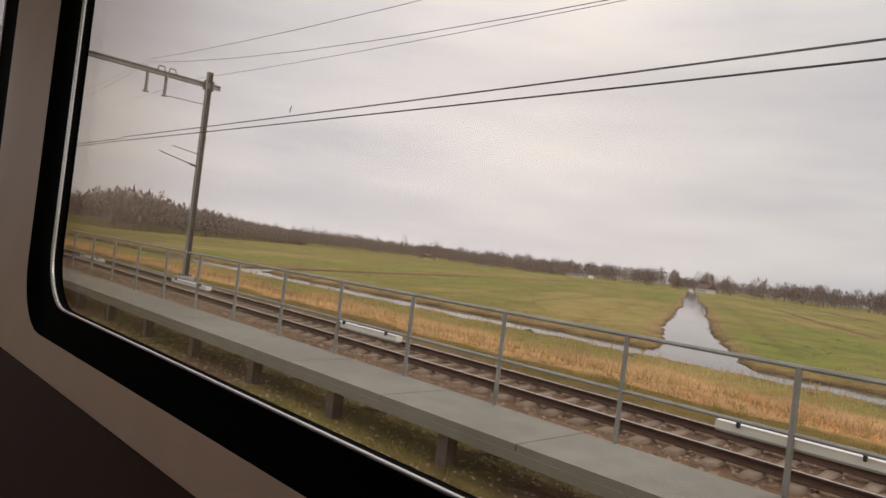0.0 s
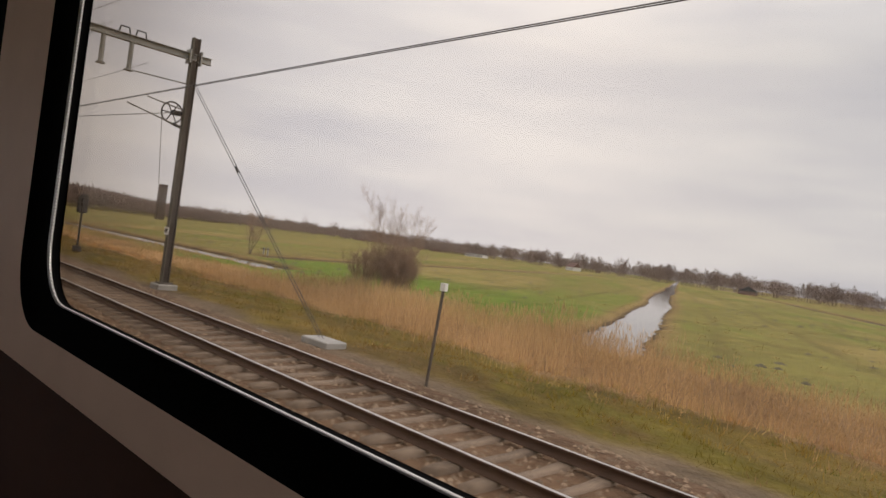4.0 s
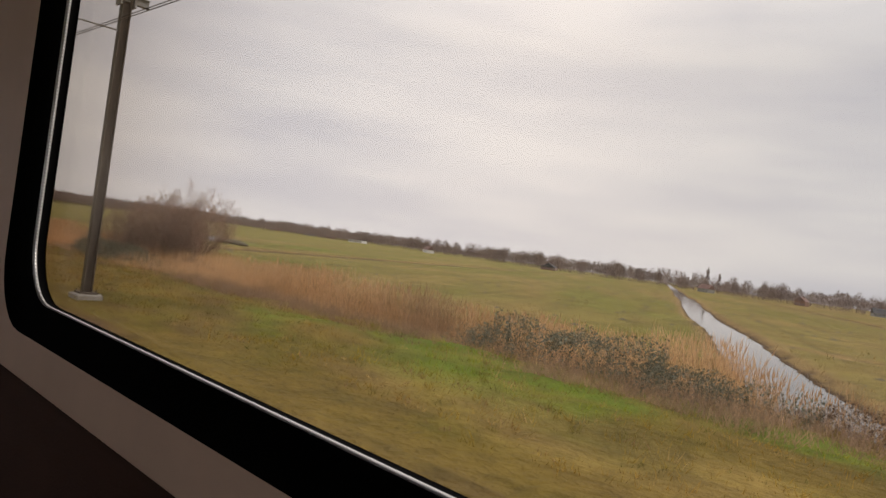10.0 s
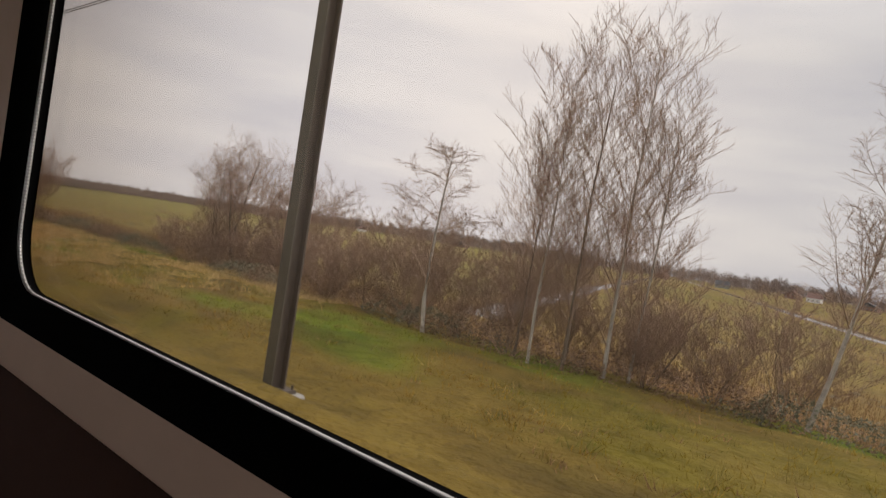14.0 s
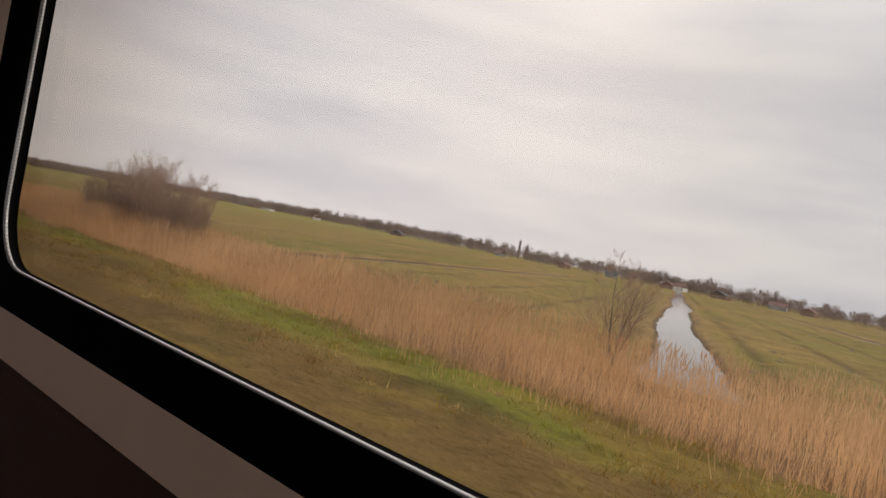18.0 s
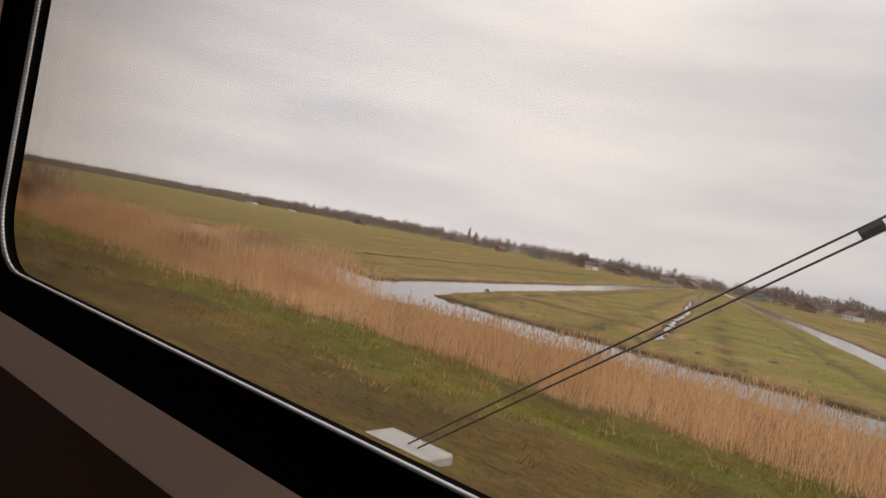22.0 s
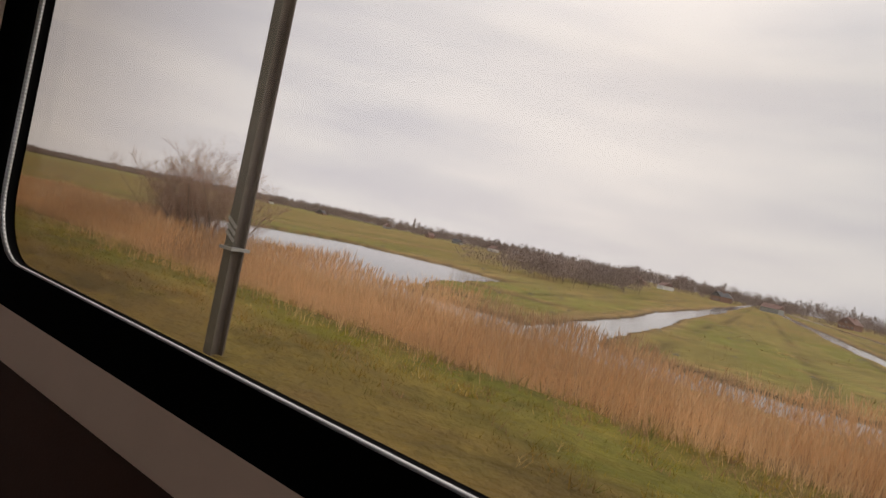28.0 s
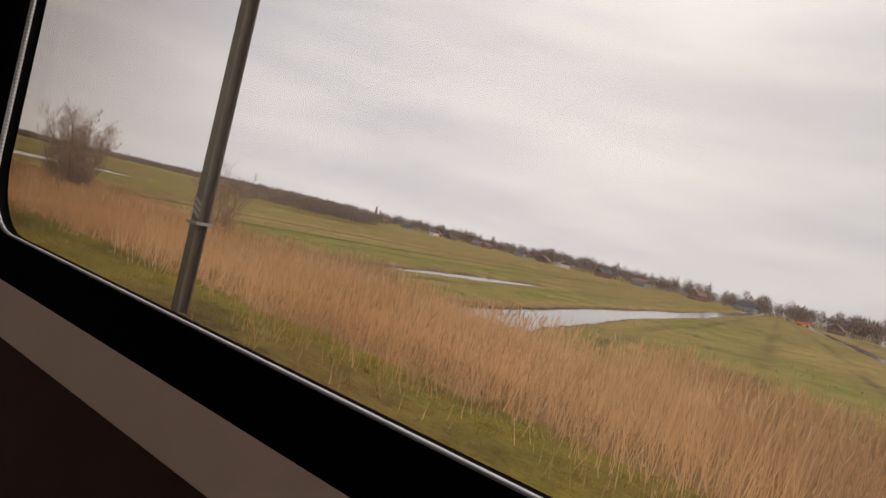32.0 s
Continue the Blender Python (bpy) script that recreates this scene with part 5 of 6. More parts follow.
for i in range(34):
    s = 292 + i * 4.6
    n = 20.8 + 0.9 * math.sin(i * 1.7) - (1.6 if s > 390 else 0)
    leaf_heap("bramble", s, n, gz(s, n), "low hedge of brown and dull green brambles on the bank", "bramble", 40 + i, (3.4, 1.2 + r.random() * 0.5, 0.75 + r.random() * 0.5), 4200, 0.03, "dead_leaf" if i % 3 else "bramble", "brambles")
bush(341.8, 21.6, 61, 6.6, "broad bare willow bush of many thin stems", 14, 0.62, start=0.15, thick=0.045, up=0.25, kids=(10, 9, 7), dome=0.04)
bush(343.6, 22.6, 62, 6.0, "bare willow stems beside the broad bush", 9, 0.62, start=0.15, thick=0.035, up=0.25, dome=0.04)
bush(340.2, 22.4, 64, 5.6, "bare willow stems beside the broad bush", 9, 0.62, start=0.15, thick=0.035, up=0.25, dome=0.04)
bush(337.0, 22.6, 63, 3.0, "thin bare saplings beside the willow", 5, 0.25, thick=0.02)
for i, (s, n, h) in enumerate(((378.4, 23.6, 6.8), (381.0, 23.4, 7.5), (384.2, 25.4, 6.8), (386.4, 24.6, 6.2))):
    bush(s, n, 70 + i, h, "spreading bare tree with several dark trunks", 4, 0.38, name="bare_tree", start=0.28, thick=0.075, up=0.3, kids=(12, 10, 7), fork=1.0, dome=0.1)
for i in range(9):
    s, n = 374 + i * 2.0, 22.6 + (i % 3) * 1.0
    bush(s, n, 90 + i, 2.6 + (i % 3) * 0.5, "brown twiggy undergrowth below bare trees", 9, 0.7, start=0.02, thick=0.018, kids=(9, 8, 5))
bare_tree("birch_tree", 403.8, 17.6, gz(403.8, 17.6), "slender birch with pale bark and drooping bare twigs", "tree", 101, 7.6, bark="birch", stems=1, lean=0.12, levels=3, kids=(20, 10, 8), thick=0.085, up=0.15, start=0.25, droop=0.5, reach=0.66, slim=0.36, sway=0.07)
for i, (s, n, h) in enumerate(((408.3, 17.6, 9.9), (409.3, 18.0, 10.3), (410.4, 18.6, 9.9), (407.2, 18.4, 7.8), (410.9, 19.2, 8.4))):
    bare_tree("alder_tree", s, n, gz(s, n), "tall bare tree with steep fine branches", "tree", 110 + i, h, bark="bark" if i % 2 else "birch", stems=1, lean=0.02, levels=3, kids=(36, 10, 6), thick=0.07, up=0.34, start=0.1, fork=0.85, reach=0.66, slim=0.36, sway=0.03)
bare_tree("birch_tree", 415.5, 20.6, gz(415, 20.6), "leaning birch with white bark and fine bare twigs", "tree", 121, 8.6, bark="birch", stems=1, lean=0.28, levels=3, kids=(22, 10, 8), thick=0.09, up=0.2, start=0.3, droop=0.45, reach=0.66, slim=0.36, sway=0.06)
for i in range(12):
    s, n = 396 + i * 1.7, 19.4 + (i % 3) * 1.1
    bush(s, n, 130 + i, (3.2 if i < 7 else 2.4) + (i % 4) * 0.4, "brown twiggy undergrowth below bare trees", 9, 0.7, start=0.02, thick=0.018, kids=(9, 8, 5))
for i in range(10):
    s, n = 480 + i * 1.5, 23.6 + (i % 4) * 1.2
    bush(s, n, 150 + i, 3.4 + (i % 3) * 1.0, "dense brown bare thicket on the bank", 12, 0.3, start=0.05, thick=0.028, up=0.5, kids=(10, 7, 5))
bush(526.6, 28.1, 171, 4.4, "small bare sapling among reeds", 3, 0.25, thick=0.055)
leaf_heap("bramble", 549.0, 21.0, gz(549, 21), "grey bramble clump in the reeds", "bramble", 172, (1.6, 1.2, 1.2), 3500, 0.03, "bramble", "brambles")
bush(605.0, 18.8, 175, 3.8, "rounded bare thorn bush on the bank", 8, 0.5, start=0.15, thick=0.04, kids=(10, 9, 7))
for i, (s, n, h) in enumerate(((798.6, 22.8, 5.6), (800.4, 23.2, 6.2), (802.0, 24.2, 5.8), (797.4, 23.8, 5.0))):
    bush(s, n, 180 + i, h, "wide bare willow bush at the water's edge", 8, 0.65, start=0.15, thick=0.05, up=0.3, kids=(10, 8, 6))
bush(856.9, 18.0, 191, 4.3, "small bare sapling on the bank", 2, 0.16, thick=0.06, start=0.2, kids=(10, 8, 5))
for i, (s, n, h) in enumerate(((912.6, 18.4, 5.7), (913.8, 18.9, 6.5), (914.9, 18.4, 5.7))):
    bush(s, n, 200 + i, h, "rounded bare bush of many upright stems", 8, 0.38, start=0.12, thick=0.05, up=0.3, kids=(12, 8, 6), reach=0.62, sway=0.05, slim=0.45)
bush(918.4, 25.6, 211, 3.0, "small bare sapling among reeds", 3, 0.35, thick=0.045, sway=0.08)
bush(922.6, 24.0, 216, 4.9, "crooked bare sapling in the reeds", 4, 0.35, thick=0.05, kids=(10, 8, 6), reach=0.8)
for i in range(12):
    bs_, bn_ = (885.4 + i * 1.5, 13.6 + 0.12 * i) if i < 7 else (888.6 + (i - 7) * 1.6, 16.6 + (i % 2))
    leaf_heap("bramble", bs_, bn_, gz(bs_, bn_), "dark brown bramble heap with withered leaves beside the water", "bramble", 220 + i, (1.6, 1.2, 0.8), 2600, 0.026, "dead_leaf" if i % 4 == 1 else "bramble_brown", "brambles")
    if i % 2:
        bush(bs_ + 0.4, bn_ + 0.8, 240 + i, 1.5, "low brown twigs among the brambles", 8, 0.9, start=0.02, thick=0.012, kids=(7, 6, 4))


# ---- reeds, grasses ----
def blades(name, s, n, z, h, w, lean, color, label, category, plume=0.0):
    """Thin blades as triangles, each with a base colour of its own."""
    k = len(s)
    x, y = line(s, n)
    a = rng.uniform(0, 6.28, k)
    tx, ty = np.cos(a) * w / 2, np.sin(a) * w / 2
    lx, ly = rng.normal(0, 1, k) * lean * h, rng.normal(0, 1, k) * lean * h
    p = np.stack([x, y, z], -1)
    A = p + np.stack([tx, ty, 0 * tx], -1)
    B = p - np.stack([tx, ty, 0 * tx], -1)
    C = p + np.stack([lx, ly, h], -1)
    v = np.stack([A, B, C], 1)
    col = np.repeat(color[:, None], 3, 1)
    f = np.arange(3 * k).reshape(-1, 3)
    if plume:
        m = p + np.stack([lx, ly, h], -1) * 0.86
        up = C + np.stack([lx, ly, h], -1) * 0.06
        q = np.stack([m + np.stack([tx, ty, 0 * tx], -1) * plume, m - np.stack([tx, ty, 0 * tx], -1) * plume, up], 1)
        v = np.concatenate([v, q])
        col = np.concatenate([col, col * 0.8])
        f = np.arange(6 * k).reshape(-1, 3)
    col = col * np.array((1.03, 0.97, 0.90))
    me = fast_mesh(name, v.reshape(-1, 3), f, M["blade"])
    at = me.color_attributes.new("tone", "FLOAT_COLOR", "POINT")
    c4 = np.concatenate([col.reshape(-1, 3), np.ones((len(f) * 3, 1))], 1)
    at.data.foreach_set("color", c4.astype(np.float32).ravel())
    return tagged(new(name, me), label, category, kind="stuff")


M["blade"] = mat("blade", (0.2, 0.2, 0.1), 0.85, vary=0.28, scale=0.7, bump=0, island=0.32, attr="tone", spec=0.12, trans=0.45)


def scatter(count, s0, s1):
    return rng.uniform(s0, s1, count)


def reed_band(count, s0, s1, hmin, hmax, colors, label, name, w=0.022, extra=0.0, lean=0.19, plume=2.0):
    s = scatter(count, s0, s1)
    near, far = reed_edges(s)
    u = rng.uniform(0, 1, count)
    n = near + (far - near) * u + rng.normal(0, 0.5, count) + 1.1 * wave(s, 0 * s, 0.22, 5) + (1.2 * wave(s, 0 * s, 0.07, 9) + 0.5 * wave(s, 0 * s, 0.7, 2)) * (u < 0.5)
    n += rng.normal(0, 1.0, count) * (u < 0.12)
    edge = np.clip((n - near + 0.9) / 3.0, 0.3, 1) * (1 + 0.2 * wave(s, n, 0.12, 14) + 0.16 * wave(s, n, 0.4, 31))
    clump = 0.75 + 0.3 * wave(s, n, 0.35, 3) + 0.15 * wave(s, n, 1.1, 1)
    ok = (rng.uniform(0, 1, count) < np.clip(clump + 0.25, 0.25, 1))
    hh = math.pi - BETA - np.interp(s, _S, _H)
    ok &= depth_of_water(s - n / np.tan(hh), n) < 0.4
    ok &= ~((s > 232.5) & (s < 253) & (n < 23.5))
    ok &= ~((s > 875) & (s < 889.5) & (n < 33)) & ~((s > 866) & (s < 884) & (n < 20)) & ~((s > 883) & (s < 894) & (n < 17.5))
    s, n, clump, edge = s[ok], n[ok], clump[ok], edge[ok]
    z = ground_z(s, n) - 0.05
    h = rng.uniform(hmin, hmax, len(s)) * np.clip(0.65 + 0.5 * clump, 0.6, 1.25) * edge
    t = np.clip(0.5 + 0.5 * wave(s, n, 0.2, 8) + rng.normal(0, 0.25, len(s)), 0, 1)[:, None]
    col = np.array(colors[0]) * (1 - t) + np.array(colors[1]) * t
    dark = smooth(0.35, 0.75, wave(s, n, 0.16, 23) + 0.3 * wave(s, n, 0.6, 2))[:, None] * 0.5
    col = col * (1 - dark) + np.array((0.21, 0.15, 0.11)) * dark
    return blades(name, s, n, z, h, np.full(len(s), w), lean, col, label, "reeds", plume)


RA, RB = (0.55, 0.345, 0.18), (0.74, 0.515, 0.30)
reed_band(16000, -70, 84, 0.25, 0.55, ((0.36, 0.26, 0.12), (0.48, 0.34, 0.16)), "pale dry grass on the ditch bank", "dry_bank_grass", 0.05, lean=0.35, plume=0)
reed_band(20000, 74, 140, 0.45, 0.95, ((0.42, 0.28, 0.14), (0.60, 0.42, 0.22)), "pale low reeds along the bank", "reeds", 0.03, lean=0.3, plume=1.5)
reed_band(5000, 79, 106, 0.9, 1.5, ((0.50, 0.34, 0.17), (0.70, 0.50, 0.28)), "pale tall reeds at the foot of a bush", "reeds")
reed_band(42000, 140, 262, 0.9, 1.55, (RA, RB), "tawny dry reeds along the bank", "reeds")
reed_band(9000, 256, 304, 1.1, 1.9, (RA, RB), "tall pale reeds behind the brambles", "reeds")
reed_band(32000, 262, 445, 0.6, 1.2, ((0.30, 0.20, 0.10), (0.42, 0.30, 0.15)), "pale dry reeds behind the brambles", "reeds")
reed_band(38000, 445, 560, 1.1, 1.95, (RA, RB), "tawny dry reeds along the bank", "reeds")
reed_band(48000, 545, 634, 1.25, 2.0, (RA, RB), "tall tawny dry reeds along the bank", "reeds")
reed_band(40000, 632, 768, 0.7, 1.25, (RA, RB), "tawny dry reeds along the water", "reeds")
reed_band(60000, 765, 893, 1.2, 1.95, (RA, RB), "tall tawny dry reeds along the water", "reeds")
reed_band(46000, 893, 990, 1.1, 1.75, (RA, RB), "tall tawny dry reeds along the bank", "reeds")


def turf(count, s0, s1, d0, d1, h0, h1, label, name, w=0.03, boost=1.25, lean=0.5, follow=True, field=False):
    s = scatter(count, s0, s1)
    d = rng.uniform(d0, d1, count)
    n = d + (spread(s) if follow else 0)
    hh = math.pi - BETA - np.interp(s, _S, _H)
    sd = s - n / np.tan(hh)
    ok = depth_of_water(sd, n) < -0.2
    tuft = wave(s, n, 1.1, 4) + 0.6 * wave(s, n, 0.33, 2)
    ok &= rng.uniform(0, 1, count) < np.clip(0.65 + 0.45 * tuft, 0.15, 1)
    s, n, sd, tuft = s[ok], n[ok], sd[ok], tuft[ok]
    h = rng.uniform(h0, h1, len(s)) * np.clip(1 + 0.4 * tuft, 0.5, 1.6)
    col = soil(sd, n) * boost * rng.uniform(0.75, 1.3, (len(s), 1))
    dry = rng.uniform(0, 1, len(s)) < np.where(s > 430, 0.09, 0.16)
    col[dry] = np.array((0.28, 0.21, 0.085)) * rng.uniform(0.7, 1.2, (int(dry.sum()), 1))
    return blades(name, s, n, ground_z(s, n) - 0.02, h, np.full(len(s), w), lean, col, label, "grass")


turf(150000, -40, 985, 8.6, 17.5, 0.05, 0.17, "rough olive grass with straw tufts on the verge", "verge_grass", 0.022, boost=1.9)
turf(60000, -60, 985, 9.0, 14.0, 0.05, 0.16, "short rough grass on the verge", "verge_grass", 0.02, boost=1.9)
turf(60000, -60, 985, 33, 62, 0.06, 0.2, "short pasture grass with rushes along the ditches", "pasture_grass", 0.035, follow=False, boost=1.05)
turf(26000, -60, 27, 2.6, 8.4, 0.05, 0.2, "grass below the walkway", "verge_grass", 0.02, boost=1.6, follow=False)

def clumps(count, per, s0, s1, d0, d1, h0, h1, colors, label, name, tight=0.10, follow=True, w=0.018):
    """Tussocks: blades gathered round many centres."""
    cs = rng.uniform(s0, s1, count)
    cd = rng.uniform(d0, d1, count)
    keep = wave(cs, cd, 0.24, 17) + 0.5 * wave(cs, cd, 0.9, 5) + rng.normal(0, 0.4, count) > -0.1
    cs, cd = cs[keep], cd[keep]
    k = len(cs)
    s = np.repeat(cs, per) + rng.normal(0, tight, k * per)
    d = np.repeat(cd, per) + rng.normal(0, tight, k * per)
    n = d + (spread(s) if follow else 0)
    h = np.repeat(rng.uniform(h0, h1, k), per) * rng.uniform(0.5, 1.1, k * per)
    t = np.repeat(rng.uniform(0, 1, k), per)[:, None]
    col = (np.array(colors[0]) * (1 - t) + np.array(colors[1]) * t) * rng.uniform(1.05, 1.7, (k * per, 1))
    return blades(name, s, n, ground_z(s, n) - 0.02, h, np.full(k * per, w), 0.55, col, label, "grass")


clumps(9000, 13, -30, 985, 8.8, 17.0, 0.12, 0.3, ((0.125, 0.115, 0.027), (0.23, 0.18, 0.065)), "straw and olive tussocks on the verge", "tussock_grass")
clumps(3200, 14, 344, 398, 9.0, 20.5, 0.2, 0.42, ((0.33, 0.25, 0.12), (0.46, 0.35, 0.18)), "pale straw tussocks on the verge", "tussock_grass", 0.13)
clumps(5000, 10, -30, 985, 9.0, 17.0, 0.06, 0.16, ((0.095, 0.075, 0.026), (0.11, 0.14, 0.022)), "dark low herbs on the verge", "low_herbs", 0.14)
clumps(3000, 14, 256, 348, 16.8, 23.8, 0.3, 0.9, ((0.17, 0.12, 0.085), (0.32, 0.22, 0.145)), "dead brown herb stems among the brambles", "dead_herbs", 0.28)
clumps(900, 14, 520, 568, 18.0, 21.5, 0.4, 0.9, ((0.15, 0.11, 0.08), (0.24, 0.17, 0.11)), "dead brown herb stems in the reeds", "dead_herbs", 0.3)
clumps(420, 16, 866, 891, 10.5, 19.5, 0.25, 0.6, ((0.30, 0.21, 0.10), (0.46, 0.34, 0.17)), "pale dead grass on the headland beside the ditch", "tussock_grass", 0.16)


for d0_, d1_, c_ in ((32, 52, 6000), (52, 90, 6000), (90, 150, 4000)):
    clumps(c_, 6, -60, 985, d0_, d1_, 0.10, 0.32, ((0.16, 0.14, 0.045), (0.33, 0.24, 0.11)), "straw and brown tufts over the meadow", "meadow_tufts", 0.22, follow=False, w=0.06)


def rough_verge(count, per, s0, s1):
    """Tall uneven tufts and dead herbs, denser and browner towards the reeds."""
    cs, cd = rng.uniform(s0, s1, count), 8.8 + 9.2 * rng.uniform(0, 1, count) ** 0.8
    cd = cd + shoulder(cs) * smooth(12, 16, cd)
    keep = wave(cs * 0.7, cd, 0.5, 37) + 0.6 * wave(cs, cd, 1.6, 5) + rng.normal(0, 0.45, count) > -0.25
    cs, cd = cs[keep], cd[keep]
    k = len(cs)
    out_ = cd - shoulder(cs)
    hh = math.pi - BETA - np.interp(cs, _S, _H)
    cn = cd + spread(cs)
    base = soil(cs - cn / np.tan(hh), cn) * 1.9
    pick = rng.uniform(0, 1, k)
    brown = smooth(12.5, 16.5, out_) * 0.35 + 0.13
    base[pick < brown] = (0.30, 0.20, 0.115)
    base[(pick > 0.86)] = (0.42, 0.32, 0.145)
    base[(pick > 0.72) & (pick < 0.8)] = (0.15, 0.155, 0.04)
    size = (0.10 + 0.16 * rng.uniform(0, 1, k) ** 1.6) * (1 + 0.9 * smooth(12.5, 17, out_))
    s = np.repeat(cs, per) + rng.normal(0, 0.16, k * per)
    n = np.repeat(cn, per) + rng.normal(0, 0.10, k * per)
    col = np.repeat(base, per, 0) * rng.uniform(0.75, 1.25, (k * per, 1))
    h = np.repeat(size, per) * rng.uniform(0.5, 1.2, k * per)
    return blades("verge_tufts", s, n, ground_z(s, n) - 0.02, h, np.full(k * per, 0.03), 0.6, col, "uneven tufts of olive, brown and straw grass on the verge", "grass")


rough_verge(42000, 8, -10, 985)
# sedge along the ditch banks
k = 260000
fs, fn = rng.uniform(-60, 985, k), 28 + 75 * rng.uniform(0, 1, k) ** 1.4
fh = math.pi - BETA - np.interp(fs, _S, _H)
fw = depth_of_water(fs - fn / np.tan(fh), fn)
ok = (fw > -1.5) & (fw < 0.05) & (rng.uniform(0, 1, k) < 0.75)
fs, fn = fs[ok], fn[ok]
fc = np.array((0.30, 0.215, 0.105)) * rng.uniform(0.6, 1.25, (len(fs), 1))
blades("bank_sedge", fs, fn, ground_z(fs, fn) - 0.03, rng.uniform(0.12, 0.42, len(fs)) * np.interp(fn, [30, 42, 60], [1, 0.45, 0.25]), np.full(len(fs), 0.05), 0.35, fc, "brown sedge along the ditch banks", "sedge")

# rushes in the shallow drains
dk = [(ds, na, nb, int((nb - na) * 55)) for ds, na, nb in DRAINS]
dn_ = np.concatenate([na + (nb - na) * rng.uniform(0, 1, c) ** 1.3 for ds, na, nb, c in dk])
dd_ = np.concatenate([np.full(c, ds) for ds, na, nb, c in dk]) + rng.normal(0, 0.38, len(dn_)) + 0.25 * np.sin(dn_ * 0.2)
dx_, dy_ = slant(dd_, dn_)
dz_ = height(dd_, dn_) - 0.03
hd_ = np.interp(dd_, _S, _H)


def blades_at(name, x, y, z, h, w, lean, color, label, category):
    """Blades at places given in the world."""
    k = len(x)
    a = rng.uniform(0, 6.28, k)
    p = np.stack([x, y, z], -1)
    o = np.stack([np.cos(a) * w / 2, np.sin(a) * w / 2, 0 * a], -1)
    c = p + np.stack([rng.normal(0, 1, k) * lean * h, rng.normal(0, 1, k) * lean * h, h], -1)
    me = fast_mesh(name, np.stack([p + o, p - o, c], 1).reshape(-1, 3), np.arange(3 * k).reshape(-1, 3), M["blade"])
    at = me.color_attributes.new("tone", "FLOAT_COLOR", "POINT")
    at.data.foreach_set("color", np.concatenate([np.repeat(color, 3, 0), np.ones((3 * k, 1))], 1).astype(np.float32).ravel())
    return tagged(new(name, me), label, category, kind="stuff")


blades_at("drain_rushes", dx_, dy_, dz_, rng.uniform(0.04, 0.11, len(dx_)), 0.06, 0.35, np.array((0.165, 0.148, 0.06)) * rng.uniform(0.6, 1.4, (len(dx_), 1)), "dark rushes in the shallow meadow drains", "rushes")

# small dark tussocks and molehills over the meadows
k = 5200
ms, mn = rng.uniform(-420, 1000, k), 34 + 250 * rng.uniform(0, 1, k) ** 1.6
mh = math.pi - BETA - np.interp(ms, _S, _H)
ok = depth_of_water(ms - mn / np.tan(mh), mn) < -1.2
ms, mn = ms[ok], mn[ok]
mx_, my_ = line(ms, mn)
mz = ground_z(ms, mn)
size = rng.uniform(0.12, 0.34, (len(ms), 1, 1))
pp = oct_v[None] * size * np.array([1.6, 1.2, 0.7]) * rng.uniform(0.6, 1.3, (len(ms), 6, 3)) + np.stack([mx_, my_, mz], -1)[:, None]
tagged(new("tussocks", fast_mesh("tussocks", pp.reshape(-1, 3), (oct_f[None] + np.arange(len(ms))[:, None, None] * 6).reshape(-1, 3), M["mud"])), "dark tussocks and molehills scattered over the meadow", "tussocks", kind="stuff")


# ---- far woods and tree lines ----
def far_trees(name, px, py, h, w, label, twigs=70, fat=0.3, material="far_wood", base=0.15):
    k = len(px)
    c = rng.normal(0, 1, (k, twigs, 3))
    c /= np.linalg.norm(c, axis=2)[..., None]
    c *= rng.uniform(0, 1, (k, twigs, 1)) ** 0.4
    cz_ = base + (1 - base) * (0.5 + 0.5 * c[..., 2] if base > 0.1 else rng.uniform(0, 1, (k, twigs)) ** 0.85)
    taper = np.clip(1.25 - 0.55 * cz_, 0.3, 1.1) if base > 0.1 else np.clip(1.5 * (1 - cz_) ** 0.5, 0.12, 1.0)
    p = np.stack([c[..., 0] * w[:, None] * taper, c[..., 1] * w[:, None] * taper, cz_ * h[:, None]], -1)
    ln = h[:, None, None] * rng.uniform(0.06, 0.16, (k, twigs, 1))
    d = np.stack([c[..., 0] * 0.6, c[..., 1] * 0.6, rng.normal(0.45, 0.5, (k, twigs))], -1)
    side = rng.normal(0, 1, (k, twigs, 3)) * ln * fat
    v = np.stack([p - side * 0.5, p + side * 0.5, p + d * ln], 2)
    root = np.stack([px, py, np.full(k, FIELD_Z)], -1)
    v = v + root[:, None, None]
    v = v.reshape(-1, 3)
    # trunks
    tw = 0.012 * h
    tr = np.stack([root + np.stack([-tw, 0 * tw, 0 * tw], -1), root + np.stack([tw, 0 * tw, 0 * tw], -1), root + np.stack([0 * tw, 0 * tw, h * 0.6], -1)], 1).reshape(-1, 3)
    v = np.concatenate([v, tr])
    f = np.arange(len(v)).reshape(-1, 3)
    return tagged(new(name, fast_mesh(name, v, f, M[material])), label, "trees", kind="stuff")


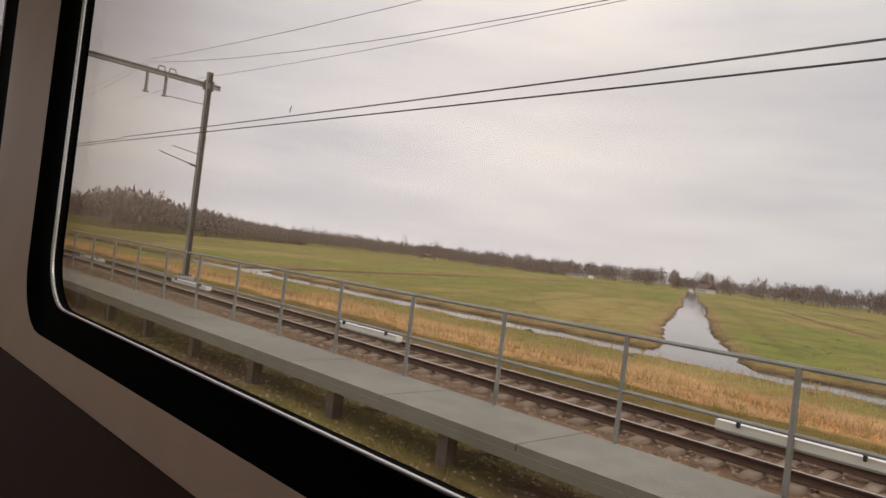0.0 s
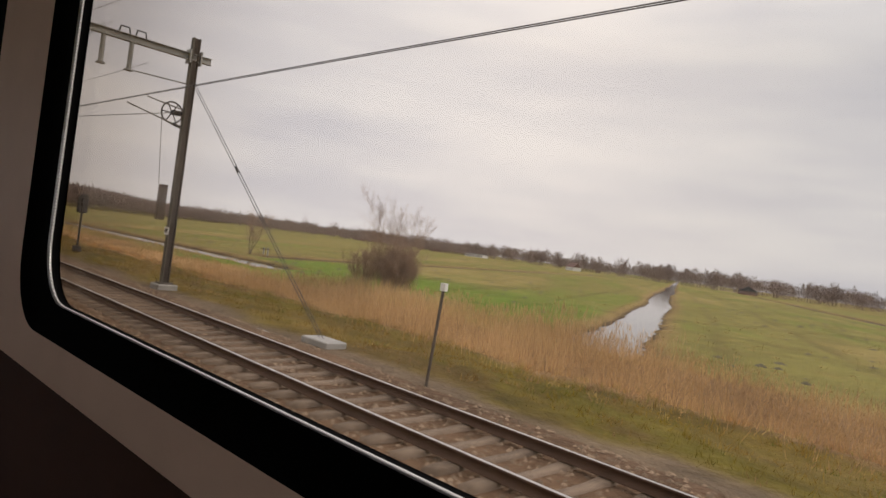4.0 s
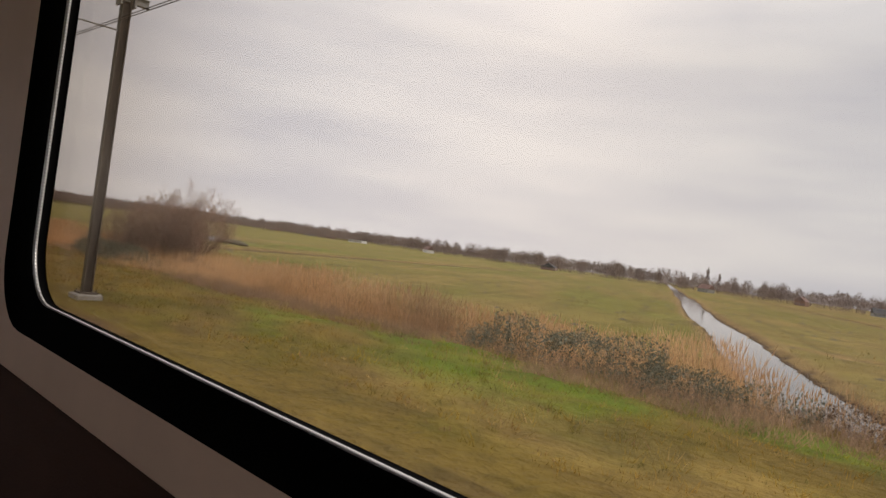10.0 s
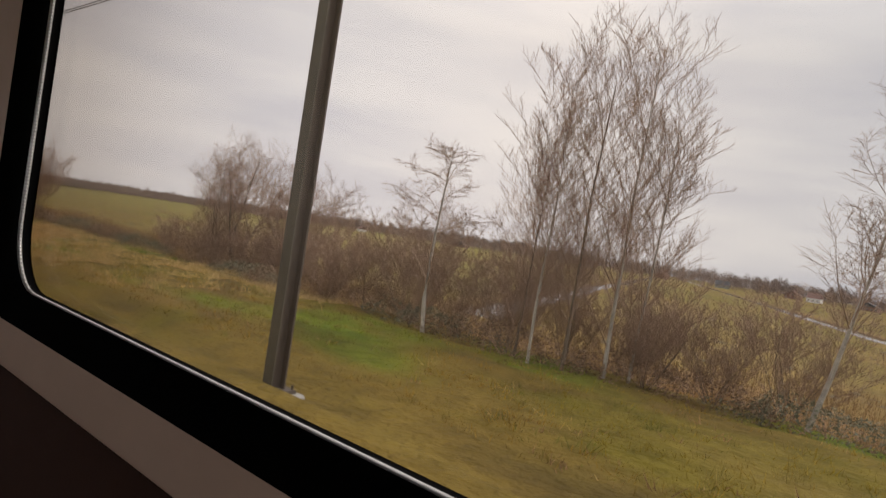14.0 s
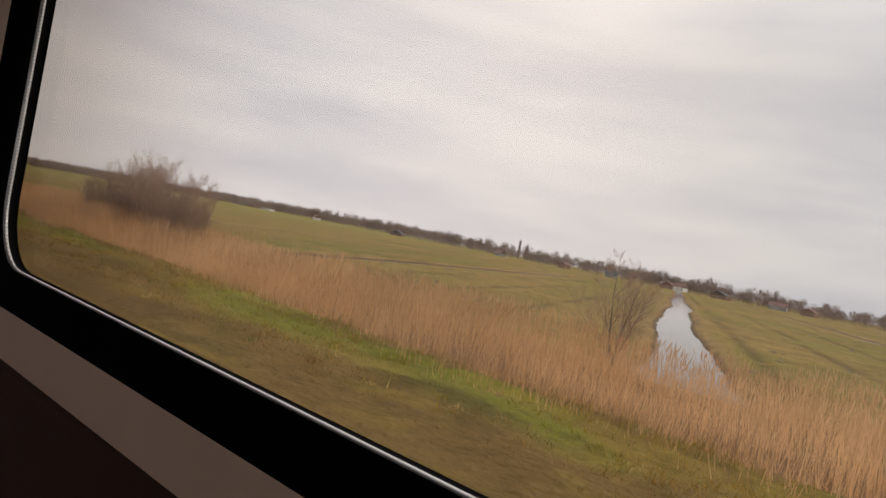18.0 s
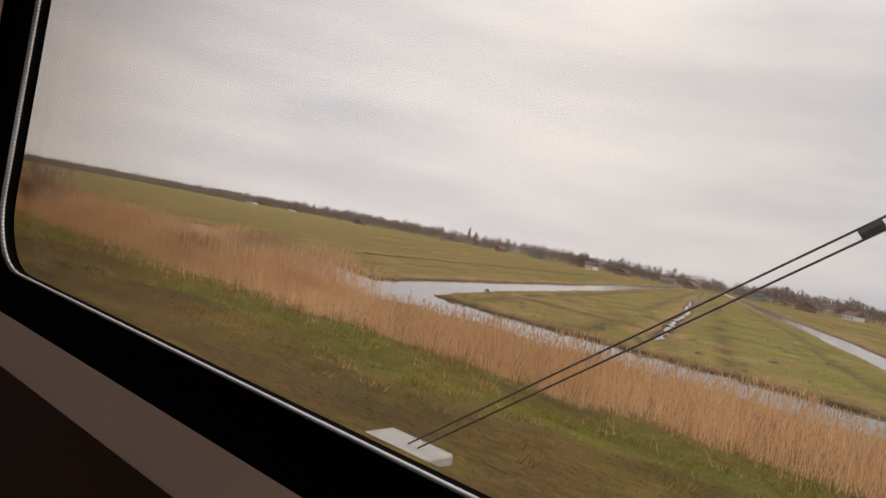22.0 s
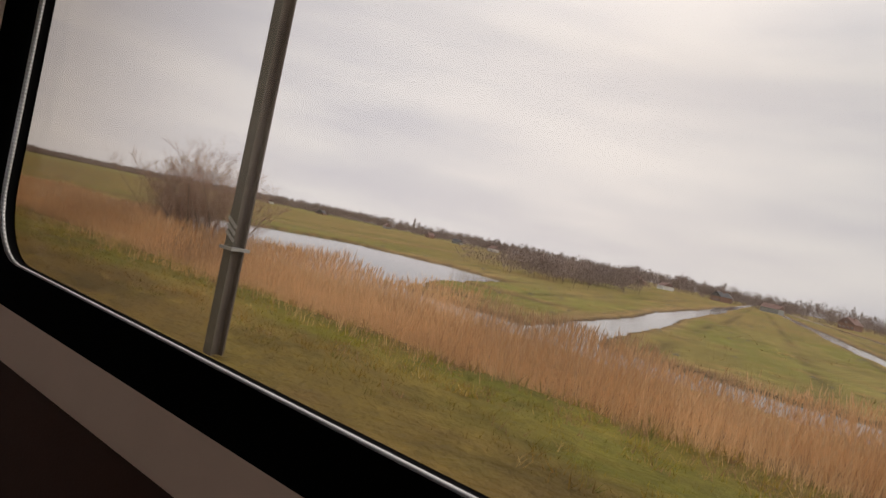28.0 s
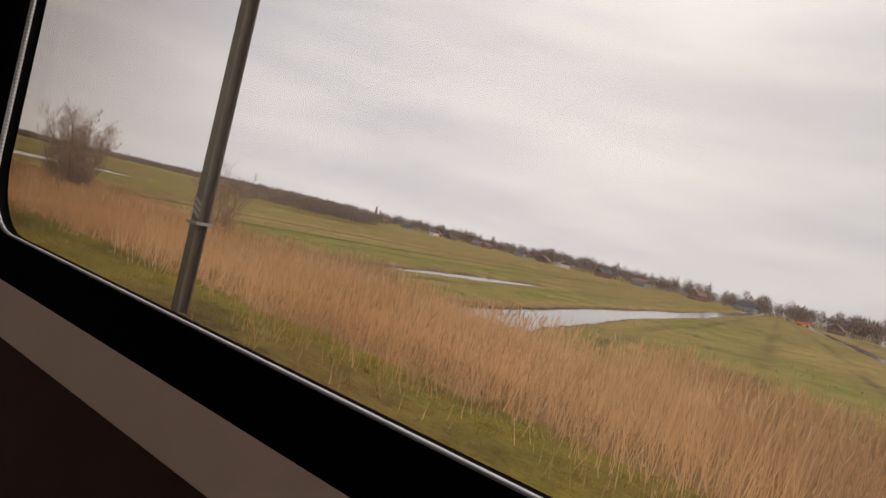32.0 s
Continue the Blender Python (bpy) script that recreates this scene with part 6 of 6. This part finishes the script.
# belt along the far road
k = 1900
bx = rng.uniform(-1500, 1250, k)
by = 625 + 25 * np.sin(bx * 0.006) + rng.normal(0, 14, k) + 0.02 * np.maximum(bx - 300, 0)
bh = 8.6 + 4.0 * rng.uniform(0, 1, k) + 3.6 * np.clip(wave(bx, by * 0, 0.021, 3), -0.6, 1.4) + 2.4 * np.clip(wave(bx, by * 0, 0.11, 1), 0, 1) + 1.8 * smooth(60, -60, bx)
far_trees("tree_belt", bx, by, bh, bh * rng.uniform(0.34, 0.6, k), "leafless grey-brown tree belt along the far road", 200, fat=0.26, base=0.12)
k = 420
bx = rng.uniform(-1500, 1250, k)
bh = rng.uniform(11.5, 17.5, k) + 1.8 * smooth(60, -60, bx)
far_trees("tree_belt", bx, 628 + 25 * np.sin(bx * 0.006) + rng.normal(0, 18, k), bh, bh * rng.uniform(0.16, 0.36, k), "taller round bare trees along the far road", 330, fat=0.15, base=0.2)
k = 1300
bx = rng.uniform(-1500, 1500, k)
far_trees("tree_belt", bx, 760 + rng.normal(0, 30, k) + 0.05 * np.maximum(bx, 0), rng.uniform(10, 16, k), rng.uniform(4, 6, k), "hazy distant tree belt", 90, fat=0.4, base=0.12)
k = 1500
bx = rng.uniform(-1500, 1250, k)
far_trees("hedge_belt", bx, 610 + 25 * np.sin(bx * 0.006) + rng.normal(0, 6, k), rng.uniform(1.4, 4.5, k), rng.uniform(1.6, 4.2, k), "low brown hedge along the far road", 45, fat=0.6, base=0.12)
# single trees that stand out
for nm, x, y, h, w, lb in (("poplar_tree", 33, 649, 21, 1.7, "tall narrow poplar in the far tree line"), ("poplar_tree", 44, 650, 18, 1.5, "tall narrow poplar in the far tree line"), ("round_tree", -177, 640, 17, 7.0, "big round bare tree in the far tree line"),
                           ("round_tree", 221, 640, 16, 7.5, "big round bare tree in the far tree line"), ("round_tree", -140, 645, 13, 6.0, "round bare tree in the far tree line"), ("conifer_tree", 330, 600, 13, 3.0, "dark conifer beside the far houses"), ("conifer_tree", 420, 605, 12, 2.6, "dark conifer beside the far houses"),
                           ("round_tree", 520, 640, 14, 6.0, "round bare tree in the far tree line"), ("round_tree", 700, 650, 15, 6.5, "round bare tree in the far tree line")):
    g = thing(nm, pose(x, y, FIELD_Z), lb, "tree", "far single trees")
    one = lambda q: np.array([float(q)])
    o = far_trees("crown", one(0), one(0), one(h), one(w), "", 420 if "round" in nm else 260, base=0.25 if "round" in nm else 0.05)
    for key in ("kind", "category"):
        if key in o:
            del o[key]
    for vtx in o.data.vertices:
        vtx.co.z -= FIELD_Z
    o.parent = g
    tr_ = part("trunk", tube((0, 0, -0.2), (0, 0, h * 0.5), h * 0.022, h * 0.012, 7), M["bark"], g)
# the wood behind the start
k = 2200
u, t_ = rng.uniform(0, 1, k), rng.uniform(0, 1, k) ** 1.5
wx_ = -235 - 175 * u - 260 * t_ - 60 * t_ * u
wy_ = 78 + 190 * u + 40 * t_ + 160 * t_ * u
wh = rng.uniform(10.5, 15.0, k) + 1.8 * wave(wx_, wy_, 0.03, 1)
wh *= np.interp(np.degrees(np.arctan2(wy_, -wx_)), [22, 33], [1.0, 0.6])
far_trees("bare_wood", wx_, wy_, wh, rng.uniform(3.2, 5.6, k), "dense leafless brown wood", 95, fat=0.3)
k = 900
wx_ = rng.uniform(-1300, -420, k)
wy_ = 0.60 * -wx_ + rng.uniform(-30, 120, k)
far_trees("bare_wood", wx_, wy_, rng.uniform(9, 14, k), rng.uniform(3.2, 5.5, k), "dense leafless brown wood", 100, fat=0.25)
k = 500
wx_ = rng.uniform(-1300, -300, k)
far_trees("bare_wood", wx_, rng.uniform(14, 60, k) - 0.02 * wx_, rng.uniform(6, 10, k), rng.uniform(2.5, 4.0, k), "leafless wood along the railway", 55)
k = 500
u = rng.uniform(0, 1, k)
far_trees("bare_wood", -410 + 60 * np.sin(u * 3) + rng.normal(0, 18, k), 255 + 300 * u + rng.normal(0, 12, k), rng.uniform(6.5, 10.5, k) * (1 + 0.4 * (rng.uniform(0, 1, k) < 0.12)) + 2.2 * np.clip(wave(600 * u, 0 * u, 0.05, 3), -0.5, 1.2), rng.uniform(2.8, 5.0, k), "leafless wood edge towards the far road", 130, fat=0.22)
# thicket on the island beyond the pond
k = 150
ts, tn = rng.uniform(786, 836, k), 0
u = rng.uniform(0, 1, k)
tx_, ty_ = slant(795 + rng.normal(0, 6, k), 112 + 90 * u + rng.normal(0, 3, k))
far_trees("thicket", tx_, ty_, rng.uniform(3.6, 6.8, k), rng.uniform(2.4, 4.0, k), "brown leafless thicket beyond the pond", 300, fat=0.2, material="far_wood", base=0.11)

# ---- far houses along the road ----
def house(x, y, w, d, h, rh, turn, wall, roof, label, gable_front=True):
    g = thing("house", pose(x, y, FIELD_Z, 0, 0, turn), label, "house", "far houses")
    part("wall", box((-w / 2, -d / 2, -0.3), (w / 2, d / 2, h)), M[wall], g)
    bm = bmesh.new()
    o = 0.4
    pts = [(-w / 2 - o, -d / 2 - o, h - 0.1), (w / 2 + o, -d / 2 - o, h - 0.1), (w / 2 + o, d / 2 + o, h - 0.1), (-w / 2 - o, d / 2 + o, h - 0.1)]
    ridge_ = [(0, -d / 2 - o, h + rh), (0, d / 2 + o, h + rh)] if gable_front else [(-w / 2 - o, 0, h + rh), (w / 2 + o, 0, h + rh)]
    for q in pts + ridge_:
        bm.verts.new(q)
    bmesh.ops.convex_hull(bm, input=bm.verts)
    rf = part("roof", bm, M[roof], g)
    part("chimney", box((w * 0.12, -0.4, h + rh * 0.4), (w * 0.12 + 0.7, 0.3, h + rh + 0.8)), M["brick_wall"], rf)
    k = max(2, int(w / 2.6))
    for i in range(k):
        xx = -w / 2 + w * (i + 0.5) / k
        wd = part("window", box((xx - 0.6, -d / 2 - 0.06, 0.9), (xx + 0.6, -d / 2 - 0.01, 2.2)), M["white_paint"], g, "white-framed window")
        part("pane", box((xx - 0.5, -d / 2 - 0.09, 1.0), (xx + 0.5, -d / 2 - 0.062, 2.1)), M["window_dark"], wd)
    if gable_front and rh > 2.5:
        wd = part("window", box((-0.6, -d / 2 - 0.5, h + 0.3), (0.6, -d / 2 - 0.42, h + 1.4)), M["white_paint"], g, "white-framed window")
        part("pane", box((-0.5, -d / 2 - 0.53, h + 0.4), (0.5, -d / 2 - 0.502, h + 1.3)), M["window_dark"], wd)
    return g


house(-371, 548, 26, 9, 3.2, 0.8, 0, "white_paint", "roof_dark", "long low white building below the far trees", False)
rr_ = random.Random(12)
for i, x in enumerate((-640, -520, -455, -250, -90, 60, 130, 185, 240, 262, 300, 345, 372, 430, 470, 505, 560, 600, 655, 700, 760, 800, 850, 905)):
    wl = ("brick_wall", "grey_panel", "brick_wall", "white_paint", "brick_wall", "grey_panel")[i % 6]
    rf = ("roof_tile", "roof_dark", "roof_tile")[i % 3]
    lb = {"white_paint": "white", "brick_wall": "brick", "grey_panel": "grey"}[wl] + " far house with a " + ("red tiled" if rf == "roof_tile" else "dark") + " gable roof"
    house(x, 588 + 22 * math.sin(x * 0.006) + rr_.uniform(-14, 10), rr_.uniform(8, 15), rr_.uniform(8, 11), rr_.uniform(2.6, 4.2), rr_.uniform(2.6, 4.4), rr_.uniform(-25, 25), wl, rf, lb, i % 2 == 0)
tk = thing("lorry", pose(742, 560, FIELD_Z, 0, 0, 10), "orange vehicle standing by the far road", "vehicle")
part("load_box", box((-4, -1.3, 0.9), (2.2, 1.3, 2.6), 0.1), M["orange"], tk)
part("cab", box((2.3, -1.2, 0.7), (4.2, 1.2, 2.7), 0.2), M["orange"], tk)
for a in (-3, -1.6, 3.1):
    for e in (-1.15, 1.15):
        part("wheel", tube((a, e - 0.15, 0.5), (a, e + 0.15, 0.5), 0.5, sides=12), M["black_paint"], tk)

# silage heap under a grey sheet
x, y = slant(208.6, 69.3)
sh = thing("silage_heap", pose(float(x), float(y), -1.75, 0, 0, 35), "low dark heap half covered by a grey plastic sheet", "heap")
bm = bmesh.new()
bmesh.ops.create_uvsphere(bm, u_segments=24, v_segments=10, radius=1)
for v in bm.verts:
    v.co = Vector((v.co.x * 4.6, v.co.y * 2.4, max(v.co.z, -0.1) * 0.75 * (1 + 0.2 * noise.noise(v.co * 3))))
part("soil", bm, M["mud"], sh)
bm = bmesh.new()
bmesh.ops.create_uvsphere(bm, u_segments=24, v_segments=12, radius=1)
for v in bm.verts:
    v.co = Vector((v.co.x * 2.6 - 2.4, v.co.y * 2.5, max(v.co.z, -0.05) * 0.75 * (1 + 0.35 * noise.noise(v.co * 4))))
part("sheet", bm, M["plastic_sheet"], sh, "crumpled grey plastic sheet")
# two posts and a bar of a small sluice beside the dam
x, y = line(31.8, 53.2)
fg = thing("sluice", pose(float(x), float(y), WATER_Z, 0, 0, 25), "small grey timber sluice posts in the ditch", "sluice")
for a in (-0.35, 0.35):
    part("post", box((a - 0.08, -0.08, -0.7), (a + 0.08, 0.08, 1.3)), M["grey_panel"], fg)
part("bar", box((-0.9, -0.05, 0.95), (0.9, 0.05, 1.08)), M["timber"], fg)
# ---- the carriage side: equal window bays along the whole line, one bay a metre ----
PANE_N = 0.185


def carriage(first, last):
    """The inner side of the carriage: sheets of rings round each window opening."""
    def ring(x0, x1, z0, z1, r, n):
        """A rounded rectangle, 8 points a corner."""
        pts = []
        for cx, cz, a0 in ((x0 + r, z0 + r, 180), (x1 - r, z0 + r, 270), (x1 - r, z1 - r, 0), (x0 + r, z1 - r, 90)):
            for k in range(8):
                a = radians(a0 + 90 * k / 7)
                pts.append((cx + r * math.cos(a), cz + r * math.sin(a), n))
        return np.array(pts)

    def bead(x0, x1, z0, z1, r, n, lift):
        """A ring that stands proud of the pane by lift."""
        q = ring(x0, x1, z0, z1, r, n)
        k = (n - lift) / n
        return np.stack([q[:, 0] * k, EYE_Z + (q[:, 1] - EYE_Z) * k, q[:, 2] * k], -1)
    L, d = 0.62, PANE_N
    top = EYE_Z + 0.36
    z_sil = EYE_Z - 0.087
    rings = [
        ring(-L + 0.016, 0.075, z_sil + 0.0032, top, 0.050, d + 0.0006),     # glass edge
        ring(-L + 0.015, 0.077, z_sil + 0.0030, top + 0.002, 0.050, d),
        bead(-L - 0.0040, 0.080, z_sil + 0.0015, top + 0.005, 0.052, d, 0.007),  # rubber lip
        bead(-L - 0.0045, 0.080, z_sil + 0.0014, top + 0.005, 0.052, d, 0.0074),
        bead(-L - 0.0066, 0.0805, z_sil + 0.0010, top + 0.0052, 0.052, d, 0.0088),   # bright trim with two pitted rows
        bead(-L - 0.0084, 0.081, z_sil + 0.0007, top + 0.0055, 0.052, d, 0.0094),
        bead(-L - 0.0118, 0.0815, z_sil + 0.0002, top + 0.006, 0.053, d, 0.0098),
        bead(-L - 0.0136, 0.0825, z_sil - 0.0003, top + 0.0065, 0.054, d, 0.0096),
        bead(-L - 0.0160, 0.083, z_sil - 0.0007, top + 0.007, 0.054, d, 0.0085),
        bead(-L - 0.0165, 0.084, z_sil - 0.0010, top + 0.008, 0.054, d, 0.0083),
        bead(-L - 0.088, 0.155, z_sil - 0.0300, top + 0.04, 0.064, d, 0.009),  # black rubber
        bead(-L - 0.090, 0.160, z_sil - 0.0310, top + 0.045, 0.066, d, 0.0095),
        ring(-L - 0.190, 0.190, z_sil - 0.0590, top + 0.10, 0.070, d - 0.012),  # lining
    ]
    mats = [1, 1, 1, 3, 0, 3, 0, 3, 1, 1, 1, 2]
    k = np.arange(first, last)
    m = len(rings[0])
    base = np.stack(rings)                     # rings, points, 3
    pts = np.repeat(base[None], len(k), 0)
    s = pts[..., 0] + k[:, None, None]
    x, y = line(s.ravel(), pts[..., 2].ravel())
    v = np.stack([x, y, pts[..., 1].ravel()], -1)
    idx = np.arange(len(v)).reshape(len(k), len(rings), m)
    names = (("window_trim", 0, "trim_metal", "two pitted rows along the bright trim round the carriage windows"), ("window_trim", 3, "trim_plain", "narrow bright metal trim round the carriage windows"), ("window_gasket", 1, "gasket", "broad black rubber gasket round the carriage windows"),
             ("window_lining", 2, "lining", "beige moulded plastic lining of the carriage windows"))
    for name, want, material, label in names:
        f = []
        for r, mi in enumerate(mats):
            if mi == want:
                a, b = idx[:, r], idx[:, r + 1]
                f.append(np.stack([a, np.roll(a, -1, 1), np.roll(b, -1, 1), b], -1).reshape(-1, 4))
        me = fast_mesh(name, v, np.concatenate(f), M[material], smooth=name == "window_lining")
        bm = bmesh.new()
        bm.from_mesh(me)
        bmesh.ops.delete(bm, geom=[q for q in bm.verts if not q.link_faces], context="VERTS")
        bm.to_mesh(me)
        bm.free()
        tagged(new(name, me), label, "window", kind="structure")


def swept(name, section, s0, s1, material, label, step=8.0, category="wall"):
    """A sheet drawn along the line from a section of (n, z)."""
    ss = np.arange(s0, s1 + 0.1, step)
    sec = np.array(section, float)
    S2, K = np.meshgrid(ss, np.arange(len(sec)), indexing="ij")
    x, y = line(S2.ravel(), sec[K.ravel(), 0])
    v = np.stack([x, y, sec[K.ravel(), 1]], -1)
    idx = np.arange(len(v)).reshape(S2.shape)
    f = np.stack([idx[:-1, :-1], idx[1:, :-1], idx[1:, 1:], idx[:-1, 1:]], -1).reshape(-1, 4)
    me = fast_mesh(name, v, f, M[material])
    along = me.attributes.new("along", "FLOAT", "POINT")
    along.data.foreach_set("value", S2.ravel().astype(np.float32))
    return tagged(new(name, me), label, category, kind="structure")


gm = bpy.data.materials.new("window_glass")
gm.use_nodes = True
gt = gm.node_tree
gt.nodes.clear()
go, gx, gtr, ggl, gfr = (gt.nodes.new("ShaderNode" + q) for q in ("OutputMaterial", "MixShader", "BsdfTransparent", "BsdfGlossy", "Fresnel"))
gtr.inputs["Color"].default_value = (0.955, 0.95, 0.945, 1)
ggl.inputs["Color"].default_value = (0.40, 0.35, 0.30, 1)
ggl.inputs["Roughness"].default_value, gfr.inputs["IOR"].default_value = 0.30, 1.8
# tint darkens towards each pane's rear edge: light lost at slanting view, some dirt
ga, gh, gf, gr, gm2 = (gt.nodes.new("ShaderNode" + q) for q in ("Attribute", "Math", "Math", "MapRange", "Mix"))
gh.operation = "ADD"
gh.inputs[1].default_value = 0.72
ga.attribute_name, gf.operation = "along", "FRACT"
gr.interpolation_type = "SMOOTHSTEP"
gr.inputs["From Min"].default_value, gr.inputs["From Max"].default_value = 0.08, 0.44
gr.inputs["To Min"].default_value, gr.inputs["To Max"].default_value = 1.0, 0.0
gm2.data_type = "RGBA"
gm2.inputs[6].default_value, gm2.inputs[7].default_value = (0.965, 0.96, 0.955, 1), (0.83, 0.80, 0.765, 1)
gt.links.new(ga.outputs["Fac"], gh.inputs[0])
gt.links.new(gh.outputs[0], gf.inputs[0])
gt.links.new(gf.outputs[0], gr.inputs["Value"])
gt.links.new(gr.outputs[0], gm2.inputs[0])
gt.links.new(gm2.outputs[2], gtr.inputs["Color"])
gt.links.new(gfr.outputs[0], gx.inputs[0])
gt.links.new(gtr.outputs[0], gx.inputs[1])
gt.links.new(ggl.outputs[0], gx.inputs[2])
gt.links.new(gx.outputs[0], go.inputs["Surface"])
M["glass"] = gm
C0, C1 = -4, 966
carriage(C0, C1)
zl = EYE_Z - 0.087 - 0.0585
swept("wall_lower", [(0.1728, zl + 0.002), (0.172, zl - 0.003), (0.165, zl - 0.012), (0.160, 1.1), (0.19, 1.1)], C0, C1, "lower_lining", "dark brown lower lining of the carriage side", 2.0)
swept("wall_upper", [(0.150, EYE_Z + 0.40), (0.140, 3.0), (-0.1, 3.35)], C0, C1, "lining", "beige upper lining of the carriage side")
# unseen shell keeps the inside dark; its far-side opening is sized to light the lining
swept("ceiling", [(-0.1, 3.35), (-2.2, 3.35), (-2.45, 3.08)], C0, C1, "lining", "beige carriage ceiling", category="ceiling")
swept("floor", [(0.15, 1.1), (-2.5, 1.1)], C0, C1, "lower_lining", "dark carriage floor", category="floor")
swept("wall_far_lower", [(-2.5, 1.1), (-2.5, 2.36)], C0, C1, "lower_lining", "dark lower lining of the far carriage side")
swept("wall_far_upper", [(-2.45, 3.08), (-2.5, 3.02)], C0, C1, "lining", "beige lining above the far windows")
swept("wall_outer", [(0.205, EYE_Z + 0.38), (0.21, 3.2), (-0.1, 3.55), (-2.3, 3.55), (-2.56, 3.2), (-2.56, 3.02)], C0, C1, "outer_paint", "painted outer roof and side of the carriage")
swept("wall_outer_lower", [(0.205, EYE_Z - 0.11), (0.21, 0.6), (-2.56, 0.6), (-2.56, 2.36)], C0, C1, "outer_paint", "painted outer lower side of the carriage")

pane = swept("window_1", [(PANE_N + 0.0025, EYE_Z - 0.10), (PANE_N + 0.0025, EYE_Z + 0.38)], C0, C1, "glass", "slightly hazy carriage window pane", 2.0, "window")
pane.visible_shadow = False
pane = swept("window_2", [(PANE_N + 0.0165, EYE_Z - 0.10), (PANE_N + 0.0165, EYE_Z + 0.38)], C0, C1, "glass", "outer pane of the double-glazed carriage window", 2.0, "window")
pane.visible_shadow = False
